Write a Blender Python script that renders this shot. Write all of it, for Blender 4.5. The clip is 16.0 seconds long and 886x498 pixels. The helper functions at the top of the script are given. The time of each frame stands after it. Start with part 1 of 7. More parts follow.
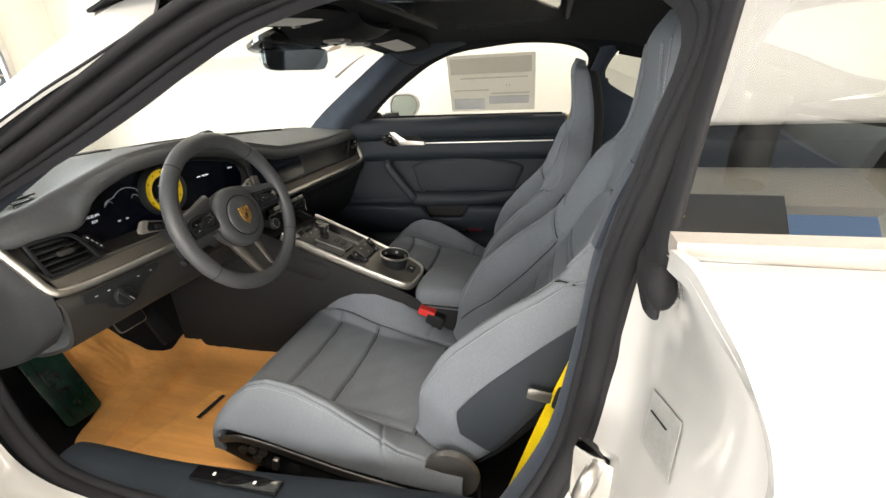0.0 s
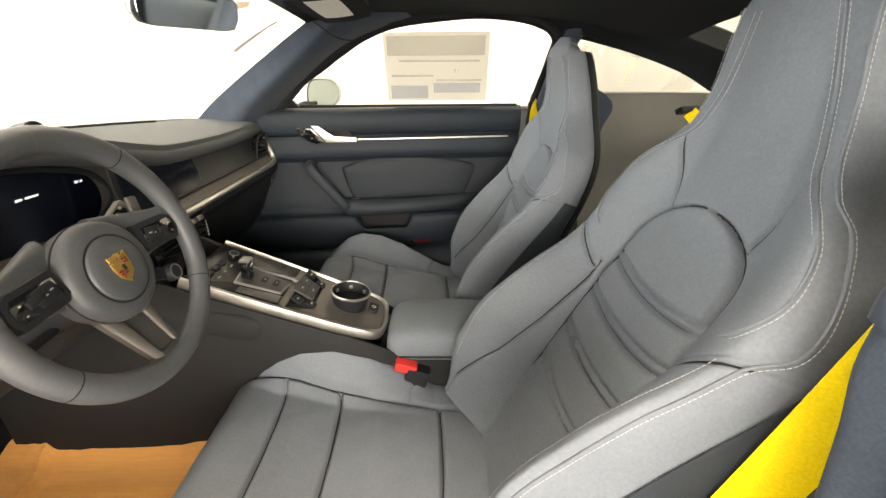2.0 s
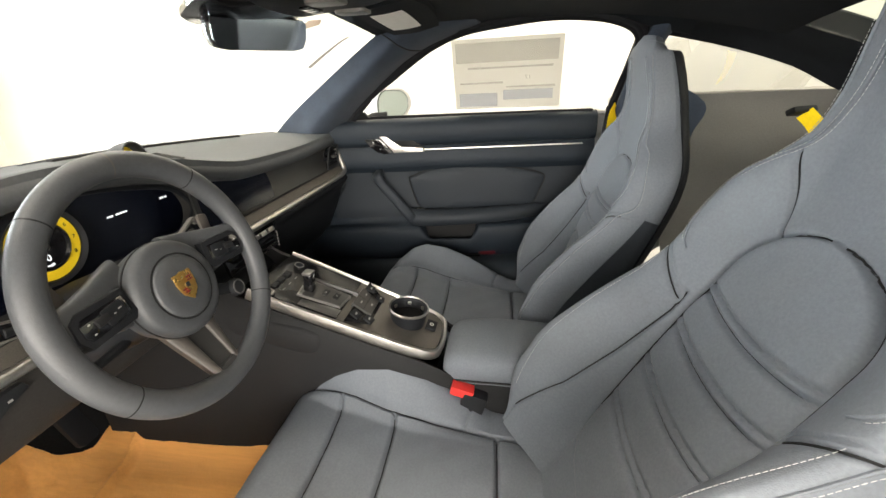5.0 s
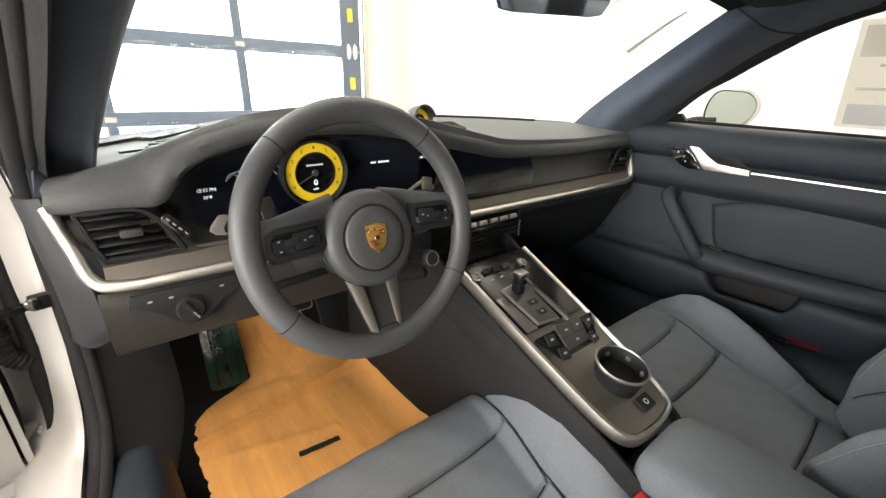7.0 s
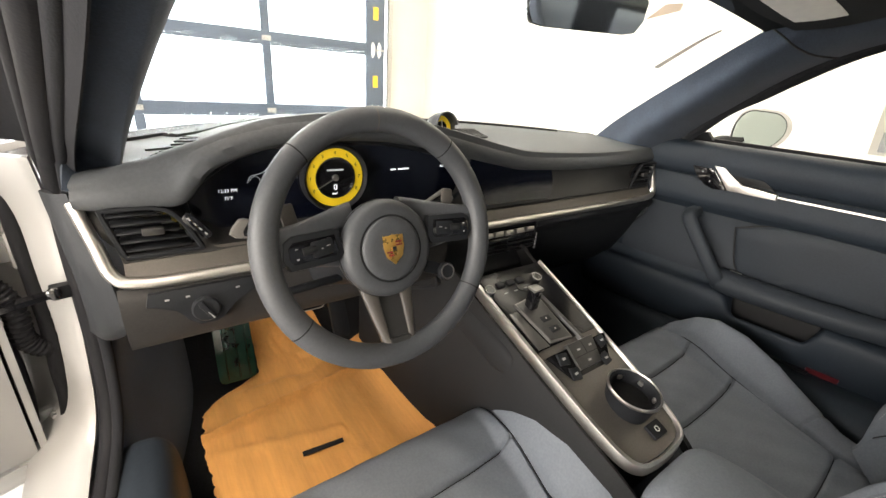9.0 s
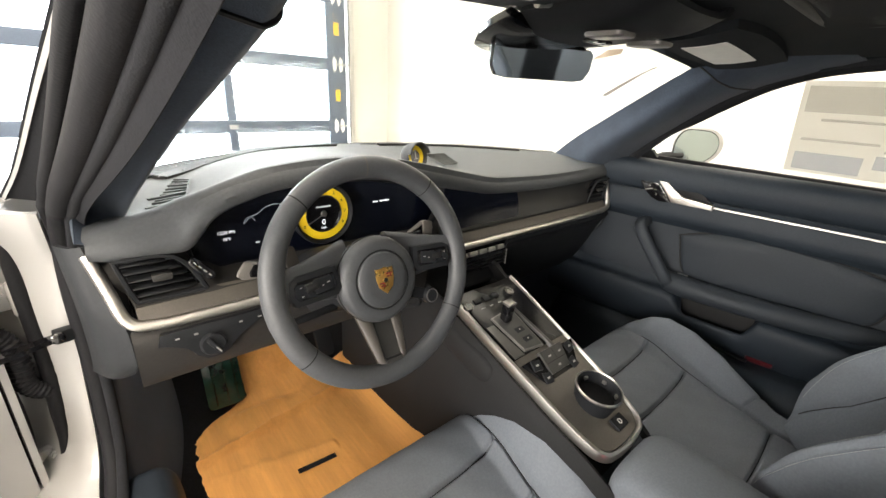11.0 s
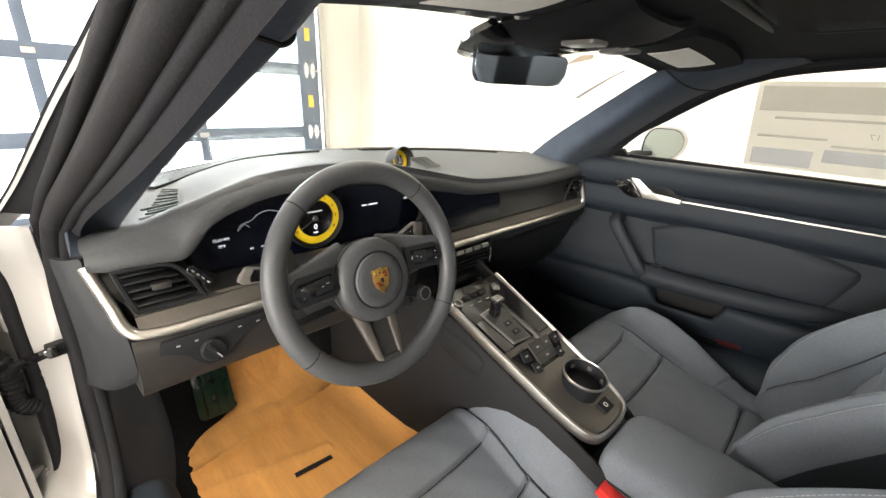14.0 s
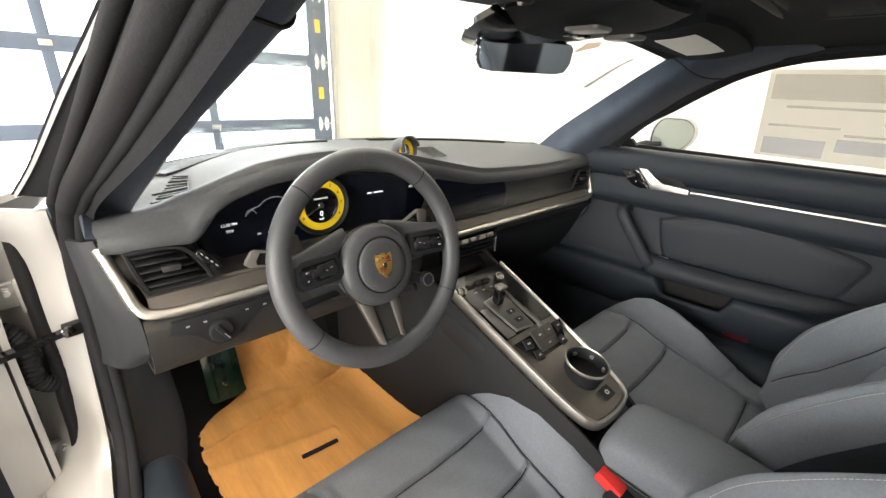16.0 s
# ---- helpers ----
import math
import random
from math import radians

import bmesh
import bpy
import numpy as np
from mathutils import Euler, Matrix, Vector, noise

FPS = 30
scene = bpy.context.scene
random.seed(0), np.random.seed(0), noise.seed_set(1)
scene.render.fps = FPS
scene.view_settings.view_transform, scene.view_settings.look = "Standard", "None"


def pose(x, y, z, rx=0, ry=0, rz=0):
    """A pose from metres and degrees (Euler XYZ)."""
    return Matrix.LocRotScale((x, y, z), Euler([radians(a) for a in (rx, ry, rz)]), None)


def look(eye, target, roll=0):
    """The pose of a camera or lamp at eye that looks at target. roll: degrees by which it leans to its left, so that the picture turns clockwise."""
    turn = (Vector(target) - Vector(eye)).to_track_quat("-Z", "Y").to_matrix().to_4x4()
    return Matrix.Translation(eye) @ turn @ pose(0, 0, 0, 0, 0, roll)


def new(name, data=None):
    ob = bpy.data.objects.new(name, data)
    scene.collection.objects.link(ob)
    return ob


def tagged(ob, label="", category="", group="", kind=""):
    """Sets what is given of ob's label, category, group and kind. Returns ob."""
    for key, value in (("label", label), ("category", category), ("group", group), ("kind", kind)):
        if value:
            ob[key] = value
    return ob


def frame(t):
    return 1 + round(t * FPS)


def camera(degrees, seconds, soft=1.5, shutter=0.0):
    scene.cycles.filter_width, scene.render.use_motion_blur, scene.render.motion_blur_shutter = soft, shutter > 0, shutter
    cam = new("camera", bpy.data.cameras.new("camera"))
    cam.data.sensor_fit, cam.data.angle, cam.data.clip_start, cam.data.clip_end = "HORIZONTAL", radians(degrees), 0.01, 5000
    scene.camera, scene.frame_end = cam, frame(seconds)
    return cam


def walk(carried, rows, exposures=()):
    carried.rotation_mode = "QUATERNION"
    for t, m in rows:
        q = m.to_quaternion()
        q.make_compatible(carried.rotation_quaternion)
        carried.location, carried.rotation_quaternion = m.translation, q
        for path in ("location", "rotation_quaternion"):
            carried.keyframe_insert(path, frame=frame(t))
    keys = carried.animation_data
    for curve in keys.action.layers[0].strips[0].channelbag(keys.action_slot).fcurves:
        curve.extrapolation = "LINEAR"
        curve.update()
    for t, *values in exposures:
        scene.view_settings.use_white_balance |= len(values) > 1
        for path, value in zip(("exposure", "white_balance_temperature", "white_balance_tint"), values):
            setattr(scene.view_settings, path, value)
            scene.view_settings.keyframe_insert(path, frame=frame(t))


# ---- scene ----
# the car's own axes: x to its right, y ahead, z up; the steering wheel's crest stands over y = 0
cam = camera(93.91, 16.0)
PATH = [
    (0.0, (-1.132, -0.6958, 1.0875), (-0.2396, -0.4543, 0.7065), -2.69),
    (0.5, (-1.007, -0.6034, 1.0713), (-0.124, -0.3413, 0.6818), -1.77),
    (1.0, (-0.9268, -0.4989, 1.0588), (-0.032, -0.2941, 0.6621), -0.89),
    (1.5, (-0.8784, -0.4436, 1.056), (0.0322, -0.3448, 0.6547), -0.52),
    (2.0, (-0.855, -0.4389, 1.0577), (0.0613, -0.4453, 0.6573), -0.41),
    (2.5, (-0.8333, -0.4489, 1.0584), (0.0792, -0.5472, 0.6612), -0.5),
    (3.0, (-0.8071, -0.4571, 1.0555), (0.0981, -0.6043, 0.6569), -1.01),
    (5.5, (-0.7924, -0.4596, 1.0701), (0.0678, -0.1236, 0.6865), -2.29),
    (6.0, (-0.7568, -0.4868, 1.064), (0.0058, 0.0353, 0.6822), -0.69),
    (6.5, (-0.689, -0.515, 1.0435), (-0.039, 0.1462, 0.6688), 0.44),
    (7.0, (-0.6105, -0.4934, 1.0202), (-0.0327, 0.2314, 0.6449), 1.87),
    (7.5, (-0.5796, -0.4879, 1.0243), (-0.0363, 0.2636, 0.65), 3.18),
    (8.0, (-0.5753, -0.4875, 1.0288), (-0.0389, 0.2679, 0.6523), 4.24),
    (8.5, (-0.5839, -0.4858, 1.0306), (-0.0415, 0.2655, 0.6545), 4.58),
    (9.0, (-0.6096, -0.4786, 1.037), (-0.0546, 0.2629, 0.6601), 4.48),
    (11.5, (-0.6773, -0.5126, 1.1064), (-0.0432, 0.1741, 0.751), 3.22),
    (12.0, (-0.685, -0.5073, 1.1062), (-0.0365, 0.1683, 0.7555), 3.01),
    (12.5, (-0.6917, -0.504, 1.1074), (-0.0335, 0.1628, 0.7577), 2.85),
    (13.0, (-0.6976, -0.5086, 1.1085), (-0.0361, 0.1557, 0.7605), 2.59),
    (13.5, (-0.7046, -0.5124, 1.108), (-0.0421, 0.1502, 0.7587), 2.53),
    (14.0, (-0.7105, -0.5154, 1.1049), (-0.0493, 0.1472, 0.7531), 2.51),
    (14.5, (-0.7137, -0.5136, 1.1034), (-0.0563, 0.1502, 0.7469), 2.62),
    (15.0, (-0.7151, -0.5146, 1.0993), (-0.0625, 0.1518, 0.7387), 2.58),
    (15.5, (-0.7148, -0.5179, 1.0959), (-0.069, 0.1527, 0.731), 2.52),
    (16.0, (-0.7099, -0.5343, 1.097), (-0.0697, 0.1403, 0.7296), 2.42),
]
# the clip's camera brightens a little while it looks at the seats
LIGHTNESS = [(0.0, 0.32, 6800, 10), (0.5, 0.82, 6750, 10), (1.2, 1.02, 7000, 10), (2.5, 1.11, 7400, 11), (3.2, 1.11, 7400, 11), (5.5, 0.88, 6800, 10), (7.0, 0.92, 6800, 11), (9.0, 0.92, 6850, 12), (11.5, 0.92, 6800, 11), (16.0, 0.92, 6800, 11)]
walk(cam, [(t, look(eye, aim, roll)) for t, eye, aim, roll in PATH], LIGHTNESS)

# ---- light ----
world = bpy.data.worlds.new("daylight")
scene.world = world
world.use_nodes = True
sky = world.node_tree.nodes.new("ShaderNodeTexSky")
sky.sky_type, sky.sun_disc = "NISHITA", False
sky.sun_elevation, sky.sun_rotation = radians(40), radians(150)
world.node_tree.links.new(sky.outputs["Color"], world.node_tree.nodes["Background"].inputs["Color"])
world.node_tree.nodes["Background"].inputs["Strength"].default_value = 0.15


def window_light(name, place, aim, width, height, power, colour):
    data = bpy.data.lights.new(name, "AREA")
    data.shape, data.size, data.size_y, data.energy, data.color = "RECTANGLE", width, height, power, colour
    ob = new(name, data)
    ob.matrix_world = look(place, aim)
    return ob


sun_data = bpy.data.lights.new("sun", "SUN")
sun_data.energy, sun_data.angle, sun_data.color = 2.0, radians(0.6), (1.0, 0.95, 0.88)
new("sun", sun_data).matrix_world = look((-3, 8, 9), (0, 0, 0))
# the sky's light through the glazed front gate, and an added fill lamp at the left
window_light("gate_daylight", (0.3, 3.95, 1.5), (0.3, 0, 1.2), 3.4, 2.6, 370, (0.93, 0.97, 1.0))
window_light("side_fill", (-4.4, -1.2, 1.40), (0, -1.2, 1.0), 5.0, 1.7, 330, (1.0, 0.965, 0.91))
# unseen fill lamps added under the ceiling to brighten the car's two sides
window_light("ceiling_fill", (-1.6, -0.9, 3.10), (-1.6, -0.9, 0), 0.5, 4.0, 80, (1.0, 0.90, 0.78))
window_light("ceiling_fill", (1.55, 0.2, 3.10), (1.55, 0.2, 0), 0.4, 5.0, 40, (1.0, 0.92, 0.80))

# ---- materials ----


def material(name, colour, rough=0.5, metal=0.0, grain=(), bump=(), stain=(), coat=0.0, sheen=0.0, glow=0.0, stretch=None):
    """grain: size in m and share by which the colour varies; stain: the same, larger; bump: size in m and strength."""
    m = bpy.data.materials.new(name)
    m.use_nodes = True
    n, l = m.node_tree.nodes, m.node_tree.links
    b = n["Principled BSDF"]
    b.inputs["Base Color"].default_value = (*colour, 1)
    b.inputs["Specular IOR Level"].default_value = 0.22 if rough >= 0.55 else 0.5
    b.inputs["Roughness"].default_value, b.inputs["Metallic"].default_value = rough, metal
    b.inputs["Coat Weight"].default_value, b.inputs["Coat Roughness"].default_value = coat, 0.04
    b.inputs["Sheen Weight"].default_value = sheen
    if glow:
        b.inputs["Emission Color"].default_value, b.inputs["Emission Strength"].default_value = (*colour, 1), glow
    where = n.new("ShaderNodeTexCoord")
    spot = where.outputs["Object"]
    if stretch:
        scaled = n.new("ShaderNodeMapping")
        scaled.inputs["Scale"].default_value = stretch
        l.new(spot, scaled.inputs["Vector"])
        spot = scaled.outputs["Vector"]
    last = None
    for size, share in [g for g in (grain, stain) if g]:
        tex = n.new("ShaderNodeTexNoise")
        tex.inputs["Scale"].default_value, tex.inputs["Detail"].default_value = 1 / size, 3
        l.new(spot, tex.inputs["Vector"])
        ramp = n.new("ShaderNodeMapRange")
        ramp.inputs["From Min"].default_value, ramp.inputs["From Max"].default_value = 0.3, 0.7
        ramp.inputs["To Min"].default_value, ramp.inputs["To Max"].default_value = 1 - share, 1 + share
        l.new(tex.outputs["Fac"], ramp.inputs["Value"])
        mix = n.new("ShaderNodeVectorMath")
        mix.operation = "MULTIPLY"
        if last:
            l.new(last, mix.inputs[0])
        else:
            mix.inputs[0].default_value = colour
        l.new(ramp.outputs["Result"], mix.inputs[1])
        last = mix.outputs["Vector"]
        vary = n.new("ShaderNodeMapRange")
        vary.inputs["To Min"].default_value, vary.inputs["To Max"].default_value = max(rough - 0.06, 0.02), min(rough + 0.06, 1)
        l.new(tex.outputs["Fac"], vary.inputs["Value"])
        l.new(vary.outputs["Result"], b.inputs["Roughness"])
    if last:
        l.new(last, b.inputs["Base Color"])
    if bump:
        size, strength = bump
        tex = n.new("ShaderNodeTexVoronoi" if size < 0.004 else "ShaderNodeTexNoise")
        tex.inputs["Scale"].default_value = 1 / size
        l.new(where.outputs["Object"], tex.inputs["Vector"])
        node = n.new("ShaderNodeBump")
        node.inputs["Strength"].default_value, node.inputs["Distance"].default_value = strength, size * 0.4
        l.new(tex.outputs[0], node.inputs["Height"])
        l.new(node.outputs["Normal"], b.inputs["Normal"])
    return m


def glass(name, tint=(1, 1, 1), rough=0.0, shine_least=0.04):
    m = bpy.data.materials.new(name)
    m.use_nodes = True
    n, l = m.node_tree.nodes, m.node_tree.links
    n.remove(n["Principled BSDF"])
    mix, see, shine, edge = (n.new(k) for k in ("ShaderNodeMixShader", "ShaderNodeBsdfTransparent", "ShaderNodeBsdfGlossy", "ShaderNodeLayerWeight"))
    see.inputs["Color"].default_value, shine.inputs["Roughness"].default_value = (*tint, 1), rough
    power, gain = n.new("ShaderNodeMath"), n.new("ShaderNodeMath")
    power.operation, power.inputs[1].default_value = "POWER", 5
    gain.operation, gain.inputs[1].default_value, gain.inputs[2].default_value = "MULTIPLY_ADD", 0.9, shine_least
    l.new(edge.outputs["Facing"], power.inputs[0])
    l.new(power.outputs[0], gain.inputs[0])
    l.new(gain.outputs[0], mix.inputs["Fac"])
    l.new(see.outputs["BSDF"], mix.inputs[1])
    l.new(shine.outputs["BSDF"], mix.inputs[2])
    l.new(mix.outputs["Shader"], n["Material Output"].inputs["Surface"])
    return m


def thin_paper(name, colour, clear):
    """Printed paper against the light: some of the view and much of the light comes through."""
    m = bpy.data.materials.new(name)
    m.use_nodes = True
    n, l = m.node_tree.nodes, m.node_tree.links
    n.remove(n["Principled BSDF"])
    a, b, c, one, two, tex, ramp = (n.new("ShaderNode" + k) for k in ("BsdfDiffuse", "BsdfTranslucent", "BsdfTransparent", "MixShader", "MixShader", "TexNoise", "MapRange"))
    for k in (a, b):
        k.inputs["Color"].default_value = (*colour, 1)
    c.inputs["Color"].default_value = (*[0.5 + 0.5 * v for v in colour], 1)
    tex.inputs["Scale"].default_value = 25
    ramp.inputs["To Min"].default_value, ramp.inputs["To Max"].default_value = clear - 0.008, clear + 0.008
    l.new(tex.outputs["Fac"], ramp.inputs["Value"])
    l.new(ramp.outputs["Result"], two.inputs["Fac"])
    one.inputs["Fac"].default_value = 0.6
    l.new(a.outputs[0], one.inputs[1])
    l.new(b.outputs[0], one.inputs[2])
    l.new(one.outputs[0], two.inputs[1])
    l.new(c.outputs[0], two.inputs[2])
    l.new(two.outputs[0], n["Material Output"].inputs["Surface"])
    return m


STICKER = thin_paper("window_sheet_back", (0.64, 0.635, 0.61), 0.12)
STICKER_GREY = thin_paper("sheet_print", (0.80, 0.80, 0.79), 0.90)
STICKER_BLUE = thin_paper("sheet_print_blue", (0.76, 0.79, 0.86), 0.86)
PALE_STRIP = thin_paper("pale_see_through", (0.34, 0.325, 0.31), 0.22)
BROWN_PATCH = thin_paper("pale_brown_see_through", (0.44, 0.36, 0.29), 0.25)
LEATHER = material("slate_leather", (0.130, 0.144, 0.164), 0.60, grain=(0.004, 0.08), stain=(0.12, 0.07), bump=(0.0016, 0.22))
WHEEL_LEATHER = material("wheel_leather", (0.050, 0.053, 0.058), 0.50, grain=(0.004, 0.08), stain=(0.08, 0.06), bump=(0.0014, 0.2))
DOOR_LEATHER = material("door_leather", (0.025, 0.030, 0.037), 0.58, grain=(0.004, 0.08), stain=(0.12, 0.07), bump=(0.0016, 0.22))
DASH = material("dash_leather", (0.060, 0.064, 0.068), 0.68, grain=(0.005, 0.08), stain=(0.15, 0.06), bump=(0.0018, 0.22))
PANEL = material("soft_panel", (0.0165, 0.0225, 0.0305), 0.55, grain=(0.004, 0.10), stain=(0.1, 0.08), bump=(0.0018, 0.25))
END = material("dash_end_plastic", (0.0215, 0.0235, 0.0265), 0.6, grain=(0.004, 0.10), stain=(0.1, 0.08), bump=(0.0018, 0.25))
KNEE = material("lower_dash_plastic", (0.029, 0.0275, 0.0265), 0.6, grain=(0.004, 0.10), stain=(0.1, 0.08), bump=(0.0018, 0.25))
DARK = material("dark_plastic", (0.011, 0.012, 0.014), 0.56, grain=(0.003, 0.12), stain=(0.08, 0.08), bump=(0.0015, 0.2))
CONSOLE_TOP = material("satin_dark_metal_console", (0.098, 0.090, 0.081), 0.34, 0.45, grain=(0.003, 0.10), stain=(0.06, 0.08), bump=(0.0015, 0.12))
CONSOLE_SIDE = material("soft_console_side", (0.012, 0.0122, 0.013), 0.72, grain=(0.004, 0.10), stain=(0.1, 0.08), bump=(0.0018, 0.25))
FOIL = material("printed_foil", (0.36, 0.36, 0.35), 0.42, 0.3, grain=(0.004, 0.08), stain=(0.02, 0.08))
SUEDE = material("dark_suede", (0.031, 0.041, 0.058), 0.95, grain=(0.003, 0.15), stain=(0.06, 0.12), bump=(0.0015, 0.25), sheen=0.1)
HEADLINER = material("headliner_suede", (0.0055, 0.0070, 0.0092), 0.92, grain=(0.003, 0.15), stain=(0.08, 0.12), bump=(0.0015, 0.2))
CARPET = material("black_carpet", (0.007, 0.007, 0.008), 0.95, grain=(0.004, 0.35), stain=(0.07, 0.2), bump=(0.004, 0.6))
WINDOW_STRIP = material("grey_window_strip", (0.30, 0.275, 0.25), 0.5, grain=(0.004, 0.06), stain=(0.2, 0.05))
REAR_TRIM = material("rear_grey_trim", (0.095, 0.094, 0.088), 0.6, grain=(0.004, 0.08), stain=(0.2, 0.06), bump=(0.002, 0.2))
FASCIA = material("satin_fascia", (0.033, 0.032, 0.031), 0.55, grain=(0.003, 0.08), stain=(0.1, 0.08), bump=(0.0015, 0.15))
SEAM = material("seam_shadow_thread", (0.012, 0.012, 0.013), 0.8, grain=(0.002, 0.2))
GLOSS = material("gloss_black", (0.006, 0.006, 0.007), 0.08, coat=0.6, stain=(0.05, 0.1))
CONSOLE_GLOSS = material("smoked_console_glass", (0.007, 0.007, 0.0075), 0.16, stain=(0.05, 0.1))
# black gloss lid, made grey for what it reflects
TRAY = material("gloss_lid_grey_reflection", (0.060, 0.058, 0.055), 0.3, stain=(0.05, 0.1))
CONSOLE_GLOSS.node_tree.nodes["Principled BSDF"].inputs["Specular IOR Level"].default_value = 0.12
PANEL_DARK = material("satin_dark_panel", (0.014, 0.0142, 0.0145), 0.45, grain=(0.003, 0.08), stain=(0.1, 0.08), bump=(0.0015, 0.12))
SCREEN = material("display_glass", (0.003, 0.004, 0.009), 0.16, stain=(0.06, 0.1))
SILVER = material("brushed_aluminium", (0.66, 0.63, 0.59), 0.36, 1.0, grain=(0.002, 0.06), stain=(0.05, 0.06))
SATIN = material("satin_silver", (0.50, 0.48, 0.45), 0.36, 1.0, grain=(0.003, 0.05), stain=(0.04, 0.05))
CHROME = material("chrome", (0.78, 0.77, 0.75), 0.10, 1.0, stain=(0.03, 0.04))
GREY_METAL = material("dark_silver_spoke", (0.15, 0.145, 0.14), 0.38, 0.6, grain=(0.003, 0.06), stain=(0.03, 0.05))
SPOKE = material("satin_spoke", (0.072, 0.064, 0.057), 0.48, 0.0, grain=(0.003, 0.06), stain=(0.03, 0.05))
STALK = material("warm_grey_plastic", (0.115, 0.108, 0.100), 0.4, grain=(0.003, 0.06), stain=(0.03, 0.05))
GREY_DARK = material("dark_grey_metal", (0.040, 0.039, 0.038), 0.40, 0.3, grain=(0.003, 0.06), stain=(0.03, 0.05))
WEAVE = material("fine_woven_trim", (0.075, 0.067, 0.057), 0.5, 0.2, grain=(0.0012, 0.25), stain=(0.05, 0.08), bump=(0.0015, 0.3))
RUBBER = material("rubber_seal", (0.0105, 0.0105, 0.0125), 0.70, grain=(0.003, 0.12), stain=(0.1, 0.10), bump=(0.003, 0.15))
FLOCK = material("seal_cloth", (0.0135, 0.0140, 0.0165), 0.9, grain=(0.003, 0.15), stain=(0.08, 0.10), bump=(0.002, 0.3))
PAINT = material("white_car_paint", (0.42, 0.415, 0.405), 0.22, coat=0.8, stain=(0.4, 0.02))
YELLOW = material("yellow_belt_webbing", (0.85, 0.62, 0.01), 0.55, grain=(0.003, 0.08), stain=(0.05, 0.05), bump=(0.002, 0.4))
DIAL_YELLOW = material("yellow_dial", (0.80, 0.56, 0.02), 0.45, stain=(0.03, 0.05), glow=0.06)
RED = material("red_plastic", (0.62, 0.03, 0.025), 0.4, stain=(0.02, 0.06))
DARK_RED = material("red_reflector", (0.09, 0.008, 0.012), 0.3, stain=(0.02, 0.1))
PAPER = material("kraft_paper", (0.70, 0.345, 0.105), 0.70, grain=(0.006, 0.05), stain=(0.05, 0.11), bump=(0.012, 0.22), stretch=(1, 0.06, 1))
FILM_GREEN = material("dark_green_film", (0.006, 0.040, 0.028), 0.18, coat=0.5, stain=(0.04, 0.3), bump=(0.03, 0.3))
THREAD = material("pale_thread", (0.34, 0.35, 0.35), 0.8, grain=(0.002, 0.1))
LABEL = material("pale_label", (0.75, 0.74, 0.70), 0.6, stain=(0.02, 0.04))
MARK = material("pale_mark", (0.30, 0.30, 0.29), 0.6, stain=(0.02, 0.05))
# black for print and joints, and for shade painted into slots, wells and pocket
INK_AND_GAP = material("dark_print_and_gap_shade", (0.014, 0.014, 0.0145), 0.6, stain=(0.02, 0.1))
GLOW = material("display_white", (0.85, 0.90, 0.95), 0.5, glow=0.5)
GLOW_DIM = material("display_grey", (0.35, 0.38, 0.40), 0.5, glow=0.35)
GOLD = material("crest_gold", (0.60, 0.36, 0.10), 0.28, 0.9, stain=(0.01, 0.1))
CREST_RED = material("crest_red", (0.20, 0.012, 0.012), 0.3, stain=(0.01, 0.1))
WALL = material("white_wall_paint", (0.63, 0.60, 0.535), 0.75, grain=(0.02, 0.02), stain=(0.7, 0.04), bump=(0.02, 0.1))
CEILING = material("ceiling_paint", (0.78, 0.77, 0.74), 0.85, grain=(0.03, 0.02), stain=(0.8, 0.03))
CONCRETE = material("grey_epoxy_floor", (0.42, 0.41, 0.40), 0.42, grain=(0.01, 0.08), stain=(0.5, 0.10), bump=(0.01, 0.08))
GATE_BLUE = material("dark_blue_grey_gate", (0.085, 0.110, 0.150), 0.45, 0.3, stain=(0.2, 0.08), grain=(0.01, 0.05))
GATE_YELLOW = material("yellow_gate_sticker", (0.80, 0.50, 0.02), 0.5, stain=(0.02, 0.05))
BLACK_BAND = material("black_wall_band", (0.02, 0.02, 0.02), 0.6, stain=(0.3, 0.1))
TYRE = material("tyre_rubber", (0.018, 0.018, 0.019), 0.8, grain=(0.005, 0.2), stain=(0.05, 0.1))
CLEAR = glass("clear_glass", (0.97, 0.985, 0.98))
REAR_GLASS = glass("rear_window_glass", (0.86, 0.90, 0.88), 0.0, 0.06)
PRIVACY = glass("tinted_glass", (0.80, 0.83, 0.82), 0.0, 0.45)
SIDE_MIRROR = material("side_mirror_glass", (0.36, 0.42, 0.43), 0.03, 1.0, stain=(0.05, 0.03))
MIRROR = material("mirror_glass", (0.78, 0.82, 0.84), 0.02, 1.0, stain=(0.05, 0.02))
OUTSIDE = material("bright_sky_outside", (0.88, 0.95, 1.0), 0.9, glow=2.4)

# ---- builders ----


def smooth(ob, angle=50):
    for p in ob.data.polygons:
        p.use_smooth = True
    if angle < 180:
        bm = bmesh.new()
        bm.from_mesh(ob.data)
        for e in bm.edges:
            e.smooth = len(e.link_faces) == 2 and e.calc_face_angle(0) < radians(angle)
        bm.to_mesh(ob.data)
        bm.free()
    return ob


def part(name, bm, mat, parent=None, label="", angle=50):
    bmesh.ops.recalc_face_normals(bm, faces=bm.faces[:])
    me = bpy.data.meshes.new(name)
    bm.to_mesh(me)
    bm.free()
    me.materials.append(mat)
    ob = new(name, me)
    if parent:
        ob.parent = parent
        ob.matrix_parent_inverse = parent.matrix_world.inverted()
    smooth(ob, angle)
    return tagged(ob, label)


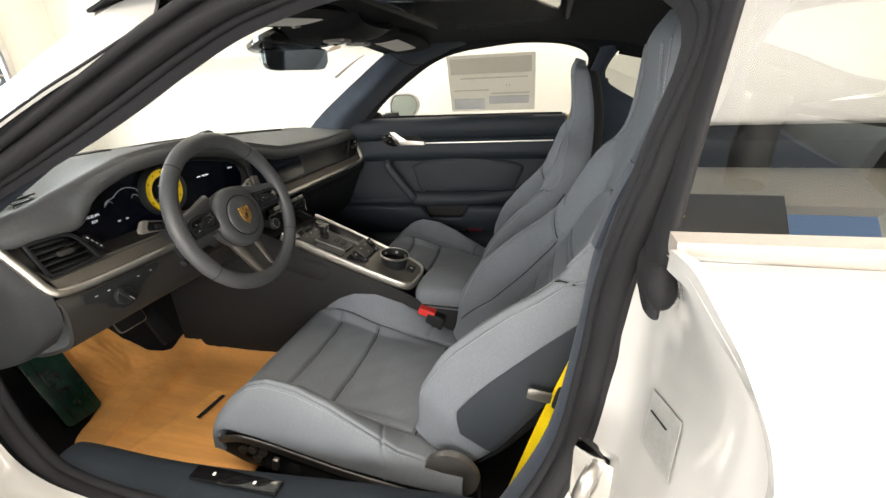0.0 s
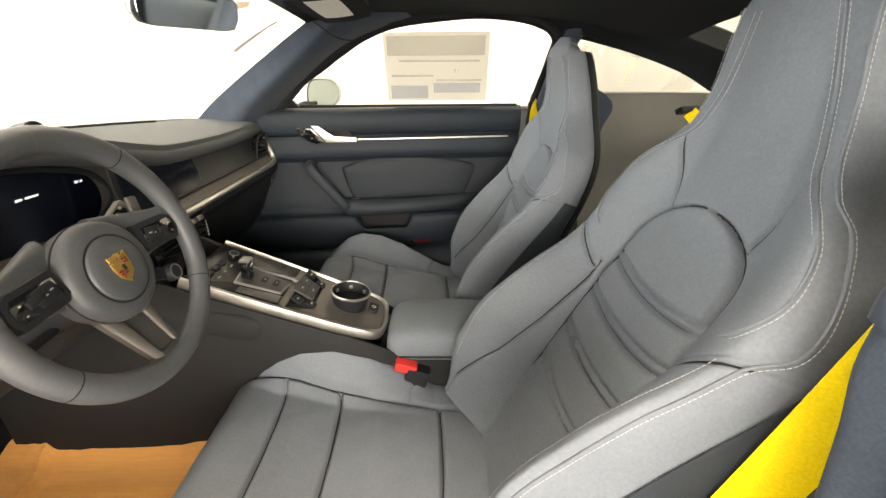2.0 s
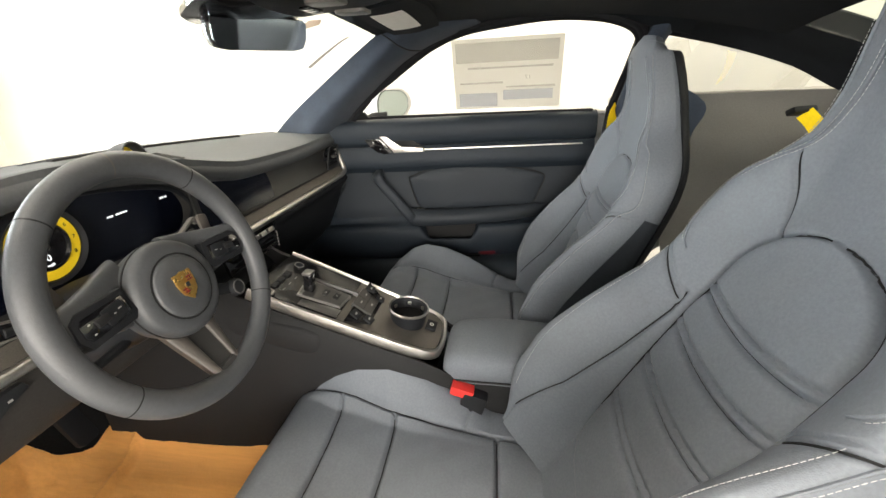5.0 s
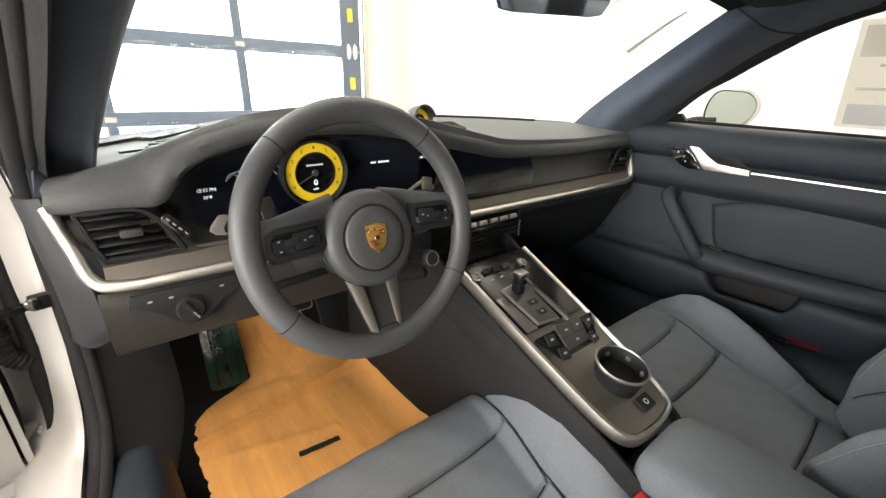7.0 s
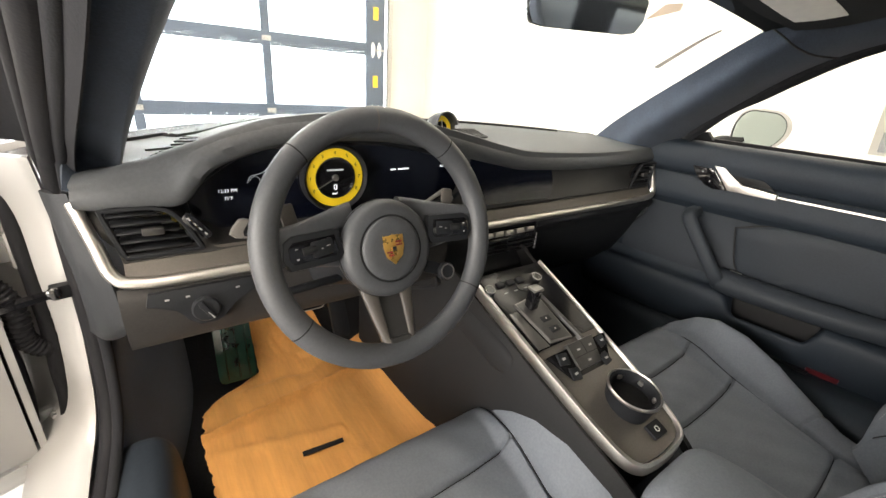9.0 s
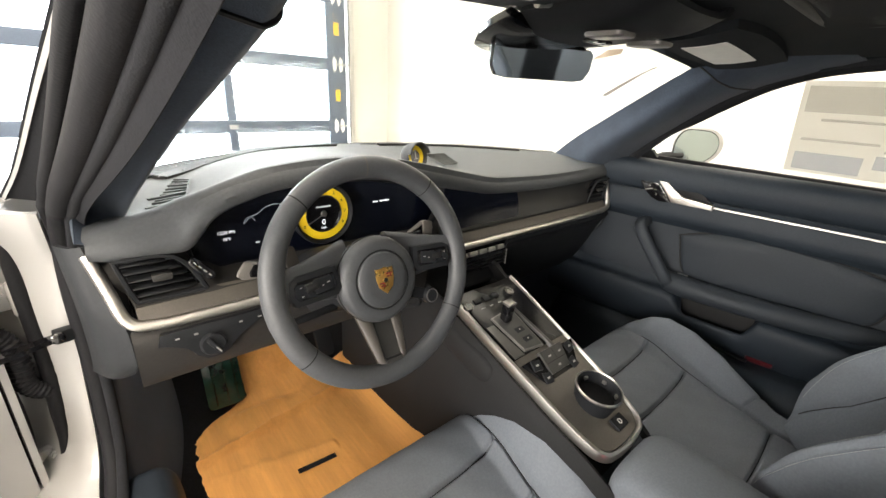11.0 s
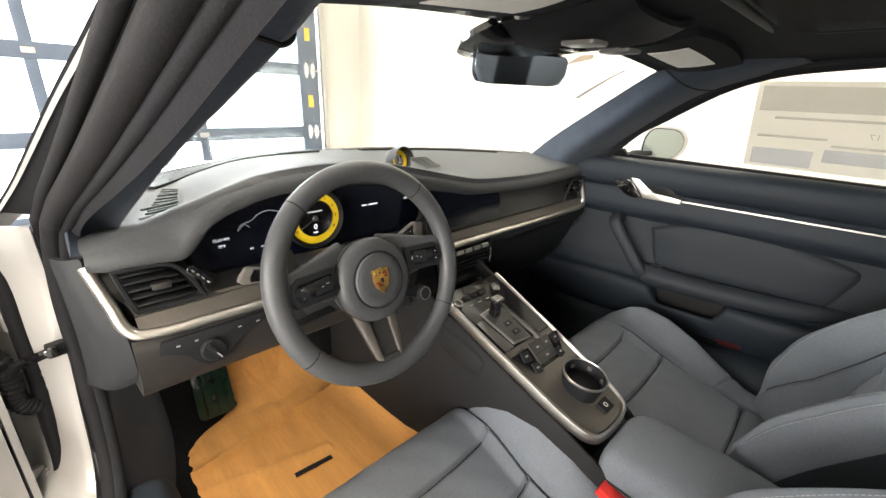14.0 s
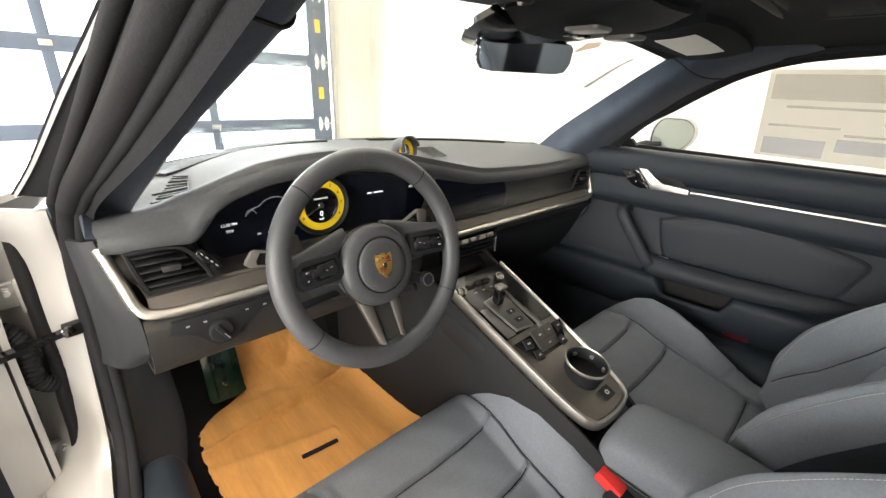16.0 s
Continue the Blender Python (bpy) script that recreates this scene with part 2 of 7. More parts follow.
def thing(name, place, label, category, group="", kind=""):
    ob = new(name)
    ob.empty_display_size = 0.05
    ob.matrix_world = Matrix.Translation(place)
    bpy.context.view_layer.update()
    return tagged(ob, label, category, group, kind)


def spline(pts, n):
    """Points on a Catmull-Rom curve, n to a stretch."""
    p = np.array(pts, float)
    p = np.vstack([2 * p[0] - p[1], p, 2 * p[-1] - p[-2]])
    t = np.linspace(0, 1, n, endpoint=False)[:, None]
    out = []
    for a, b, c, d in zip(p, p[1:], p[2:], p[3:]):
        out.append(0.5 * (2 * b + (c - a) * t + (2 * a - 5 * b + 4 * c - d) * t**2 + (3 * b - a - 3 * c + d) * t**3))
    return np.vstack(out + [p[-2:-1]])


def surface(rows, nu=6, nv=6):
    """A smooth grid through rows of control points."""
    rows = [spline(r, nv) for r in rows]
    cols = [spline([r[k] for r in rows], nu) for k in range(len(rows[0]))]
    return np.array(cols).transpose(1, 0, 2)


def grid(g, closed=False, bm=None, caps=False):
    """A bmesh from a grid of points; closed: the rows are rings."""
    bm = bm or bmesh.new()
    vs = [[bm.verts.new(p) for p in row] for row in g]
    for a, b in zip(vs, vs[1:]):
        n = len(a)
        for k in range(n if closed else n - 1):
            bm.faces.new((a[k], a[(k + 1) % n], b[(k + 1) % n], b[k]))
    if caps:
        bm.faces.new(vs[0])
        bm.faces.new(vs[-1])
    return bm


def sheet(g, thick, bm=None):
    """A grid with thickness: moved along its normals."""
    g = np.array(g, float)
    du, dv = np.gradient(g, axis=0), np.gradient(g, axis=1)
    n = np.cross(du, dv)
    n /= np.linalg.norm(n, axis=-1, keepdims=True) + 1e-9
    back = g + n * thick
    ring = [list(a) + list(b[::-1]) for a, b in zip(g, back)]
    return grid(ring, True, bm, caps=True)


def sweep(path, profile, bm=None, closed=False, up=(0, 0, 1), caps=True, scale=None):
    """A profile of (across, up) pairs along a path."""
    path = np.array(path, float)
    n = len(path)
    if closed:
        way = np.roll(path, -1, 0) - np.roll(path, 1, 0)
    else:
        way = np.gradient(path, axis=0)
    way /= np.linalg.norm(way, axis=1, keepdims=True) + 1e-9
    rings = []
    for k, (p, w) in enumerate(zip(path, way)):
        side = np.cross(w, up)
        side /= np.linalg.norm(side) + 1e-9
        above = np.cross(side, w)
        s = 1.0 if scale is None else scale[k]
        rings.append([p + s * (a * side + b * above) for a, b in profile])
    if closed:
        rings.append(rings[0])
    bm = grid(rings, True, bm, caps=caps and not closed)
    if closed:
        bmesh.ops.remove_doubles(bm, verts=bm.verts[:], dist=1e-6)
    return bm


def disc_profile(r, n=10, flat=1.0):
    return [(r * math.cos(a), flat * r * math.sin(a)) for a in (2 * math.pi * k / n for k in range(n))]


def box(size, place=(0, 0, 0), turn=None, bevel=0.0, segments=2, bm=None):
    """A box, bevelled, its middle at place."""
    one = bmesh.new()
    bmesh.ops.create_cube(one, size=1.0, matrix=Matrix.Diagonal((*size, 1)))
    if bevel:
        bmesh.ops.bevel(one, geom=one.edges[:], offset=bevel, segments=segments, profile=0.6, affect="EDGES")
    bmesh.ops.transform(one, matrix=Matrix.Translation(place) @ (turn or Matrix()), verts=one.verts[:])
    return join(bm, one)


def join(bm, one):
    if bm is None:
        return one
    me = bpy.data.meshes.new("joined")
    one.to_mesh(me)
    one.free()
    bm.from_mesh(me)
    bpy.data.meshes.remove(me)
    return bm


def turned(profile, m=None, n=32, bm=None):
    """A body of revolution about its own z from (radius, height) pairs."""
    one = bmesh.new()
    rings = []
    for r, z in profile:
        rings.append([(r * math.cos(2 * math.pi * k / n), r * math.sin(2 * math.pi * k / n), z) for k in range(n)])
    grid(rings, True, one, caps=tuple(profile[0]) != tuple(profile[-1]))
    bmesh.ops.remove_doubles(one, verts=one.verts[:], dist=1e-6)
    if m is not None:
        bmesh.ops.transform(one, matrix=m, verts=one.verts[:])
    return join(bm, one)


def prism(outline, m, low, high, bevel=0.0, bm=None, segments=2):
    """An outline in the xy of m, raised from low to high, with rounded upper edges."""
    one = bmesh.new()
    bottom = [one.verts.new((x, y, low)) for x, y in outline]
    top = [one.verts.new((x, y, high)) for x, y in outline]
    one.faces.new(bottom)
    cap = one.faces.new(top)
    n = len(outline)
    for k in range(n):
        one.faces.new((bottom[k], bottom[(k + 1) % n], top[(k + 1) % n], top[k]))
    if bevel:
        bmesh.ops.bevel(one, geom=list(cap.edges), offset=bevel, segments=segments, profile=0.6, affect="EDGES", clamp_overlap=True)
    bmesh.ops.transform(one, matrix=m, verts=one.verts[:])
    return join(bm, one)


def rounded(w, h, r, n=5):
    """A rectangle's outline with round corners."""
    out = []
    for cx, cy, a0 in ((w / 2 - r, h / 2 - r, 0), (-w / 2 + r, h / 2 - r, 90), (-w / 2 + r, -h / 2 + r, 180), (w / 2 - r, -h / 2 + r, 270)):
        out += [(cx + r * math.cos(radians(a0 + 90 * k / n)), cy + r * math.sin(radians(a0 + 90 * k / n))) for k in range(n + 1)]
    return out


def frame_of(origin, right, up):
    """A matrix whose x is right, whose y is nearest to up and whose z is their normal."""
    x = Vector(right).normalized()
    z = x.cross(Vector(up)).normalized()
    y = z.cross(x)
    m = Matrix((x, y, z)).transposed().to_4x4()
    m.translation = origin
    return m


def letters(text, m, size, mat, parent, name="lettering", label=""):
    """Letters lying in the xy of m, from its origin to the right."""
    curve = bpy.data.curves.new(name, "FONT")
    curve.body, curve.size, curve.extrude, curve.resolution_u = text, size, 0.0003, 3
    ob = bpy.data.objects.new(name, curve)
    scene.collection.objects.link(ob)
    me = bpy.data.meshes.new_from_object(ob.evaluated_get(bpy.context.evaluated_depsgraph_get()))
    bpy.data.objects.remove(ob)
    bm = bmesh.new()
    bm.from_mesh(me)
    bmesh.ops.transform(bm, matrix=m, verts=bm.verts[:])
    return part(name, bm, mat, parent, label)


# ---- the workshop ----
XL, XR, YB, YF, ZC = -4.6, 2.15, -5.2, 3.80, 3.25


def setting(name, bm, mat, label, category, angle=30):
    return tagged(part(name, bm, mat, None, label, angle), "", category, "", "structure")


setting("floor", box((XR - XL + 0.4, YF - YB + 0.4, 0.2), ((XL + XR) / 2, (YF + YB) / 2, -0.1)), CONCRETE, "grey sealed concrete workshop floor", "floor")
tagged(setting("ground", box((120, 120, 0.1), (0, 0, -0.26)), CONCRETE, "pale paved ground outside the workshop", "ground"))
setting("ceiling", box((XR - XL + 0.4, YF - YB + 0.4, 0.2), ((XL + XR) / 2, (YF + YB) / 2, ZC + 0.1)), CEILING, "plain white workshop ceiling", "ceiling")
setting("wall_east", box((0.2, YF - YB + 0.4, ZC), (XR + 0.1, (YF + YB) / 2, ZC / 2)), WALL, "white painted workshop wall beside the car", "wall")
bm = box((0.46, 0.2, ZC), (1.92, YF + 0.1, ZC / 2))
bm = box((2.0, 0.2, ZC), (-3.6, YF + 0.1, ZC / 2), bm=bm)
bm = box((4.29, 0.2, ZC - 2.74), (-0.455, YF + 0.1, (ZC + 2.74) / 2), bm=bm)
setting("wall_north", bm, WALL, "white painted wall round the glazed gate", "wall")
bm = box((XR - XL, 0.2, ZC), ((XL + XR) / 2, YB - 0.1, ZC / 2))
setting("wall_south", bm, WALL, "plain white workshop wall behind the car", "wall")
# unseen wall; its wide opening is made up to go with the side fill
bm = box((0.2, YF - YB, 0.5), (XL - 0.1, (YF + YB) / 2, 0.25))
bm = box((0.2, YF - YB, 0.45), (XL - 0.1, (YF + YB) / 2, ZC - 0.225), bm=bm)
bm = box((0.2, 1.5, 2.3), (XL - 0.1, YB + 0.75, 1.65), bm=bm)
bm = box((0.2, 2.6, 2.3), (XL - 0.1, YF - 1.3, 1.65), bm=bm)
setting("wall_west", bm, WALL, "white wall with a made-up wide opening for the fill lamp", "wall")
band = tagged(part("wall_band", box((0.02, 1.5, 0.22), (XL + 0.012, YB + 0.75, 1.25)), BLACK_BAND, None, "black painted stripe on the white wall"), "", "trim", "", "structure")
beam = tagged(part("ceiling_beam", box((0.46, YF - YB, 0.16), (-4.18, (YF + YB) / 2, ZC - 0.08), bevel=0.01), BLACK_BAND, None, "dark steel beam under the white ceiling"), "", "beam", "", "structure")
tagged(part("shutter_box", box((0.10, 2.3, 0.50), (XL + 0.06, -1.66, 2.60), bevel=0.01), REAR_TRIM, None, "grey roller shutter box on the wall"), "", "shutter box", "", "structure")
# bright overcast yard behind the gate
yard = tagged(part("backdrop", box((14, 0.05, 7), (0, 9.0, 3.0)), OUTSIDE, None, "blown-out bright sky behind the gate panes"), "", "backdrop", "", "structure")

gate = thing("sectional_gate", (-0.4, YF, 0), "closed glazed sectional gate with dark blue-grey frame", "gate")
GX, GZ = (-2.6, -1.61, -0.58, 0.45, 1.52), (0.05, 0.66, 1.27, 1.88, 2.49)
for k, z in enumerate((0.05, 0.66, 1.27, 1.88, 2.49, 2.70)):
    part("rail", box((4.22, 0.05, 0.115 if z > 0.1 else 0.1), (-0.52, YF + 0.01, z), bevel=0.006), GATE_BLUE, gate)
    if 0 < k < 5:
        for x in GX[1:4]:
            part("hinge", box((0.075, 0.02, 0.04), (x, YF - 0.022, z), bevel=0.004), SATIN, gate, "pale steel hinge plate")
for x in GX:
    w = 0.21 if x == 1.52 or x == -2.6 else 0.075
    part("stile", box((w, 0.045, 2.68), (x, YF + 0.014, 1.35), bevel=0.006), GATE_BLUE, gate)
for x0, x1 in zip(GX, GX[1:]):
    for z0, z1 in zip(GZ, GZ[1:]):
        pane = part("pane", box((x1 - x0, 0.008, z1 - z0), ((x0 + x1) / 2, YF + 0.02, (z0 + z1) / 2)), CLEAR, gate)
        pane.visible_shadow = False
shape = [(0, -0.075), (0.026, -0.035), (0.018, 0.0), (0.026, 0.035), (0, 0.075), (-0.02, 0.03), (-0.012, 0.0), (-0.02, -0.03)]
for z in GZ[1:]:
    for dx in (-0.035, 0.035):
        part("end_hinge", prism(shape, frame_of((1.52 + dx, YF - 0.012, z), (1, 0, 0), (0, 0, 1)), 0, 0.012, 0.002), LABEL, gate, "pale cast end hinge")
    part("roller_shaft", box((0.2, 0.016, 0.016), (1.60, YF - 0.02, z)), SATIN, gate)
for z in (0.36, 0.97, 1.60, 2.2):
    part("sticker", box((0.055, 0.004, 0.115), (1.52, YF - 0.0115, z)), GATE_YELLOW, gate, "yellow warning sticker")
part("track", box((0.05, 0.06, 2.7), (1.665, YF - 0.03, 1.35), bevel=0.004), SATIN, gate, "galvanised side track")
notice = tagged(part("notice_sheet", box((0.20, 0.003, 0.28), (-0.08, YF - 0.02, 2.02)), LABEL, None, "white paper notice stuck on the gate"), "", "notice")
# ---- the car's body ----
car = thing("car", (0, -0.4, 0), "white two-door sports coupe standing with its driver's door open", "car")
BOTH = (-1, 1)


def sided(rows, s):
    return [[(s * x, y, z) for x, y, z in r] for r in rows]


# bonnet and nose
rows = []
for y, z0, z1, w in ((0.92, 0.855, 0.800, 0.66), (1.12, 0.835, 0.790, 0.62), (1.4, 0.765, 0.73, 0.58), (1.65, 0.66, 0.63, 0.52), (1.80, 0.55, 0.52, 0.46)):
    rows.append([(x * w, y + 0.06 * (1 - x * x) * (1 if y > 1.5 else 0), z0 + (z1 - z0) * abs(x) ** 2.4) for x in (-1, -0.6, -0.2, 0.2, 0.6, 1)])
part("bonnet", sheet(surface(rows, 6, 5), -0.02), PAINT, car)
for s in BOTH:
    rows = [
        [(0.66, 0.50, 0.865), (0.76, 0.50, 0.885), (0.85, 0.50, 0.83), (0.90, 0.50, 0.66), (0.89, 0.50, 0.40), (0.86, 0.50, 0.24)],
        [(0.66, 0.72, 0.845), (0.76, 0.72, 0.885), (0.86, 0.72, 0.83), (0.925, 0.72, 0.72), (0.93, 0.72, 0.70), (0.93, 0.72, 0.67)],
        [(0.64, 1.05, 0.81), (0.74, 1.05, 0.862), (0.85, 1.05, 0.81), (0.93, 1.05, 0.73), (0.935, 1.05, 0.715), (0.935, 1.05, 0.70)],
        [(0.60, 1.40, 0.745), (0.70, 1.40, 0.80), (0.81, 1.40, 0.75), (0.90, 1.38, 0.68), (0.91, 1.36, 0.62), (0.91, 1.36, 0.55)],
        [(0.55, 1.68, 0.63), (0.63, 1.66, 0.69), (0.74, 1.62, 0.65), (0.84, 1.56, 0.58), (0.86, 1.52, 0.45), (0.86, 1.50, 0.30)],
    ]
    part("front_fender", sheet(surface(sided(rows, s), 6, 5), -0.012 * s), PAINT, car)
    CREASE = [(0.815, -0.792, 0.955), (0.845, -0.797, 0.954), (0.875, -0.806, 0.938), (0.893, -0.820, 0.912), (0.901, -0.840, 0.865), (0.903, -0.850, 0.80), (0.902, -0.852, 0.62), (0.892, -0.842, 0.40), (0.87, -0.83, 0.22)]
    # rocker under the door
    rows = [[(0.757, y, 0.340), (0.80, y, 0.350), (0.865, y, 0.31), (0.87, y, 0.20), (0.80, y, 0.16)] for y in (0.50, 0.0, -0.5, -0.93)]
    part("rocker", sheet(surface(sided(rows, s), 4, 5), -0.015 * s), PAINT, car)
# tail
rows = [[(x * w, y, z - 0.05 * x * x) for x in (-1, -0.5, 0, 0.5, 1)] for y, z, w in ((-1.79, 0.975, 0.62), (-1.95, 0.93, 0.70), (-2.3, 0.84, 0.72), (-2.5, 0.76, 0.70))]
part("engine_lid", sheet(surface(rows, 5, 4), 0.015), PAINT, car)
rows = [[(x * w, y + 0.15 * x * x, z) for x in (-1, -0.5, 0, 0.5, 1)] for y, z, w in ((-2.52, 0.76, 0.76), (-2.62, 0.66, 0.80), (-2.66, 0.45, 0.82), (-2.55, 0.22, 0.78))]
part("rear_bumper", sheet(surface(rows, 4, 4), 0.015), PAINT, car)
rows = [[(x * w, y - 0.22 * x * x, z) for x in (-1, -0.5, 0, 0.5, 1)] for y, z, w in ((1.86, 0.54, 0.60), (1.95, 0.42, 0.80), (1.93, 0.26, 0.84), (1.82, 0.16, 0.82))]
part("front_bumper", sheet(surface(rows, 4, 4), -0.015), PAINT, car)
for x in BOTH:
    for y, w in ((1.05, 0.26), (-1.50, 0.31)):
        m = frame_of((x * 0.78, y, 0.345), (0, 1, 0), (0, 0, 1))
        wheel = part("wheel", turned([(0.0, -0.02), (0.06, -0.02), (0.06, 0.02), (0.0, 0.02)], m, 20), DARK, car)
        part("tyre", turned([(0.25, -w / 2), (0.335, -w / 2 + 0.02), (0.345, -w / 3), (0.345, w / 3), (0.335, w / 2 - 0.02), (0.25, w / 2), (0.25, -w / 2)], m, 40), TYRE, wheel)
        bm = turned([(0.215, -w / 2 + 0.01), (0.252, -w / 2), (0.252, w / 2), (0.215, w / 2 - 0.01)], m, 36)
        for k in range(5):
            a = 2 * math.pi * k / 5
            bm = box((0.05, 0.22, 0.03), m @ Vector((0.11 * math.cos(a), 0.11 * math.sin(a), x * w / 3)), m.to_3x3().to_4x4() @ pose(0, 0, 0, 0, 0, math.degrees(a) - 90), 0.006, 1, bm)
        part("rim", bm, SATIN, wheel)

PILLARS = {}
# roof skin, headliner and screens
HEAD = ((0.0, -0.045, 1.222), (0.20, -0.052, 1.217), (0.38, -0.066, 1.205), (0.506, -0.082, 1.189))
BASE = ((0.0, 0.79, 0.905), (0.22, 0.755, 0.905), (0.45, 0.635, 0.904), (0.60, 0.505, 0.902), (0.690, 0.415, 0.898))


def both_ways(half):
    return [(-x, y, z) for x, y, z in half[:0:-1]] + list(half)


head, base = spline(both_ways(HEAD), 4), spline(both_ways(BASE), 3)
idx = np.linspace(0, 1, 25)
head = np.array([np.interp(idx, np.linspace(0, 1, len(head)), head[:, k]) for k in range(3)]).T
base = np.array([np.interp(idx, np.linspace(0, 1, len(base)), base[:, k]) for k in range(3)]).T
g = [base + (head - base) * t + np.array([0, 0.03, 0.045]) * 4 * t * (1 - t) for t in np.linspace(0, 1, 9)]
ws = part("windscreen", sheet(g, 0.005), CLEAR, car, "clear windscreen glass")
ws.visible_shadow = False
part("screen_surround", sweep(base + np.array([0, 0.012, -0.004]), [(-0.035, -0.004), (0.02, -0.004), (0.02, 0.004), (-0.035, 0.004)]), RUBBER, car, "black band along the windscreen's foot")
RAIL = ((0.545, -0.06, 1.178), (0.585, -0.22, 1.200), (0.605, -0.42, 1.212), (0.605, -0.66, 1.208), (0.595, -0.88, 1.185), (0.575, -1.05, 1.150), (0.555, -1.16, 1.122))
rows = []
for (x, y, z), c in zip(RAIL, (1.222, 1.238, 1.248, 1.248, 1.235, 1.208, 1.182)):
    rows.append([(k * x, y + (0.04 if y > -0.1 else 0) * (1 - k * k), z + (c - z) * (1 - k * k)) for k in (-1, -0.66, -0.33, 0, 0.33, 0.66, 1)])
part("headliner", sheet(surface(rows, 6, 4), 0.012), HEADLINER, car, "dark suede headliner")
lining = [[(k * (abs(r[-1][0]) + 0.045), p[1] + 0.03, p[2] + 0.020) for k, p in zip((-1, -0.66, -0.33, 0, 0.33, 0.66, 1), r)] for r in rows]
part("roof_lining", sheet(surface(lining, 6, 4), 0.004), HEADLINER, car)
rows = [[(k * (abs(r[-1][0]) + 0.06), p[1], p[2] + 0.045) for k, p in zip((-1, -0.66, -0.33, 0, 0.33, 0.66, 1), r)] for r in rows]
part("roof", sheet(surface(rows, 6, 4), 0.012), PAINT, car)
rows = [[(x * w, y, z - 0.05 * x * x) for x in (-1, -0.5, 0, 0.5, 1)] for y, z, w in ((-1.17, 1.195, 0.53), (-1.45, 1.105, 0.55), (-1.78, 0.985, 0.56))]
rw = part("rear_screen", sheet(surface(rows, 4, 4), 0.005), REAR_GLASS, car, "sloping rear window glass")
rw.visible_shadow = False

for s in BOTH:
    # side window glass follows x = 0.791 - 0.375 (z - 0.947)
    def on_glass(y, z, off=0.0):
        return (s * (0.791 - 0.375 * (z - 0.947) + off), y, z)

    # inner A-pillar trim: windscreen edge, inner crease, window edge
    A = [(0.690, 0.425, 0.895), (0.640, 0.31, 0.972), (0.575, 0.12, 1.085), (0.520, -0.045, 1.178), (0.500, -0.12, 1.210)]
    CAP = ((0.50, -0.32, 1.236), (0.54, -0.33, 1.226), (0.632, -0.36, 1.204))
    B = [(0.640, 0.275, 0.862), (0.604, 0.171, 0.950), (0.567, 0.03, 1.050), (0.530, -0.110, 1.150), (0.515, -0.175, 1.195)]
    if s < 0:
        B = [(0.640, 0.300, 0.868), (0.622, 0.190, 0.934), (0.592, 0.020, 1.030), (0.568, -0.100, 1.092), (0.547, -0.205, 1.149)]
    C = [(0.694, 0.270, 0.922), (0.668, 0.140, 0.987), (0.644, 0.000, 1.054), (0.627, -0.100, 1.102), (0.610, -0.200, 1.151)]
    D = [(0.765, 0.285, 0.930), (0.735, 0.190, 0.985), (0.692, 0.000, 1.080), (0.671, -0.100, 1.124), (0.650, -0.200, 1.168)]
    if s > 0:
        C = [(0.738, 0.165, 0.892), (0.712, 0.075, 0.985), (0.674, -0.085, 1.102), (0.657, -0.180, 1.148), (0.646, -0.285, 1.180)]
        D = [(0.770, 0.235, 0.905), (0.740, 0.130, 0.985), (0.702, -0.020, 1.100), (0.684, -0.100, 1.148), (0.656, -0.235, 1.200)]
    E = [(0.745, 0.43, 0.905), (0.700, 0.31, 0.990), (0.640, 0.12, 1.105), (0.585, -0.045, 1.200), (0.56, -0.15, 1.232)]
    if s < 0:
        A, B, C = [(0.700, 0.40, 0.848)] + A, [(0.672, 0.232, 0.860)] + B, [(0.704, 0.236, 0.868)] + C
    rings = []
    for r in zip(A + [CAP[0]], B + [CAP[1]], C + [CAP[2]]):
        r = [np.array(p) for p in r]
        rings.append([r[0], (0.6 * r[0] + 0.4 * r[1]), (0.2 * r[0] + 0.8 * r[1]) + np.array((-0.004, 0, 0)), (0.9 * r[1] + 0.1 * r[2]), (0.5 * r[1] + 0.5 * r[2]) + np.array((-0.012, 0, -0.004)), r[2]])
    g = surface(sided(rings, s), 8, 3)
    part("pillar_trim", sheet(g, 0.008 * s), SUEDE, car, "dark blue-grey suede A-pillar trim")
    # joint between the pillar trim and its upper cap
    n = len(g[0])
    first, last = (37, 39) if s < 0 else (26, 23)
    joint = []
    for k in range(n):
        row = first + (last - first) * k / (n - 1)
        low, share = int(row), row - int(row)
        joint.append((1 - share) * np.array(g[low][k]) + share * np.array(g[min(low + 1, len(g) - 1)][k]) + np.array((-s * 0.001, -0.001, -0.001)))
    part("trim_joint", sweep(joint, disc_profile(0.0022, 6)), INK_AND_GAP, car)
    rings = []
    for r in zip(D, E, A[-5:]):
        rings.append(list(r))
    g = surface(sided(rings, s), 8, 4)
    bed = [[tuple(0.9 * np.array(c) + 0.1 * np.array(d)), tuple(0.5 * np.array(c) + 0.5 * np.array(d) + np.array((-0.008, 0, -0.004))), tuple(np.array(d) + np.array((0.002, 0.002, 0.001)))] for c, d in zip(C[-5:], D)]
    part("pillar_edge", sheet(surface(sided(bed, s), 8, 6), 0.003 * s), FLOCK, car, "dark cloth under the seal")
    part("a_pillar", sheet(g, 0.004 * s), PAINT, car)
    # cant rail over the door
    rows = []
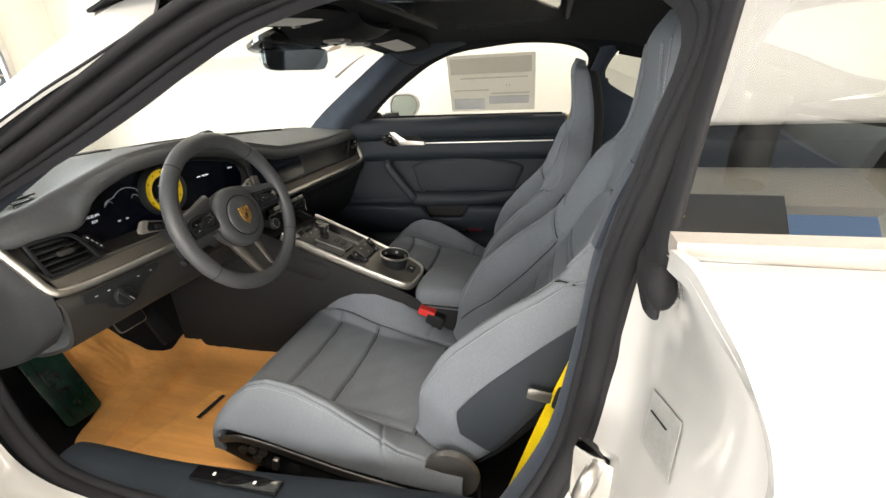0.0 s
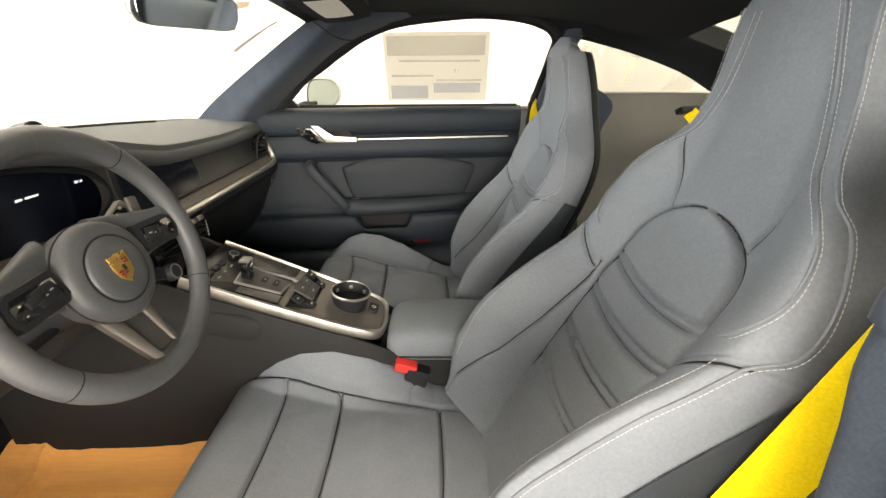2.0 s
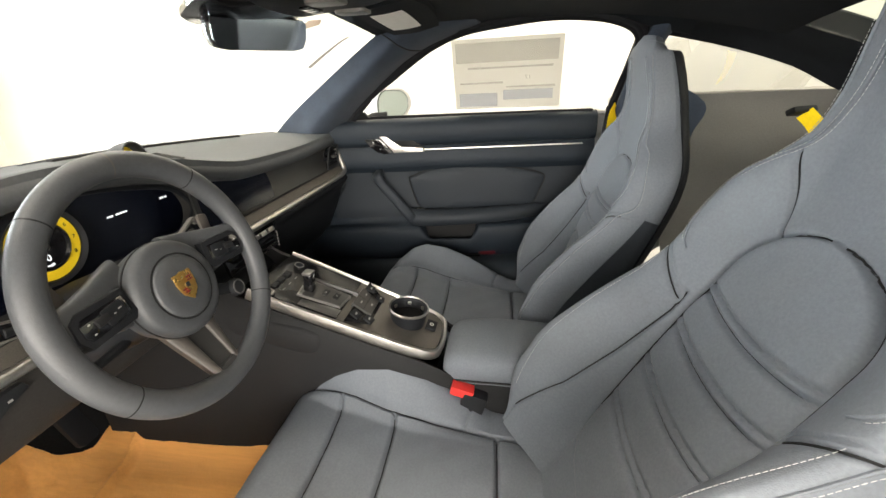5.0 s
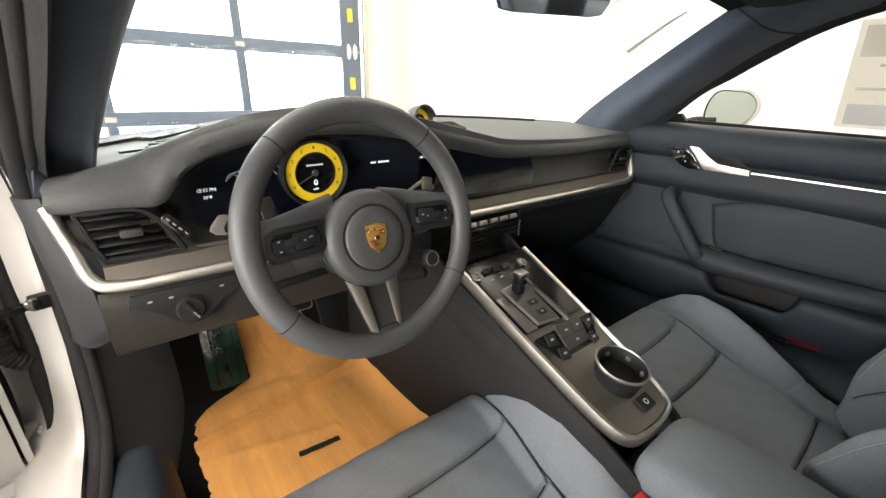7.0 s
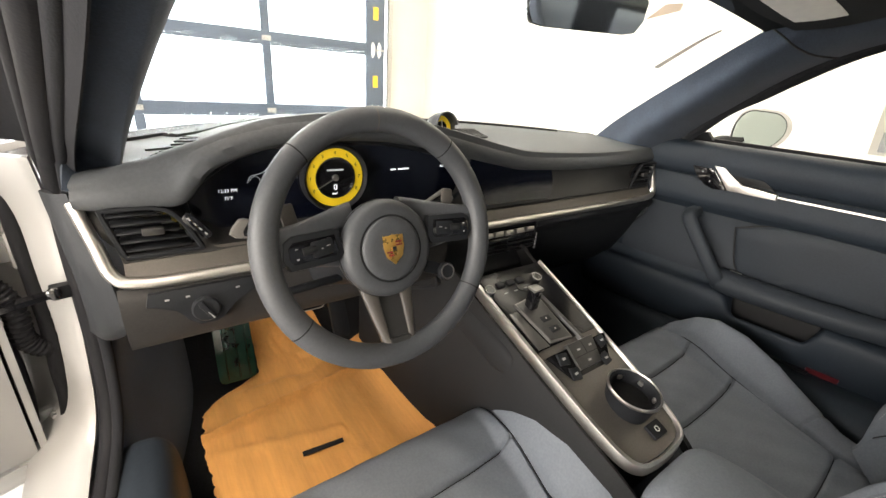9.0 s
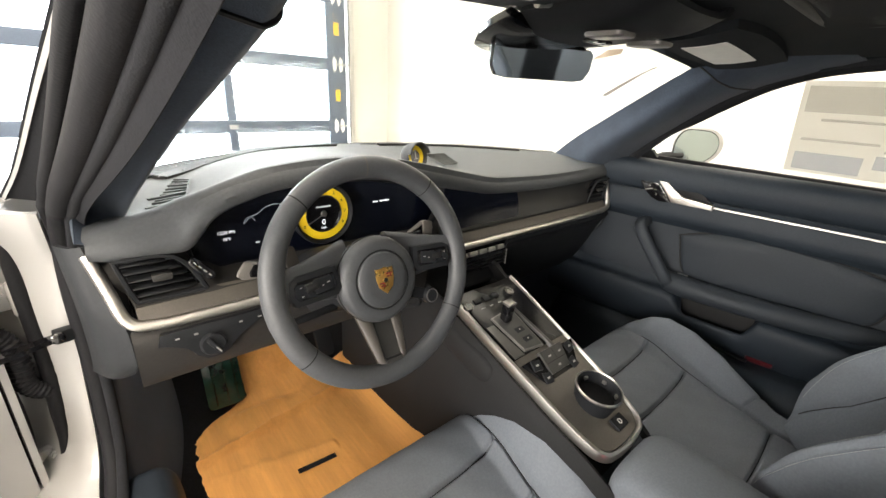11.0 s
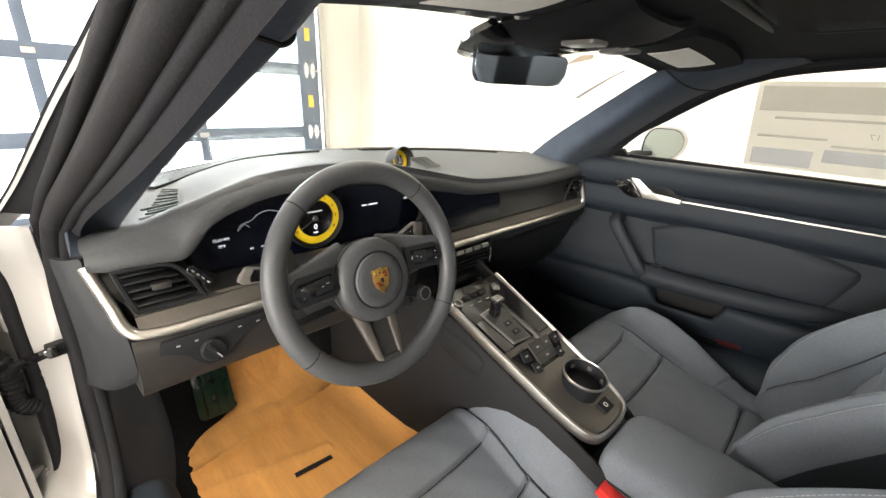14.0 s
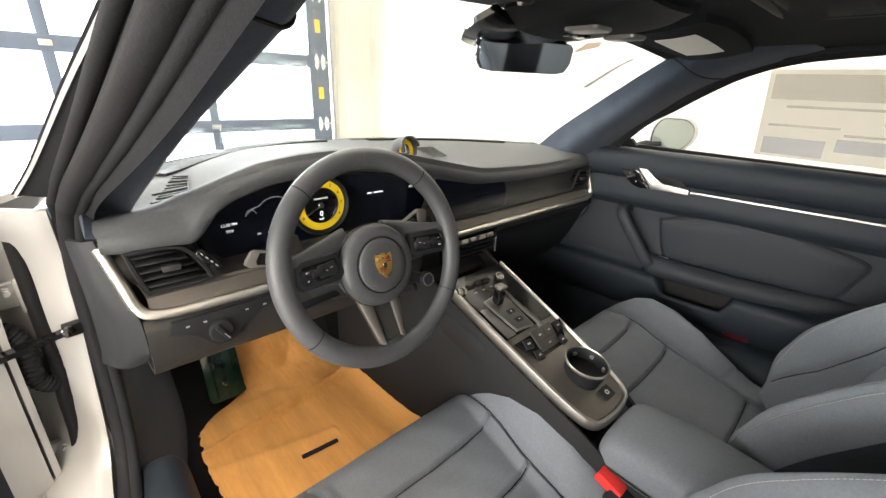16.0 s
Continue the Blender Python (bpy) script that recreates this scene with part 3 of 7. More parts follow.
    for y, z, x in ((-0.285, 1.176, 0.640), (-0.36, 1.202, 0.633), (-0.48, 1.212, 0.630), (-0.62, 1.211, 0.632), (-0.76, 1.192, 0.645), (-0.85, 1.160, 0.655), (-0.96, 1.135, 0.668)):
        rows.append([(s * 0.560, y, 1.226 if y > -0.7 else 1.212), (s * (x - 0.040), y, z + 0.022), (s * (x - 0.018), y, z + 0.006), (s * (x - 0.004), y, z + 0.012), (s * (x + 0.014), y, z + 0.030), (s * (x + 0.01), y, z + 0.07)])
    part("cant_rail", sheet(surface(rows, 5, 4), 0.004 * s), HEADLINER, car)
    # door seal: round the opening
    ring = [(0.195, 0.882, 0.722), (0.122, 0.937, 0.722), (0.045, 0.987, 0.712), (-0.032, 1.037, 0.695), (-0.102, 1.082, 0.677), (-0.205, 1.140, 0.657), (-0.313, 1.183, 0.641), (-0.45, 1.210, 0.635), (-0.60, 1.214, 0.636), (-0.76, 1.192, 0.650), (-0.838, 1.140, 0.670), (-0.808, 1.02, 0.703), (-0.782, 0.93, 0.712), (-0.770, 0.86, 0.706), (-0.762, 0.76, 0.702), (-0.735, 0.62, 0.724), (-0.665, 0.49, 0.752), (-0.57, 0.42, 0.765), (-0.40, 0.388, 0.765), (0.0, 0.372, 0.765), (0.22, 0.372, 0.750), (0.315, 0.42, 0.737), (0.352, 0.52, 0.731), (0.352, 0.64, 0.723), (0.322, 0.74, 0.716), (0.27, 0.82, 0.714)]
    if s > 0:
        ring = [(y, z + float(np.interp(y, (-0.45, -0.20, 0.045, 0.19), (0.010, 0.036, 0.046, 0.0))) * (z > 0.86), 0.762 if y > 0.18 and z < 0.86 else x) for y, z, x in ring]
    else:
        ring = [(0.285, 0.905, 0.712), (0.200, 0.953, 0.698), (0.100, 1.000, 0.681), (0.000, 1.048, 0.664), (-0.100, 1.097, 0.648), (-0.200, 1.146, 0.633), (-0.310, 1.187, 0.625), (-0.45, 1.211, 0.629)] + ring[8:-3] + [(0.354, 0.64, 0.729), (0.348, 0.76, 0.727), (0.328, 0.84, 0.721)]


    def round_door(off_in, off_x, lean=1.0):
        cy, cz = -0.22, 0.78
        out = []
        for y, z, x in ring:
            d = math.hypot(y - cy, z - cz)
            f = 1.0 if s < 0 and z > 0.90 and y > -0.5 else lean
            y1, z1 = y - f * off_in * (y - cy) / d, z - f * off_in * (z - cz) / d
            out.append((s * (x + off_x * f * f), y1, z1))
        return spline(out + out[:1], 6)[:-1]

    part("door_seal", sweep(round_door(0.0, 0.0), disc_profile(0.015, 10), closed=True, up=(1, 0, 0)), RUBBER, car, "dark rubber seal round the door opening")
    part("seal_lip", sweep(round_door(-0.020, 0.016, 0.60), disc_profile(0.0078, 8), closed=True, up=(1, 0, 0)), RUBBER, car, "thin outer sealing lip")
    part("seal_trim", sweep(round_door(0.013, -0.013), disc_profile(0.0090, 10), closed=True, up=(1, 0, 0)), FLOCK, car, "dark grey cloth edge round the door opening")
    # dark bed under the seals along pillar and roof
    bed = []
    for (y, z, x), f in zip([ring[-2], ring[-1]] + ring[:16], [1.0] * 12 + [0.95, 0.85, 0.7, 0.55, 0.42, 0.3]):
        d = math.hypot(y + 0.22, z - 0.78)
        ny, nz = (y + 0.22) / d, (z - 0.78) / d
        bed.append([(s * (x + f * ox), y + f * o * ny, z + f * o * nz) for o, ox in ((0.018, 0.008), (0.006, 0.000), (-0.012, -0.014), (-0.024, -0.021), (-0.033, -0.028))])
    part("seal_bed", sheet(surface(bed, 5, 4), 0.003 * s), FLOCK, car)
    # white lock pillar and hinge pillar behind the seal
    inner = [(0.724, -0.800, 0.938), (0.722, -0.795, 0.925), (0.716, -0.790, 0.900), (0.710, -0.785, 0.865), (0.706, -0.780, 0.82), (0.704, -0.776, 0.76), (0.722, -0.748, 0.64), (0.752, -0.640, 0.455), (0.757, -0.53, 0.375)]
    far = [((0.815, 0.955), (0.840, 0.952), (0.880, 0.938), (0.915, 0.90), (0.938, 0.85), (0.948, 0.79), (0.952, 0.66), (0.945, 0.50), (0.94, 0.40))]
    far.append(((0.800, 0.950), (0.830, 0.945), (0.880, 0.925), (0.930, 0.885), (0.958, 0.84), (0.970, 0.78), (0.975, 0.74), (0.975, 0.72), (0.975, 0.70)))
    far.append(((0.760, 0.900), (0.800, 0.895), (0.860, 0.860), (0.910, 0.82), (0.935, 0.77), (0.950, 0.70), (0.953, 0.64), (0.95, 0.56), (0.94, 0.45)))
    far.append(((0.680, 0.770), (0.720, 0.765), (0.760, 0.740), (0.790, 0.71), (0.815, 0.66), (0.835, 0.58), (0.84, 0.50), (0.83, 0.42), (0.80, 0.28)))
    rows, whole = [], []
    for k, (a, b) in enumerate(zip(np.array(inner), np.array(CREASE))):
        jamb = [a + np.array((0, 0.012, 0)), a + 0.14 * (b - a) + np.array((0, -0.012, 0)), a + 0.38 * (b - a) + np.array((0, -0.006, 0)), a + 0.62 * (b - a) + np.array((0, 0.002, 0)), a + 0.86 * (b - a) + np.array((0, 0.006, 0)), b + np.array((0.0, -0.002, 0))]
        outside = [b + np.array((0.004, -0.022, 0.0))]
        rows.append(jamb)
        whole.append([tuple(q) for q in jamb + outside] + [(f[k][0], y, f[k][1]) for f, y in zip(far, (-1.12, -1.50, -1.88, -2.42))])
    PILLAR = surface(sided([[tuple(q) for q in r] for r in rows], s), 8, 8)
    PILLARS[s] = PILLAR
    part("body_side", sheet(surface(sided(whole, s), 6, 8), 0.008 * s), PAINT, car, "white body side with the lock pillar of the door opening")
    part("seal_corner", sweep(spline([(s * 0.690, -0.806, 0.930), (s * 0.730, -0.796, 0.915), (s * 0.765, -0.790, 0.914), (s * 0.802, -0.788, 0.924), (s * 0.815, -0.788, 0.928)], 5), disc_profile(0.021, 16, 0.62), up=(0, 1, 0), scale=np.interp(np.linspace(0, 1, 21), (0, 0.5, 0.8, 0.93, 1), (1, 1, 0.9, 0.65, 0.15))), RUBBER, car, "grey rubber corner under the window frame")
    rows = []
    for z, y0, x in ((0.90, 0.288, 0.722), (0.80, 0.338, 0.722), (0.68, 0.352, 0.726), (0.55, 0.358, 0.733), (0.43, 0.325, 0.740), (0.385, 0.22, 0.752), (0.372, 0.05, 0.757)):
        rows.append([(x + 0.016, y0 + 0.012, z), (x + 0.034, y0 + 0.020, z), (0.80, y0 + 0.06, z), (0.835, min(y0 + 0.12, 0.47), z - 0.004), (0.86, min(y0 + 0.16, 0.50), z - 0.012)])
    part("hinge_pillar", sheet(surface(sided(rows, s), 5, 5), -0.006 * s), PAINT, car, "white painted hinge pillar of the door opening")
    # rear side window
    outl = [on_glass(y, z) for y, z in [(-0.838, 1.158), (-1.10, 1.108), (-1.30, 1.045), (-1.46, 0.985), (-1.45, 0.957), (-1.2, 0.957), (-0.795, 0.957), (-0.817, 1.06)]]
    bm = bmesh.new()
    bm.faces.new([bm.verts.new(p) for p in outl])
    pane = part("quarter_window", bm, PRIVACY, car, "rear side window glass")
    pane.visible_shadow = False
    part("window_trim", sweep([(s * 0.803, -0.790, 0.962), (s * 0.806, -0.95, 0.965), (s * 0.806, -1.2, 0.965), (s * 0.795, -1.5, 0.960)], [(-0.012, -0.010), (0.012, -0.010), (0.014, -0.002), (0.012, 0.006), (-0.012, 0.006)]), WINDOW_STRIP, car, "grey strip under the rear side window")
    # B-pillar: outer frame and inner trim
    rows = []
    for y, z, xr, yr in ((-0.856, 1.205, 0.635, -0.865), (-0.843, 1.165, 0.655, -0.846), (-0.820, 1.06, 0.694, -0.816), (-0.798, 0.95, 0.712, -0.790), (-0.790, 0.90, 0.710, -0.782)):
        rows.append([(s * xr, yr - 0.004, z), on_glass(y + 0.012, z, -0.022), on_glass(y + 0.010, z, 0.002), on_glass(y + 0.004, z, 0.005), on_glass(y, z, -0.010)])
    part("b_pillar", sheet(surface(rows, 5, 4), 0.006 * s), RUBBER, car, "black B-pillar frame")
    rows = []
    for z, y0, x0, y1 in ((1.21, -0.868, 0.632, -0.868) if s < 0 else (1.175, -0.854, 0.660, -0.854), (1.165, -0.850, 0.655, -0.850), (1.06, -0.822, 0.690, -0.808), (0.95, -0.787, 0.702, -0.774), (0.86, -0.770, 0.694, -0.754), (0.78, -0.764, 0.690, -0.744), (0.62, -0.732, 0.714, -0.712), (0.47, -0.645, 0.744, -0.645), (0.39, -0.565, 0.755, -0.60)):
        i = min(x0 - 0.02, float(np.interp(z, (0.47, 0.60, 0.72, 0.85, 0.92, 1.0), (0.676, 0.664, 0.640, 0.606, 0.598, 0.616) if s < 0 else (0.676, 0.668, 0.652, 0.632, 0.626, 0.632))))
        rows.append([(s * x0, y0, z), (s * (0.5 * x0 + 0.5 * i), 0.5 * (y0 + y1) - 0.002, z), (s * i, y1, z), (s * (i - 0.010), y1 - 0.035, z), (s * (i - 0.002), y1 - (0.13 if z < 0.98 else 0.05), z), (s * (i + 0.02), y1 - (0.26 if z < 0.98 else 0.07), z)])
    part("b_pillar_trim", sheet(surface(rows, 5, 4), -0.006 * s), SUEDE, car, "blue-grey B-pillar trim")
    if s < 0:
        rows = [[(s * (i + 0.030), y + 0.002, z), (s * (i + 0.008), y + 0.004, z), (s * (i - 0.006), y - 0.004, z), (s * (i - 0.008), y - 0.040, z), (s * (i - 0.004), y - 0.110, z)] for z, i, y in ((0.885, 0.603, -0.760), (0.905, 0.599, -0.766), (0.94, 0.600, -0.776), (0.99, 0.612, -0.792))]
        part("belt_outlet", sheet(surface(rows, 4, 4), -0.005 * s), SUEDE, car, "blue-grey cover over the belt outlet")
    # rear side trim and shelf
    rows = []
    for y in (-0.96, -1.15, -1.40, -1.62):
        rows.append([on_glass(y, 0.965, -0.006), on_glass(y, 0.93, -0.03), (s * 0.735, y, 0.86), (s * 0.715, y, 0.80), (s * 0.70, y, 0.66), (s * 0.62, y, 0.50), (s * 0.55, y, 0.42)])
    part("rear_side_trim", sheet(surface(rows, 4, 4), -0.008 * s), REAR_TRIM, car, "grey rear side panel")
    rows = []
    for y, z, x in ((-0.92, 1.15, 0.705), (-1.10, 1.108, 0.72), (-1.30, 1.045, 0.745), (-1.47, 0.965, 0.77), (-1.62, 0.93, 0.775)):
        rows.append([(s * x, y, z), (s * (x - 0.05), y - 0.02, z + 0.03), (s * 0.585, y - 0.05, min(z + 0.06, 1.185)), (s * (0.54 if y > -1.4 else 0.49), y - 0.1, min(z + 0.08, 1.19))])
    part("c_pillar_trim", sheet(surface(rows, 4, 4), 0.008 * s), HEADLINER, car, "dark C-pillar lining")
    part("belt_guide", sweep(spline([(s * 0.725, -0.86, 0.99), (s * 0.70, -0.87, 1.03), (s * 0.69, -0.88, 1.06)], 4), disc_profile(0.016, 8)), DARK, car)

# floor, tunnel, firewall and sills
bm = box((1.42, 2.2, 0.05), (0, -0.40, 0.165))
part("floor_pan", bm, CARPET, car, "black carpeted floor")
rows = [[(x, 0.50, 0.19), (x, 0.66, 0.21), (x, 0.80, 0.34), (x, 0.86, 0.52), (x, 0.86, 0.80)] for x in (-0.72, -0.3, 0, 0.3, 0.72)]
part("firewall", sheet(surface(rows, 3, 4), -0.02), CARPET, car, "black carpeted footwell wall")
rows = [[(-0.10, y, 0.19), (-0.095, y, z - 0.06), (-0.07, y, z), (0.07, y, z), (0.095, y, z - 0.06), (0.10, y, 0.19)] for y, z in ((0.6, 0.50), (0.25, 0.50), (0.0, 0.44), (-0.4, 0.36), (-1.0, 0.36))]
part("tunnel", sheet(surface(rows, 4, 4), 0.01), CARPET, car)
for s in BOTH:
    rows = [[(s * (0.650 - 0.03 * (y < 0)), y, 0.19), (s * (0.655 - 0.03 * (y < 0)), y, z - 0.05), (s * (0.672 - 0.02 * (y < 0)), y, z - 0.004), (s * 0.70, y, z + 0.003), (s * (0.735 - 0.02 * (y > 0.1)), y, z), (s * (0.765 - 0.024 * (y > 0.1)), y, z - 0.008)] for y, z in ((0.300, 0.335), (0.285, 0.366), (0.25, 0.374), (0.0, 0.376), (-0.35, 0.385), (-0.62, 0.41))]
    part("sill_trim", sheet(surface(rows, 4, 4), 0.008 * s), PANEL, car, "blue-grey door sill trim")
    rows = [[(s * x0, y, 0.19), (s * x1, y, 0.34), (s * x2, y + 0.05, 0.45), (s * x3, y2, 0.60), (s * x3, y3, 0.80)] for y, y2, y3, x0, x1, x2, x3 in ((0.275, 0.345, 0.29, 0.728, 0.732, 0.730, 0.720), (0.29, 0.355, 0.31, 0.69, 0.715, 0.722, 0.712), (0.36, 0.39, 0.36, 0.665, 0.695, 0.712, 0.708), (0.55, 0.56, 0.55, 0.620, 0.655, 0.69, 0.71), (0.86, 0.86, 0.86, 0.575, 0.605, 0.65, 0.69))]
    part("kick_panel", sheet(surface(rows, 4, 4), -0.008 * s), SUEDE, car, "blue-grey cloth footwell side panel")
rows = [[(x, -0.98, 0.36), (x, -1.06, 0.40), (x, -1.16, 0.42)] for x in (-0.6, 0, 0.6)]
part("rear_floor", sheet(surface(rows, 3, 3), -0.03), CARPET, car)
rows = [[(x, -1.78, 0.955), (x, -1.66, 0.945), (x, -1.53, 0.935), (x, -1.50, 0.90), (x, -1.50, 0.40)] for x in (-0.62, -0.3, 0, 0.3, 0.62)]
part("parcel_shelf", sheet(surface(rows, 3, 3), 0.02), DARK, car, "dark shelf under the rear window")

for s, nm in ((-1, "back_bench"), (1, "back_bench")):
    seat = thing(nm, (s * 0.33, -1.25, 0.42), "small grey leather rear seat behind the front seat", "seat", "rear seats")
    rows = [[(s * 0.33 + x, y - 0.02 * abs(x) * 10, z) for x in (-0.24, -0.18, -0.06, 0.06, 0.18, 0.24)] for y, z in ((-1.20, 0.40), (-1.24, 0.44), (-1.32, 0.62), (-1.39, 0.80), (-1.42, 0.89), (-1.46, 0.90))]
    part("backrest", sheet(surface(rows, 5, 4), 0.03), LEATHER, seat)
    rows = [[(s * 0.33 + x, y, z + 0.02 * abs(x) * 8) for x in (-0.22, -0.16, -0.05, 0.05, 0.16, 0.22)] for y, z in ((-0.96, 0.40), (-0.98, 0.45), (-1.10, 0.455), (-1.25, 0.43))]
    part("cushion", sheet(surface(rows, 5, 4), -0.04), LEATHER, seat)
# ---- the dashboard ----
dash = thing("dashboard", (0, 0.4, 0.60), "dark grey leather dashboard with silver strip and dark displays", "dashboard")
LIPX = (-0.690, -0.65, -0.60, -0.578, -0.562, -0.545, -0.52, -0.49, -0.44, -0.34, -0.22, -0.10, 0.02, 0.12, 0.35, 0.55, 0.705)
LIPY = (0.203, 0.190, 0.184, 0.180, 0.177, 0.175, 0.172, 0.170, 0.168, 0.166, 0.167, 0.170, 0.176, 0.180, 0.182, 0.190, 0.207)
# the padded front face: its lower edge, which rises round the instruments, its upper crease, and how far that lies back
LOWZ = (0.858, 0.857, 0.859, 0.862, 0.880, 0.900, 0.916, 0.927, 0.940, 0.948, 0.940, 0.914, 0.887, 0.870, 0.860, 0.860, 0.858)
TOPZ = (0.868, 0.884, 0.899, 0.908, 0.914, 0.920, 0.930, 0.941, 0.956, 0.966, 0.958, 0.934, 0.907, 0.892, 0.882, 0.882, 0.880)
BACK = (0.018, 0.032, 0.036, 0.037, 0.036, 0.034, 0.030, 0.026, 0.020, 0.015, 0.014, 0.014, 0.014, 0.014, 0.014, 0.014, 0.014)
LIPZ = [z + 0.018 for z in LOWZ]
MIDZ = np.interp(LIPX, (-0.705, -0.61, -0.52, -0.44, -0.34, -0.22, -0.10, 0.02, 0.12, 0.35, 0.55, 0.705), (0.872, 0.876, 0.890, 0.925, 0.945, 0.940, 0.918, 0.898, 0.893, 0.890, 0.888, 0.880))
FARZ = np.interp(LIPX, (-0.705, -0.52, -0.34, -0.10, 0.12, 0.35, 0.705), (0.885, 0.890, 0.902, 0.904, 0.902, 0.900, 0.890))


def far_y(x):
    return 0.775 - 0.76 * x * x


rows = [[], [], [], [], [], [], []]
for x, y, lz, tz, back, mz, fz in zip(LIPX, LIPY, LOWZ, TOPZ, BACK, MIDZ, FARZ):
    f = far_y(x)
    rows[0].append((x, y + 0.022, lz - 0.004))
    rows[1].append((x, y - 0.001, lz + 0.004))
    rows[2].append((x, y + 0.36 * back, lz + 0.004 + 0.66 * (tz - lz - 0.004)))
    rows[3].append((x, y + back, tz))
    rows[4].append((x, y + 0.35 * (f - y), mz))
    rows[5].append((x, y + 0.70 * (f - y), 0.5 * mz + 0.5 * fz))
    rows[6].append((x, f, fz - 0.004))
TOPG = surface(rows, 6, 6)
part("top_pad", sheet(TOPG, -0.012), DASH, dash, "grey leather dashboard top")


def dash_top(x, y):
    """The height of the dashboard's top."""
    pts = TOPG[18:].reshape(-1, 3)
    near = np.argsort((pts[:, 0] - x) ** 2 + (pts[:, 1] - y) ** 2)[:9]
    a = np.c_[pts[near, 0] - x, pts[near, 1] - y, np.ones(9)]
    return float(np.linalg.lstsq(a, pts[near, 2], rcond=None)[0][2]) + 0.0125


# fascia between the top and the silver strip, with a recess for the displays
FX = (-0.70, -0.64, -0.602, -0.583, -0.56, -0.535, -0.50, -0.40, -0.30, -0.20, -0.10, 0.0, 0.10, 0.25, 0.45, 0.60, 0.70)
zlip = np.interp(FX, LIPX, LIPZ)
ylip = np.interp(FX, LIPX, LIPY)
deep_top = np.interp(FX, (-0.583, -0.56, -0.06, -0.01), (0.0, 0.028, 0.028, 0.0))
deep = np.interp(FX, (-0.602, -0.583, -0.06, -0.01), (0.0, 0.028, 0.028, 0.0))
deep_low = np.interp(FX, (-0.583, -0.56, -0.06, -0.01), (0.0, 0.028, 0.028, 0.0))
side = np.interp(np.abs(FX), (0.583, 0.60), (0.0, 0.02))
rows = [
    [(x, y + 0.018, z - 0.020) for x, y, z in zip(FX, ylip, zlip)],
    [(x, y + 0.040 - e + 0.9 * d, z - 0.032) for x, y, z, d, e in zip(FX, ylip, zlip, deep_top, side)],
    [(0.965 * x, 0.222 - e + d, 0.45 * (z - 0.03) + 0.55 * 0.79) for x, z, d, e in zip(FX, zlip, deep, side)],
    [(0.945 * x, 0.205 + 1.2 * d, 0.790) for x, d in zip(FX, deep_low)],
    [(0.935 * x, 0.180, 0.772) for x in FX],
]
FASC = surface(rows, 6, 6)
part("fascia", sheet(FASC, 0.006), FASCIA, dash, "dark fascia panel")
rows = [[(x, 0.184, 0.782), (x, 0.170, 0.768), (x, 0.160, 0.757)] for x in (-0.655, -0.4, -0.13, 0.1, 0.4, 0.655)]
part("woven_strip", sheet(surface(rows, 4, 3), 0.004), WEAVE, dash, "fine woven brown-grey trim strip")
# silver strip: across, and up at both ends
half = [(0.0, 0.154, 0.750), (0.30, 0.154, 0.750), (0.56, 0.156, 0.750), (0.64, 0.160, 0.752), (0.668, 0.166, 0.764), (0.680, 0.184, 0.805), (0.694, 0.207, 0.857)]
strip = spline(both_ways(half), 8)
part("silver_strip", sweep(strip, disc_profile(0.0085, 12), up=(0, -1, 0.25)), SILVER, dash, "brushed aluminium strip")
# end panels outboard of the strip
for s in BOTH:
    rows = [[(s * 0.694, 0.215, 0.868), (s * 0.708, 0.225, 0.866), (s * 0.722, 0.242, 0.87)], [(s * 0.682, 0.190, 0.805), (s * 0.706, 0.205, 0.80), (s * 0.719, 0.262, 0.80)], [(s * 0.668, 0.168, 0.757), (s * 0.70, 0.20, 0.74), (s * 0.718, 0.290, 0.72)], [(s * 0.665, 0.172, 0.70), (s * 0.70, 0.22, 0.66), (s * 0.720, 0.315, 0.64)], [(s * 0.67, 0.205, 0.655), (s * 0.70, 0.26, 0.625), (s * 0.724, 0.33, 0.605)]]
    part("end_panel", sheet(surface(rows, 5, 4), 0.006 * s), END, dash, "dark blue-grey dashboard end panel")
# knee panels under the strip
rows = []
for x in (-0.668, -0.55, -0.40, -0.27, -0.13):
    rows.append([(x, 0.163, 0.745), (x, 0.150, 0.730), (x, 0.150, 0.70), (x, 0.165, 0.655), (x, 0.20, 0.628), (x, 0.30, 0.60), (x, 0.45, 0.60)])
part("knee_panel", sheet(surface(rows, 4, 5), 0.008), KNEE, dash, "grey lower dashboard panel")
rows = []
for x in (0.15, 0.30, 0.50, 0.668):
    rows.append([(x, 0.163, 0.745), (x, 0.158, 0.725), (x, 0.185, 0.69), (x, 0.225, 0.60), (x, 0.29, 0.50), (x, 0.40, 0.45), (x, 0.55, 0.46)])
part("glovebox", sheet(surface(rows, 4, 5), 0.008), DARK, dash, "dark glovebox lid")
# centre stack
rows = []
for x in (-0.135, -0.06, 0.02, 0.10, 0.16):
    rows.append([(x, 0.165, 0.745), (x, 0.168, 0.73), (x, 0.185, 0.705), (x, 0.19, 0.66), (x, 0.17, 0.62), (x, 0.30, 0.55)])
part("centre_console_face", sheet(surface(rows, 4, 5), 0.008), DARK, dash)

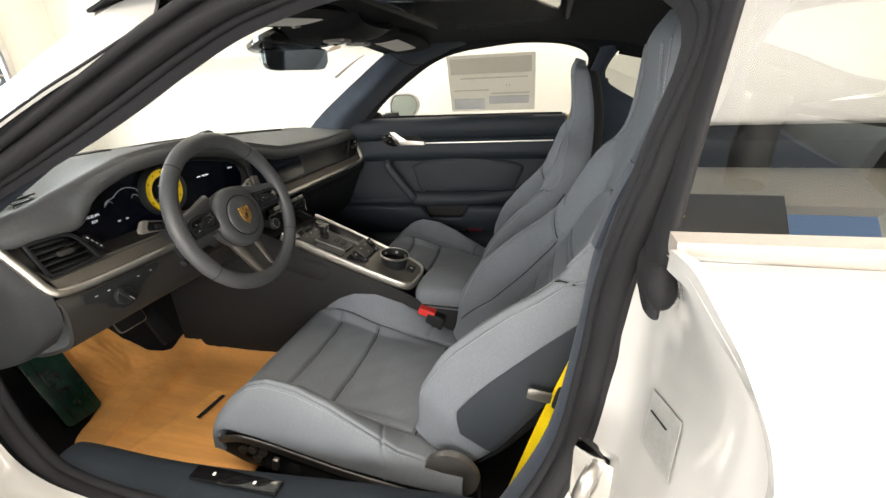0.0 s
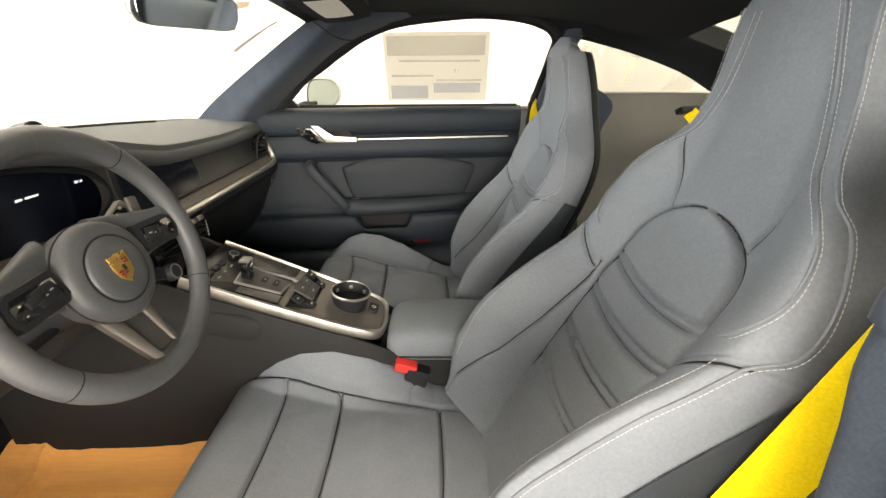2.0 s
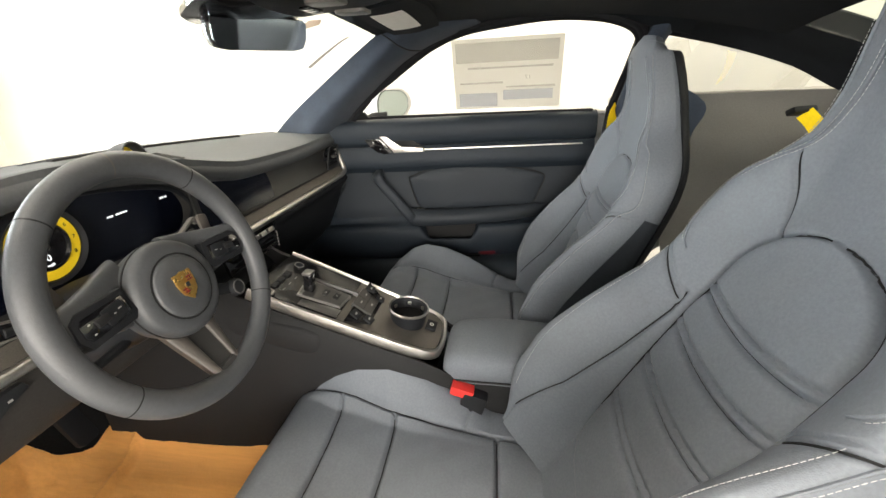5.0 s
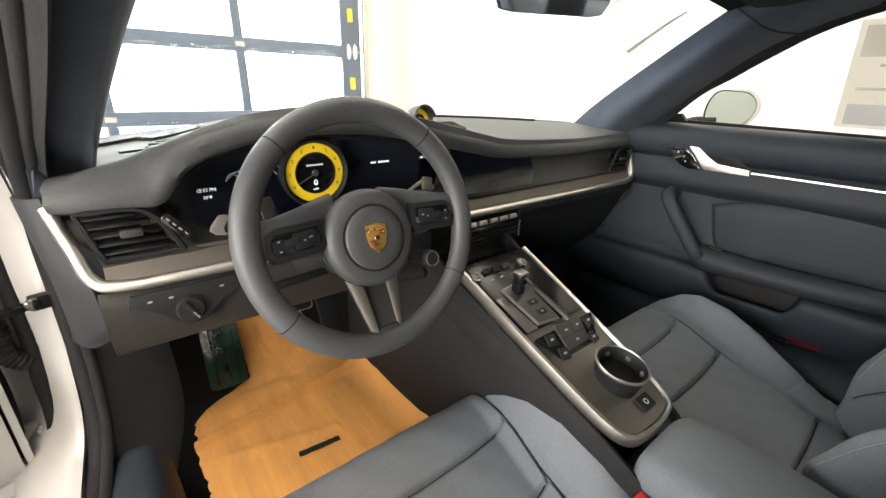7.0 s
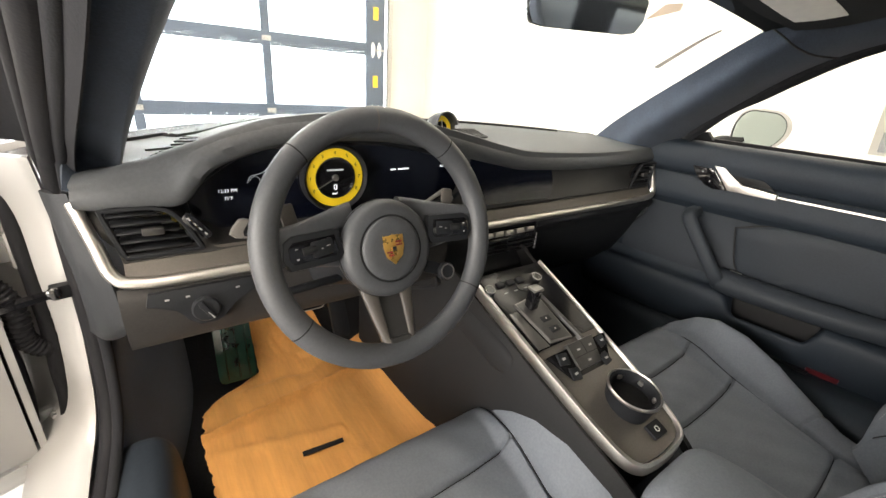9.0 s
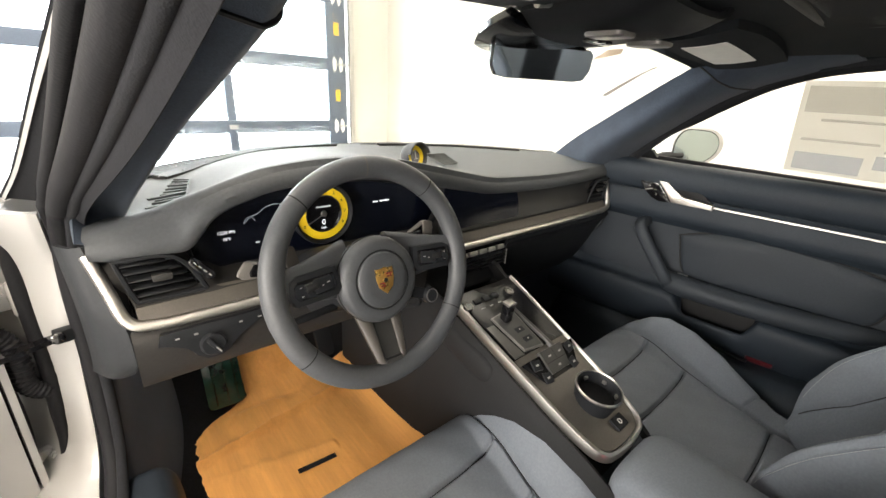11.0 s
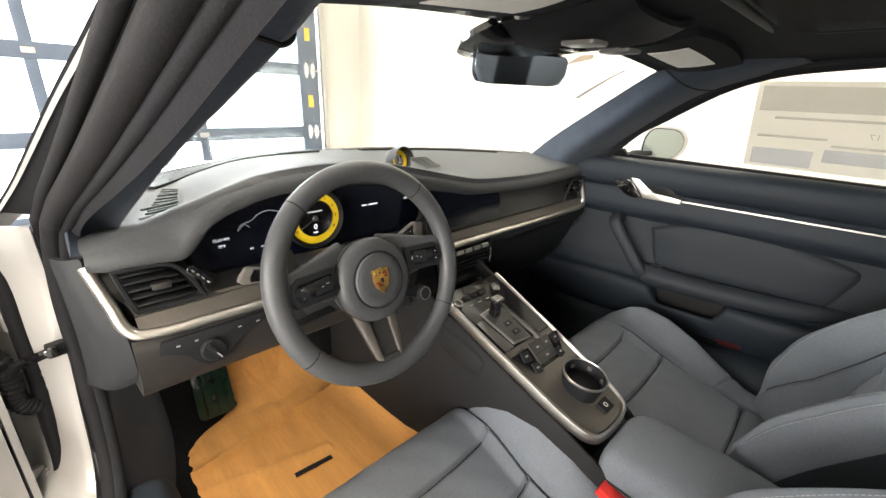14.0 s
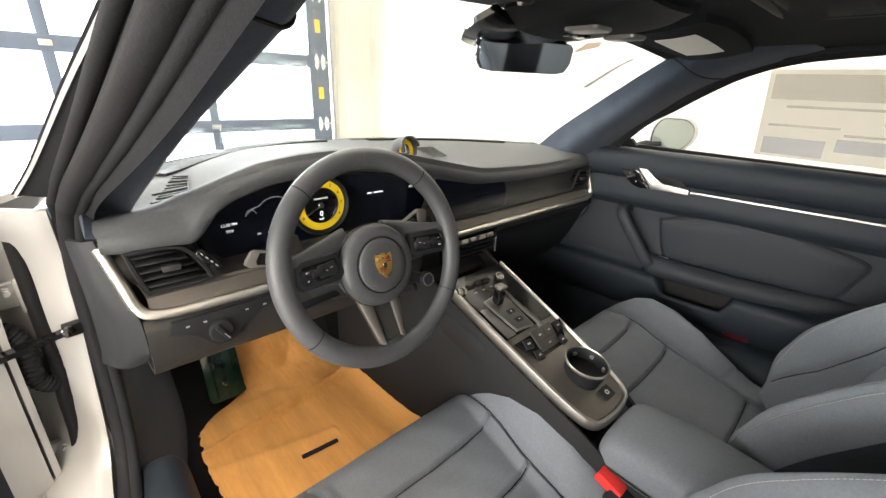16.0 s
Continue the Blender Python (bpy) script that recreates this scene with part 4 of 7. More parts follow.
# instrument cluster: one wide curved glass
out = []
CL = [(-0.573, 0.845), (-0.562, 0.806), (-0.507, 0.780), (-0.36, 0.772), (-0.20, 0.776), (-0.08, 0.790), (-0.035, 0.832), (-0.07, 0.880), (-0.15, 0.905), (-0.24, 0.921), (-0.34, 0.930), (-0.434, 0.926), (-0.496, 0.904), (-0.548, 0.870)]
ol = spline(CL + CL[:1], 6)[:-1]
bm = prism([(x + 0.32, z) for x, z in ol], frame_of((-0.32, 0.232, 0), (1, 0, 0), (0, 0.0, 1)), -0.01, 0.0, 0.004)
cluster = part("instrument_display", bm, SCREEN, dash, "wide black instrument display")
part("cluster_frame", sweep([(x, 0.230, z) for x, z in ol], disc_profile(0.006, 8), closed=True, up=(0, 1, 0)), DARK, cluster)
DY = 0.2305


def dial_face(x, z):
    return frame_of((x, DY, z), (1, 0, 0), (0, 0, 1))


# round dial
C0 = frame_of((-0.337, 0.222, 0.863), (1, 0, 0), (0, 0.0, 1))
part("dial_ring", turned([(0.056, -0.012), (0.060, -0.012), (0.061, 0.004), (0.058, 0.010), (0.053, 0.006), (0.053, -0.012)], C0, 48), DARK, cluster)
part("dial_band", turned([(0.037, -0.004), (0.0515, -0.004), (0.0515, 0.003), (0.037, 0.003), (0.037, -0.004)], C0, 48), DIAL_YELLOW, cluster, "yellow rev counter band")
part("dial_rim", turned([(0.0345, -0.002), (0.0365, -0.002), (0.0365, 0.0045), (0.0345, 0.0045), (0.0345, -0.002)], C0, 48), CHROME, cluster)
part("dial_plate", turned([(0.0, -0.002), (0.035, -0.002), (0.035, 0.001), (0.0, 0.001)], C0, 40), GLOSS, cluster)
bm = box((0.044, 0.0016, 0.001), (-0.017, 0, 0.0045))
bm = turned([(0.0, 0.002), (0.006, 0.002), (0.005, 0.006), (0.0, 0.006)], Matrix.Translation((0, 0, 0)), 16, bm)
bmesh.ops.transform(bm, matrix=C0 @ pose(0, 0, 0, 0, 0, 28), verts=bm.verts[:])
part("needle", bm, SATIN, cluster)
for k, a in enumerate(np.linspace(208, -28, 9)):
    m = C0 @ Matrix.Translation((0.0445 * math.cos(radians(a)) - 0.0025, 0.0445 * math.sin(radians(a)) - 0.003, 0.0035))
    letters(str(k), m, 0.0085, INK_AND_GAP, cluster, "numeral")
letters("0", C0 @ Matrix.Translation((-0.004, -0.022, 0.002)), 0.015, GLOW, cluster, "speed_readout")
letters("mph", C0 @ Matrix.Translation((-0.006, -0.030, 0.002)), 0.006, GLOW, cluster, "speed_unit")
part("dial_script", box((0.030, 0.003, 0.0006), C0 @ Vector((0, 0.014, 0.0025)), C0.to_3x3().to_4x4()), GLOW_DIM, cluster)
letters("12:33 PM", dial_face(-0.524, 0.849), 0.0074, GLOW, cluster, "clock_readout")
letters("75°F", dial_face(-0.516, 0.837), 0.0068, GLOW, cluster, "temperature_readout")
letters("307 mi", dial_face(-0.105, 0.868), 0.0066, GLOW, cluster, "range_readout")
for w, x, z in ((0.012, -0.215, 0.869), (0.024, -0.192, 0.869)):
    part("display_bar", box((w, 0.001, 0.0032), (x, DY, z), None, 0.0004, 1), GLOW, cluster)
path = spline([(-0.480, DY, 0.862), (-0.474, DY, 0.872), (-0.456, DY, 0.877), (-0.442, DY, 0.887), (-0.422, DY, 0.891), (-0.402, DY, 0.884), (-0.394, DY, 0.874)], 5)
part("car_outline", sweep(path, disc_profile(0.0005, 6), up=(0, 1, 0)), GLOW_DIM, cluster)
for x in (-0.468, -0.408):
    part("car_outline", sweep([(x + 0.0075 * math.cos(a), DY, 0.864 + 0.0075 * math.sin(a)) for a in np.linspace(0.1, math.pi - 0.1, 9)], disc_profile(0.0004, 6), up=(0, 1, 0)), GLOW_DIM, cluster)
for dx, dz in ((-0.46, 0.825), (-0.44, 0.825)):
    part("display_bar", box((0.007, 0.001, 0.003), (dx, DY, dz), None, 0.0004, 1), GLOW_DIM, cluster)

# smooth panel from the centre to the far end, with the centre display set in it
def panel_point(x, v, off=0.0):
    """On the panel: v runs from its foot to the lip above."""
    top = float(np.interp(x, LIPX, LIPZ)) - 0.020
    y0, y1 = 0.178 + 0.010 * max(0.0, (x - 0.45) / 0.2), float(np.interp(x, LIPX, LIPY)) + 0.018
    return (x, y0 + (y1 - y0) * v + 0.006 * math.sin(math.pi * v) - off, 0.781 + (top - 0.781) * v)


rows = [[panel_point(x, v) for v in np.linspace(0, 1, 7)] for x in np.linspace(-0.075, 0.655, 40)]
part("centre_panel", sheet(np.array(rows), 0.004), PANEL_DARK, dash, "dark satin panel beside the centre display")
rows = []
for x in np.linspace(-0.060, 0.212, 30):
    e = 0.5 + 0.44 * math.sqrt(max(0.0, 1 - max(0.0, (x - 0.192) / 0.0205) ** 2)) - 0.5
    rows.append([panel_point(x, 0.52 + e * k, 0.0045) for k in (-1, -0.6, -0.2, 0.2, 0.6, 1)])
part("centre_display", sheet(np.array(rows), 0.003), SCREEN, dash, "dark centre touch display")

# side air vents
for s in BOTH:
    pts = [(-0.668, 0.850), (-0.612, 0.850), (-0.585, 0.835), (-0.562, 0.790), (-0.568, 0.783), (-0.640, 0.783), (-0.652, 0.79)]
    vent = part("air_vent", sweep([(-s * x, 0.180, z) for x, z in spline(pts + pts[:1], 4)[:-1]], disc_profile(0.004, 6), closed=True, up=(0, 1, 0)), DARK, dash, "black slatted air vent")
    part("vent_back", prism([(-s * x, z) for x, z in pts][:: -int(s)], frame_of((0, 0.197, 0), (1, 0, 0), (0, 0, 1)), 0, 0.003), GLOSS, vent)
    for k in range(5):
        z = 0.793 + 0.0125 * k
        x0 = np.interp(z, (0.785, 0.85), (-0.652, -0.668)) + 0.003
        x1 = np.interp(z, (0.785, 0.825, 0.85), (-0.565, -0.582, -0.612)) - 0.003
        part("slat", box((x1 - x0, 0.016, 0.0022), (-s * (x0 + x1) / 2, 0.186, z), pose(0, 0, 0, 12, 0, 0), 0.0008, 1), DARK, vent)
    part("vent_tab", box((0.026, 0.010, 0.011), (-s * -0.615, 0.176, 0.818), None, 0.003, 2), GREY_DARK, vent)
# small toggles beside the left vent
m = frame_of((-0.562, 0.178, 0.818), (0.62, 0.0, -0.78), (0.78, 0, 0.62))
part("trim_switch", prism(rounded(0.046, 0.014, 0.005), m, -0.004, 0.004, 0.002), GLOSS, dash)
for k in range(4):
    part("switch_mark", box((0.005, 0.002, 0.001), m @ Vector((-0.015 + 0.010 * k, 0, 0.0045)), m.to_3x3().to_4x4()), MARK, dash)

# light switch panel on the knee panel
m = frame_of((-0.56, 0.146, 0.716), (1, 0, 0), (0, 0.12, 1))
part("switch_panel", prism([(-0.075, 0.022), (0.085, 0.022), (0.09, 0.012), (0.06, 0.003), (0.030, -0.010), (0.016, -0.030), (0.002, -0.037), (-0.020, -0.037), (-0.034, -0.026), (-0.044, -0.008), (-0.06, -0.002), (-0.08, 0.004)], m, -0.012, 0.004, 0.002), DARK, dash, "black light switch panel")
knob = part("light_knob", turned([(0.0, 0.0), (0.0185, 0.0), (0.0190, 0.006), (0.0165, 0.010), (0.0, 0.010)], m @ Matrix.Translation((-0.010, -0.012, 0.003)), 32), DARK, dash, "round light switch knob")
part("knob_grip", box((0.008, 0.029, 0.010), m @ Vector((-0.010, -0.012, 0.014)), m.to_3x3().to_4x4() @ pose(0, 0, 0, 0, 0, 32), 0.003), DARK, knob)
part("knob_mark", box((0.0016, 0.012, 0.001), m @ Vector((-0.0055, -0.0195, 0.0195)), m.to_3x3().to_4x4() @ pose(0, 0, 0, 0, 0, 32)), MARK, knob)
for x in (-0.055, -0.030, 0.035, 0.065):
    part("switch_mark", box((0.0055, 0.0026, 0.0006), m @ Vector((x, 0.010, 0.0042)), m.to_3x3().to_4x4()), MARK, dash)

# climate toggles, centre vents
for k in range(5):
    x = -0.012 + 0.033 * k
    key = part("toggle_key", box((0.026, 0.012, 0.012), (x, 0.158, 0.722), pose(0, 0, 0, -20, 0, 0), 0.003), SATIN, dash, "silver toggle key")
part("toggle_shelf", box((0.20, 0.02, 0.020), (0.05, 0.172, 0.716), None, 0.004), GLOSS, dash)
vent = part("centre_vent", box((0.20, 0.010, 0.040), (0.062, 0.180, 0.680), pose(0, 0, 0, -12, 0, 0), 0.004), GLOSS, dash, "dark centre air vent")
for k in range(3):
    part("slat", box((0.085, 0.012, 0.002), (0.020, 0.172, 0.668 + 0.011 * k)), DARK, vent)
    part("slat", box((0.085, 0.012, 0.002), (0.112, 0.172, 0.668 + 0.011 * k)), DARK, vent)
for k in range(5):
    part("lock_mark", box((0.003, 0.002, 0.006), (0.160, 0.1665, 0.664 + 0.009 * k), pose(0, 0, 0, 0, 20, 0)), MARK, dash)

# chronograph on the dash top
z0 = 0.900
clock = part("chronograph", turned([(0.0, -0.034), (0.020, -0.030), (0.033, -0.016), (0.036, 0.0), (0.037, 0.014), (0.034, 0.018), (0.031, 0.012), (0.030, 0.004), (0.0, 0.004)], frame_of((0.006, 0.395, z0 + 0.026), (1, 0.12, 0), (0, 0.22, 1)), 36), DASH, dash, "hooded clock pod on the dash top")
mc = frame_of((0.006, 0.395, z0 + 0.026), (1, 0.12, 0), (0, 0.22, 1))
bm = prism([(0.0365 * math.cos(a), 0.0365 * math.sin(a)) for a in np.linspace(0.15, math.pi - 0.15, 16)] + [(0.033 * math.cos(a), 0.033 * math.sin(a)) for a in np.linspace(math.pi - 0.15, 0.15, 16)], mc, 0.0, 0.030, 0.0)
part("clock_hood", bm, DASH, clock)
part("clock_band", turned([(0.017, 0.004), (0.0295, 0.004), (0.0295, 0.0065), (0.017, 0.0065), (0.017, 0.004)], mc, 32), DIAL_YELLOW, clock, "yellow clock band")
part("clock_face", turned([(0.0, 0.0035), (0.0172, 0.0035), (0.0172, 0.006), (0.0, 0.006)], mc, 24), GLOSS, clock)
part("clock_hand", box((0.0018, 0.024, 0.001), mc @ Vector((0, 0.006, 0.008)), mc.to_3x3().to_4x4()), LABEL, clock)
part("clock_hand", box((0.012, 0.0014, 0.001), mc @ Vector((0, -0.006, 0.008)), mc.to_3x3().to_4x4()), LABEL, clock)

# speaker grilles on the dash top
for pts, n in (([(0.050, 0.315), (0.122, 0.345), (0.200, 0.498), (0.130, 0.500)], 11), ([(-0.614, 0.258), (-0.552, 0.292), (-0.517, 0.436), (-0.540, 0.452)], 12)):
    c = np.mean(pts, axis=0)
    holder = part("speaker_grille", grid([[(x + (c[0] - x) * k, y + (c[1] - y) * k, dash_top(x, y) + 0.0012 + 0.0014 * (k > 0)) for x, y in pts + pts[:1]] for k in (-0.12, 0.0, 0.06)]), DASH, dash, "slotted speaker grille")
    p = np.array(pts)
    for k in range(n):
        t = (k + 0.5) / n
        a, b = p[0] + t * (p[3] - p[0]), p[1] + t * (p[2] - p[1])
        mid = (a + b) / 2
        z = dash_top(*mid) + 0.0034
        d = b - a
        part("slot", box((float(np.hypot(*d)), 0.0055, 0.003), (mid[0], mid[1], z), pose(0, 0, 0, 0, 0, math.degrees(math.atan2(d[1], d[0])))), INK_AND_GAP, holder)
# defroster slots along the screen's foot
path = [(x, far_y(x) - 0.045, dash_top(x, far_y(x) - 0.045) + 0.003) for x in np.linspace(-0.56, -0.06, 20)]
slot = part("defroster_slot", sweep(path, [(-0.017, -0.004), (0.017, -0.004), (0.017, 0.003), (-0.017, 0.003)]), INK_AND_GAP, dash, "black defroster slot")
for a, b in zip(path[::2], path[1::2]):
    part("rib", box((0.030, 0.0022, 0.002), (a[0], a[1], a[2] + 0.003), pose(0, 0, 0, 0, 0, 70)), KNEE, slot)
path = [(x, far_y(x) - 0.045, dash_top(x, far_y(x) - 0.045) + 0.003) for x in np.linspace(0.10, 0.56, 20)]
part("defroster_slot", sweep(path, [(-0.014, -0.004), (0.014, -0.004), (0.014, 0.003), (-0.014, 0.003)]), INK_AND_GAP, dash)
# ---- steering wheel ----
WT = radians(17.0)
WM = frame_of((-0.340, 0.0153, 0.8183), (1, 0, 0), (0, math.sin(WT), math.cos(WT)))
wheel = thing("steering_wheel", WM.translation, "slate-grey leather steering wheel with grey metal lower spoke", "steering wheel")
R0, r0 = 0.1690, 0.0168


def rim_point(a, b, r=r0, lift=0.0):
    """On the rim: a round the wheel from its right, b round the tube from outside to the front."""
    grip = 1 + 0.10 * max(0.0, math.cos(2 * (a - radians(50)))) ** 2 + 0.06 * math.cos(2 * a) ** 2
    rr = R0 + (r * grip) * math.cos(b)
    return Vector((rr * math.cos(a), rr * math.sin(a), (r * grip * 0.92) * math.sin(b) + lift))


def rim_piece(a0, a1, mat, r=r0):
    n = max(6, int(abs(a1 - a0) / 3))
    rows = [[WM @ rim_point(radians(a0 + (a1 - a0) * k / n), 2 * math.pi * j / 20, r) for j in range(20)] for k in range(n + 1)]
    return grid(rows, True, caps=True)


for a0, a1, nm in ((48.5, 131.5, "rim_top"), (132, 215, "rim_left"), (215.5, 324.5, "rim_bottom"), (325, 408, "rim_right")):
    part(nm, rim_piece(a0, a1, LEATHER), WHEEL_LEATHER, wheel)
for a in (48.2, 131.8, 215.2, 324.8):
    part("rim_seam", rim_piece(a - 0.32, a + 0.32, DARK, r0 * 1.006), SEAM, wheel)
part("rim_mark", rim_piece(89.6, 90.4, DARK, r0 * 1.006), SPOKE, wheel)
# hub
HM = WM @ Matrix.Translation((0, -0.0125, 0))
part("hub", turned([(0.0, -0.050), (0.056, -0.050), (0.067, -0.038), (0.0715, -0.020), (0.0715, -0.008), (0.0690, 0.000), (0.062, 0.006), (0.050, 0.008), (0.0, 0.008)], HM, 56), WHEEL_LEATHER, wheel, "round leather airbag hub")
part("hub_gap", turned([(0.0700, -0.0135), (0.0724, -0.0135), (0.0724, -0.0110), (0.0700, -0.0110), (0.0700, -0.0135)], HM, 56), INK_AND_GAP, wheel)
part("hub_groove", turned([(0.0465, 0.0070), (0.0490, 0.0070), (0.0490, 0.0086), (0.0465, 0.0086), (0.0465, 0.0070)], HM, 56), INK_AND_GAP, wheel)
part("hub_pad", turned([(0.0, 0.006), (0.0455, 0.006), (0.0455, 0.010), (0.043, 0.0125), (0.030, 0.0140), (0.0, 0.0145)], HM, 48), WHEEL_LEATHER, wheel)
# crest: a plain gold shield with dark red and black fields
sh = [(-0.0158, 0.0195), (-0.006, 0.0190), (0.0, 0.0210), (0.006, 0.0190), (0.0158, 0.0195), (0.0158, 0.002), (0.0125, -0.011), (0.0, -0.0225), (-0.0125, -0.011), (-0.0158, 0.002)]
crest = part("crest", prism(sh, HM, 0.0138, 0.0165, 0.0008), GOLD, wheel, "gold shield emblem with red bars")
for x, z, w in ((0.0075, 0.010, 0.010), (0.0075, 0.0055, 0.010), (-0.007, -0.004, 0.010), (-0.006, -0.0085, 0.008)):
    part("crest_bar", box((w, 0.0022, 0.0006), HM @ Vector((x, z, 0.0167)), HM.to_3x3().to_4x4()), CREST_RED, crest)
part("crest_bar", box((0.008, 0.010, 0.0006), HM @ Vector((0, 0.0005, 0.0169)), HM.to_3x3().to_4x4(), 0.0003, 1), GOLD, crest)
part("crest_bar", box((0.006, 0.006, 0.0006), HM @ Vector((0, 0.0005, 0.0173)), HM.to_3x3().to_4x4()), INK_AND_GAP, crest)
for s in BOTH:
    # side spokes: a grey upper cover, with a dark switch pod let into its face
    rows = []
    for x, y0, y1, z, t in ((0.040, -0.040, 0.060, -0.036, 0.026), (0.066, -0.030, 0.054, -0.028, 0.024), (0.095, -0.024, 0.046, -0.018, 0.021), (0.125, -0.018, 0.039, -0.011, 0.018), (0.150, -0.014, 0.035, -0.006, 0.016), (0.168, -0.010, 0.032, -0.003, 0.012)):
        c, h = (y0 + y1) / 2, (y1 - y0) / 2
        rows.append([WM @ Vector((s * x, c + h * math.copysign(abs(math.cos(q)) ** 0.7, math.cos(q)), z + t * math.copysign(abs(math.sin(q)) ** 0.7, math.sin(q)) * 0.6)) for q in [2 * math.pi * j / 24 for j in range(24)]])
    part("spoke", grid(rows, True, caps=True), WHEEL_LEATHER, wheel)
    m = WM @ pose(s * 0.112, 0.003, 0.0005, 0, -s * 4, -s * 7)
    outline = [(-0.042, 0.019), (0.020, 0.024), (0.033, 0.018), (0.038, -0.004), (0.031, -0.020), (-0.034, -0.025), (-0.043, -0.016)]
    pod = part("switch_pod", prism([(s * x, y) for x, y in outline][:: int(s)], m, -0.014, 0.0035, 0.003), DARK, wheel, "dark switch pod on the spoke")
    face = [(-0.034, 0.012), (0.022, 0.016), (0.029, 0.010), (0.031, -0.004), (0.026, -0.012), (-0.030, -0.015), (-0.035, -0.009)]
    part("switch_face", prism([(s * x, y) for x, y in face][:: int(s)], m, 0.002, 0.0052, 0.0012), GLOSS, pod)
    part("switch_key", prism(rounded(0.030, 0.021, 0.003), m @ Matrix.Translation((-s * 0.014, 0.0, 0)), 0.003, 0.0066, 0.001), DARK, pod)
    part("roller", turned([(0.0, -0.009), (0.005, -0.009), (0.0055, -0.006), (0.0055, 0.006), (0.005, 0.009), (0.0, 0.009)], m @ Matrix.Translation((s * 0.004, 0.001, 0.0045)) @ pose(0, 0, 0, 0, 90, 0), 16), CONSOLE_SIDE, pod)
    for x, y, w in ((-0.022, 0.001, 0.005), (-0.013, -0.001, 0.003), (0.020, 0.007, 0.003), (0.021, -0.006, 0.003)):
        part("switch_mark", box((w, 0.0016, 0.0005), m @ Vector((s * x, y, 0.0068)), m.to_3x3().to_4x4()), MARK, pod)
    # shift paddle behind the spoke
    part("shift_paddle", box((0.020, 0.040, 0.007), WM @ Vector((s * 0.127, 0.045, -0.026)), WM.to_3x3().to_4x4() @ pose(0, 0, 0, 0, 0, -s * 10), 0.004), SPOKE, wheel, "dark grey shift paddle")
    # lower spoke prong, rising from behind the hub to the rim
    rows = []
    for t in np.linspace(0, 1, 9):
        o, i = 0.0460 - 0.0215 * t, 0.0200 - 0.0045 * t
        y, z = -0.052 - 0.112 * t, -0.030 + 0.034 * t
        rows.append([WM @ Vector((s * x, y, z + d)) for x, d in ((i, -0.006), (i, 0.0035), (i + 0.0015, 0.005), (o - 0.0035, 0.004), (o, 0.000), (o - 0.002, -0.012), (i + 0.004, -0.012))])
    part("lower_spoke", grid(rows, True, caps=True), SPOKE, wheel, "dark grey-brown lower spoke prong")
rows = []
for t in np.linspace(0, 1, 7):
    i, y, z = 0.0215 - 0.0050 * t, -0.052 - 0.100 * t, -0.038 + 0.033 * t
    rows.append([WM @ Vector((x, y, z)) for x in (-i, -0.5 * i, 0.5 * i, i)])
part("spoke_recess", sheet(np.array(rows), 0.006), GREY_DARK, wheel)
part("spoke_foot", prism([(-0.0205, -0.168), (-0.0150, -0.145), (0.0150, -0.145), (0.0205, -0.168)], WM, -0.010, 0.0065, 0.003), GREY_DARK, wheel)
m = WM @ pose(0.098, -0.066, -0.012, 0, 0, 0)
dial = part("mode_dial", turned([(0.0, 0.0), (0.0145, 0.0), (0.0145, 0.010), (0.012, 0.013), (0.0, 0.013)], m, 28), DARK, wheel, "round drive mode dial")
part("dial_ring", turned([(0.0105, 0.012), (0.0125, 0.012), (0.0125, 0.0138), (0.0105, 0.0138), (0.0105, 0.012)], m, 28), GREY_METAL, dial)
part("dial_arm", box((0.05, 0.020, 0.010), m @ Vector((-0.028, 0.012, 0.0)), m.to_3x3().to_4x4() @ pose(0, 0, 0, 0, 0, -22), 0.004), DARK, wheel)

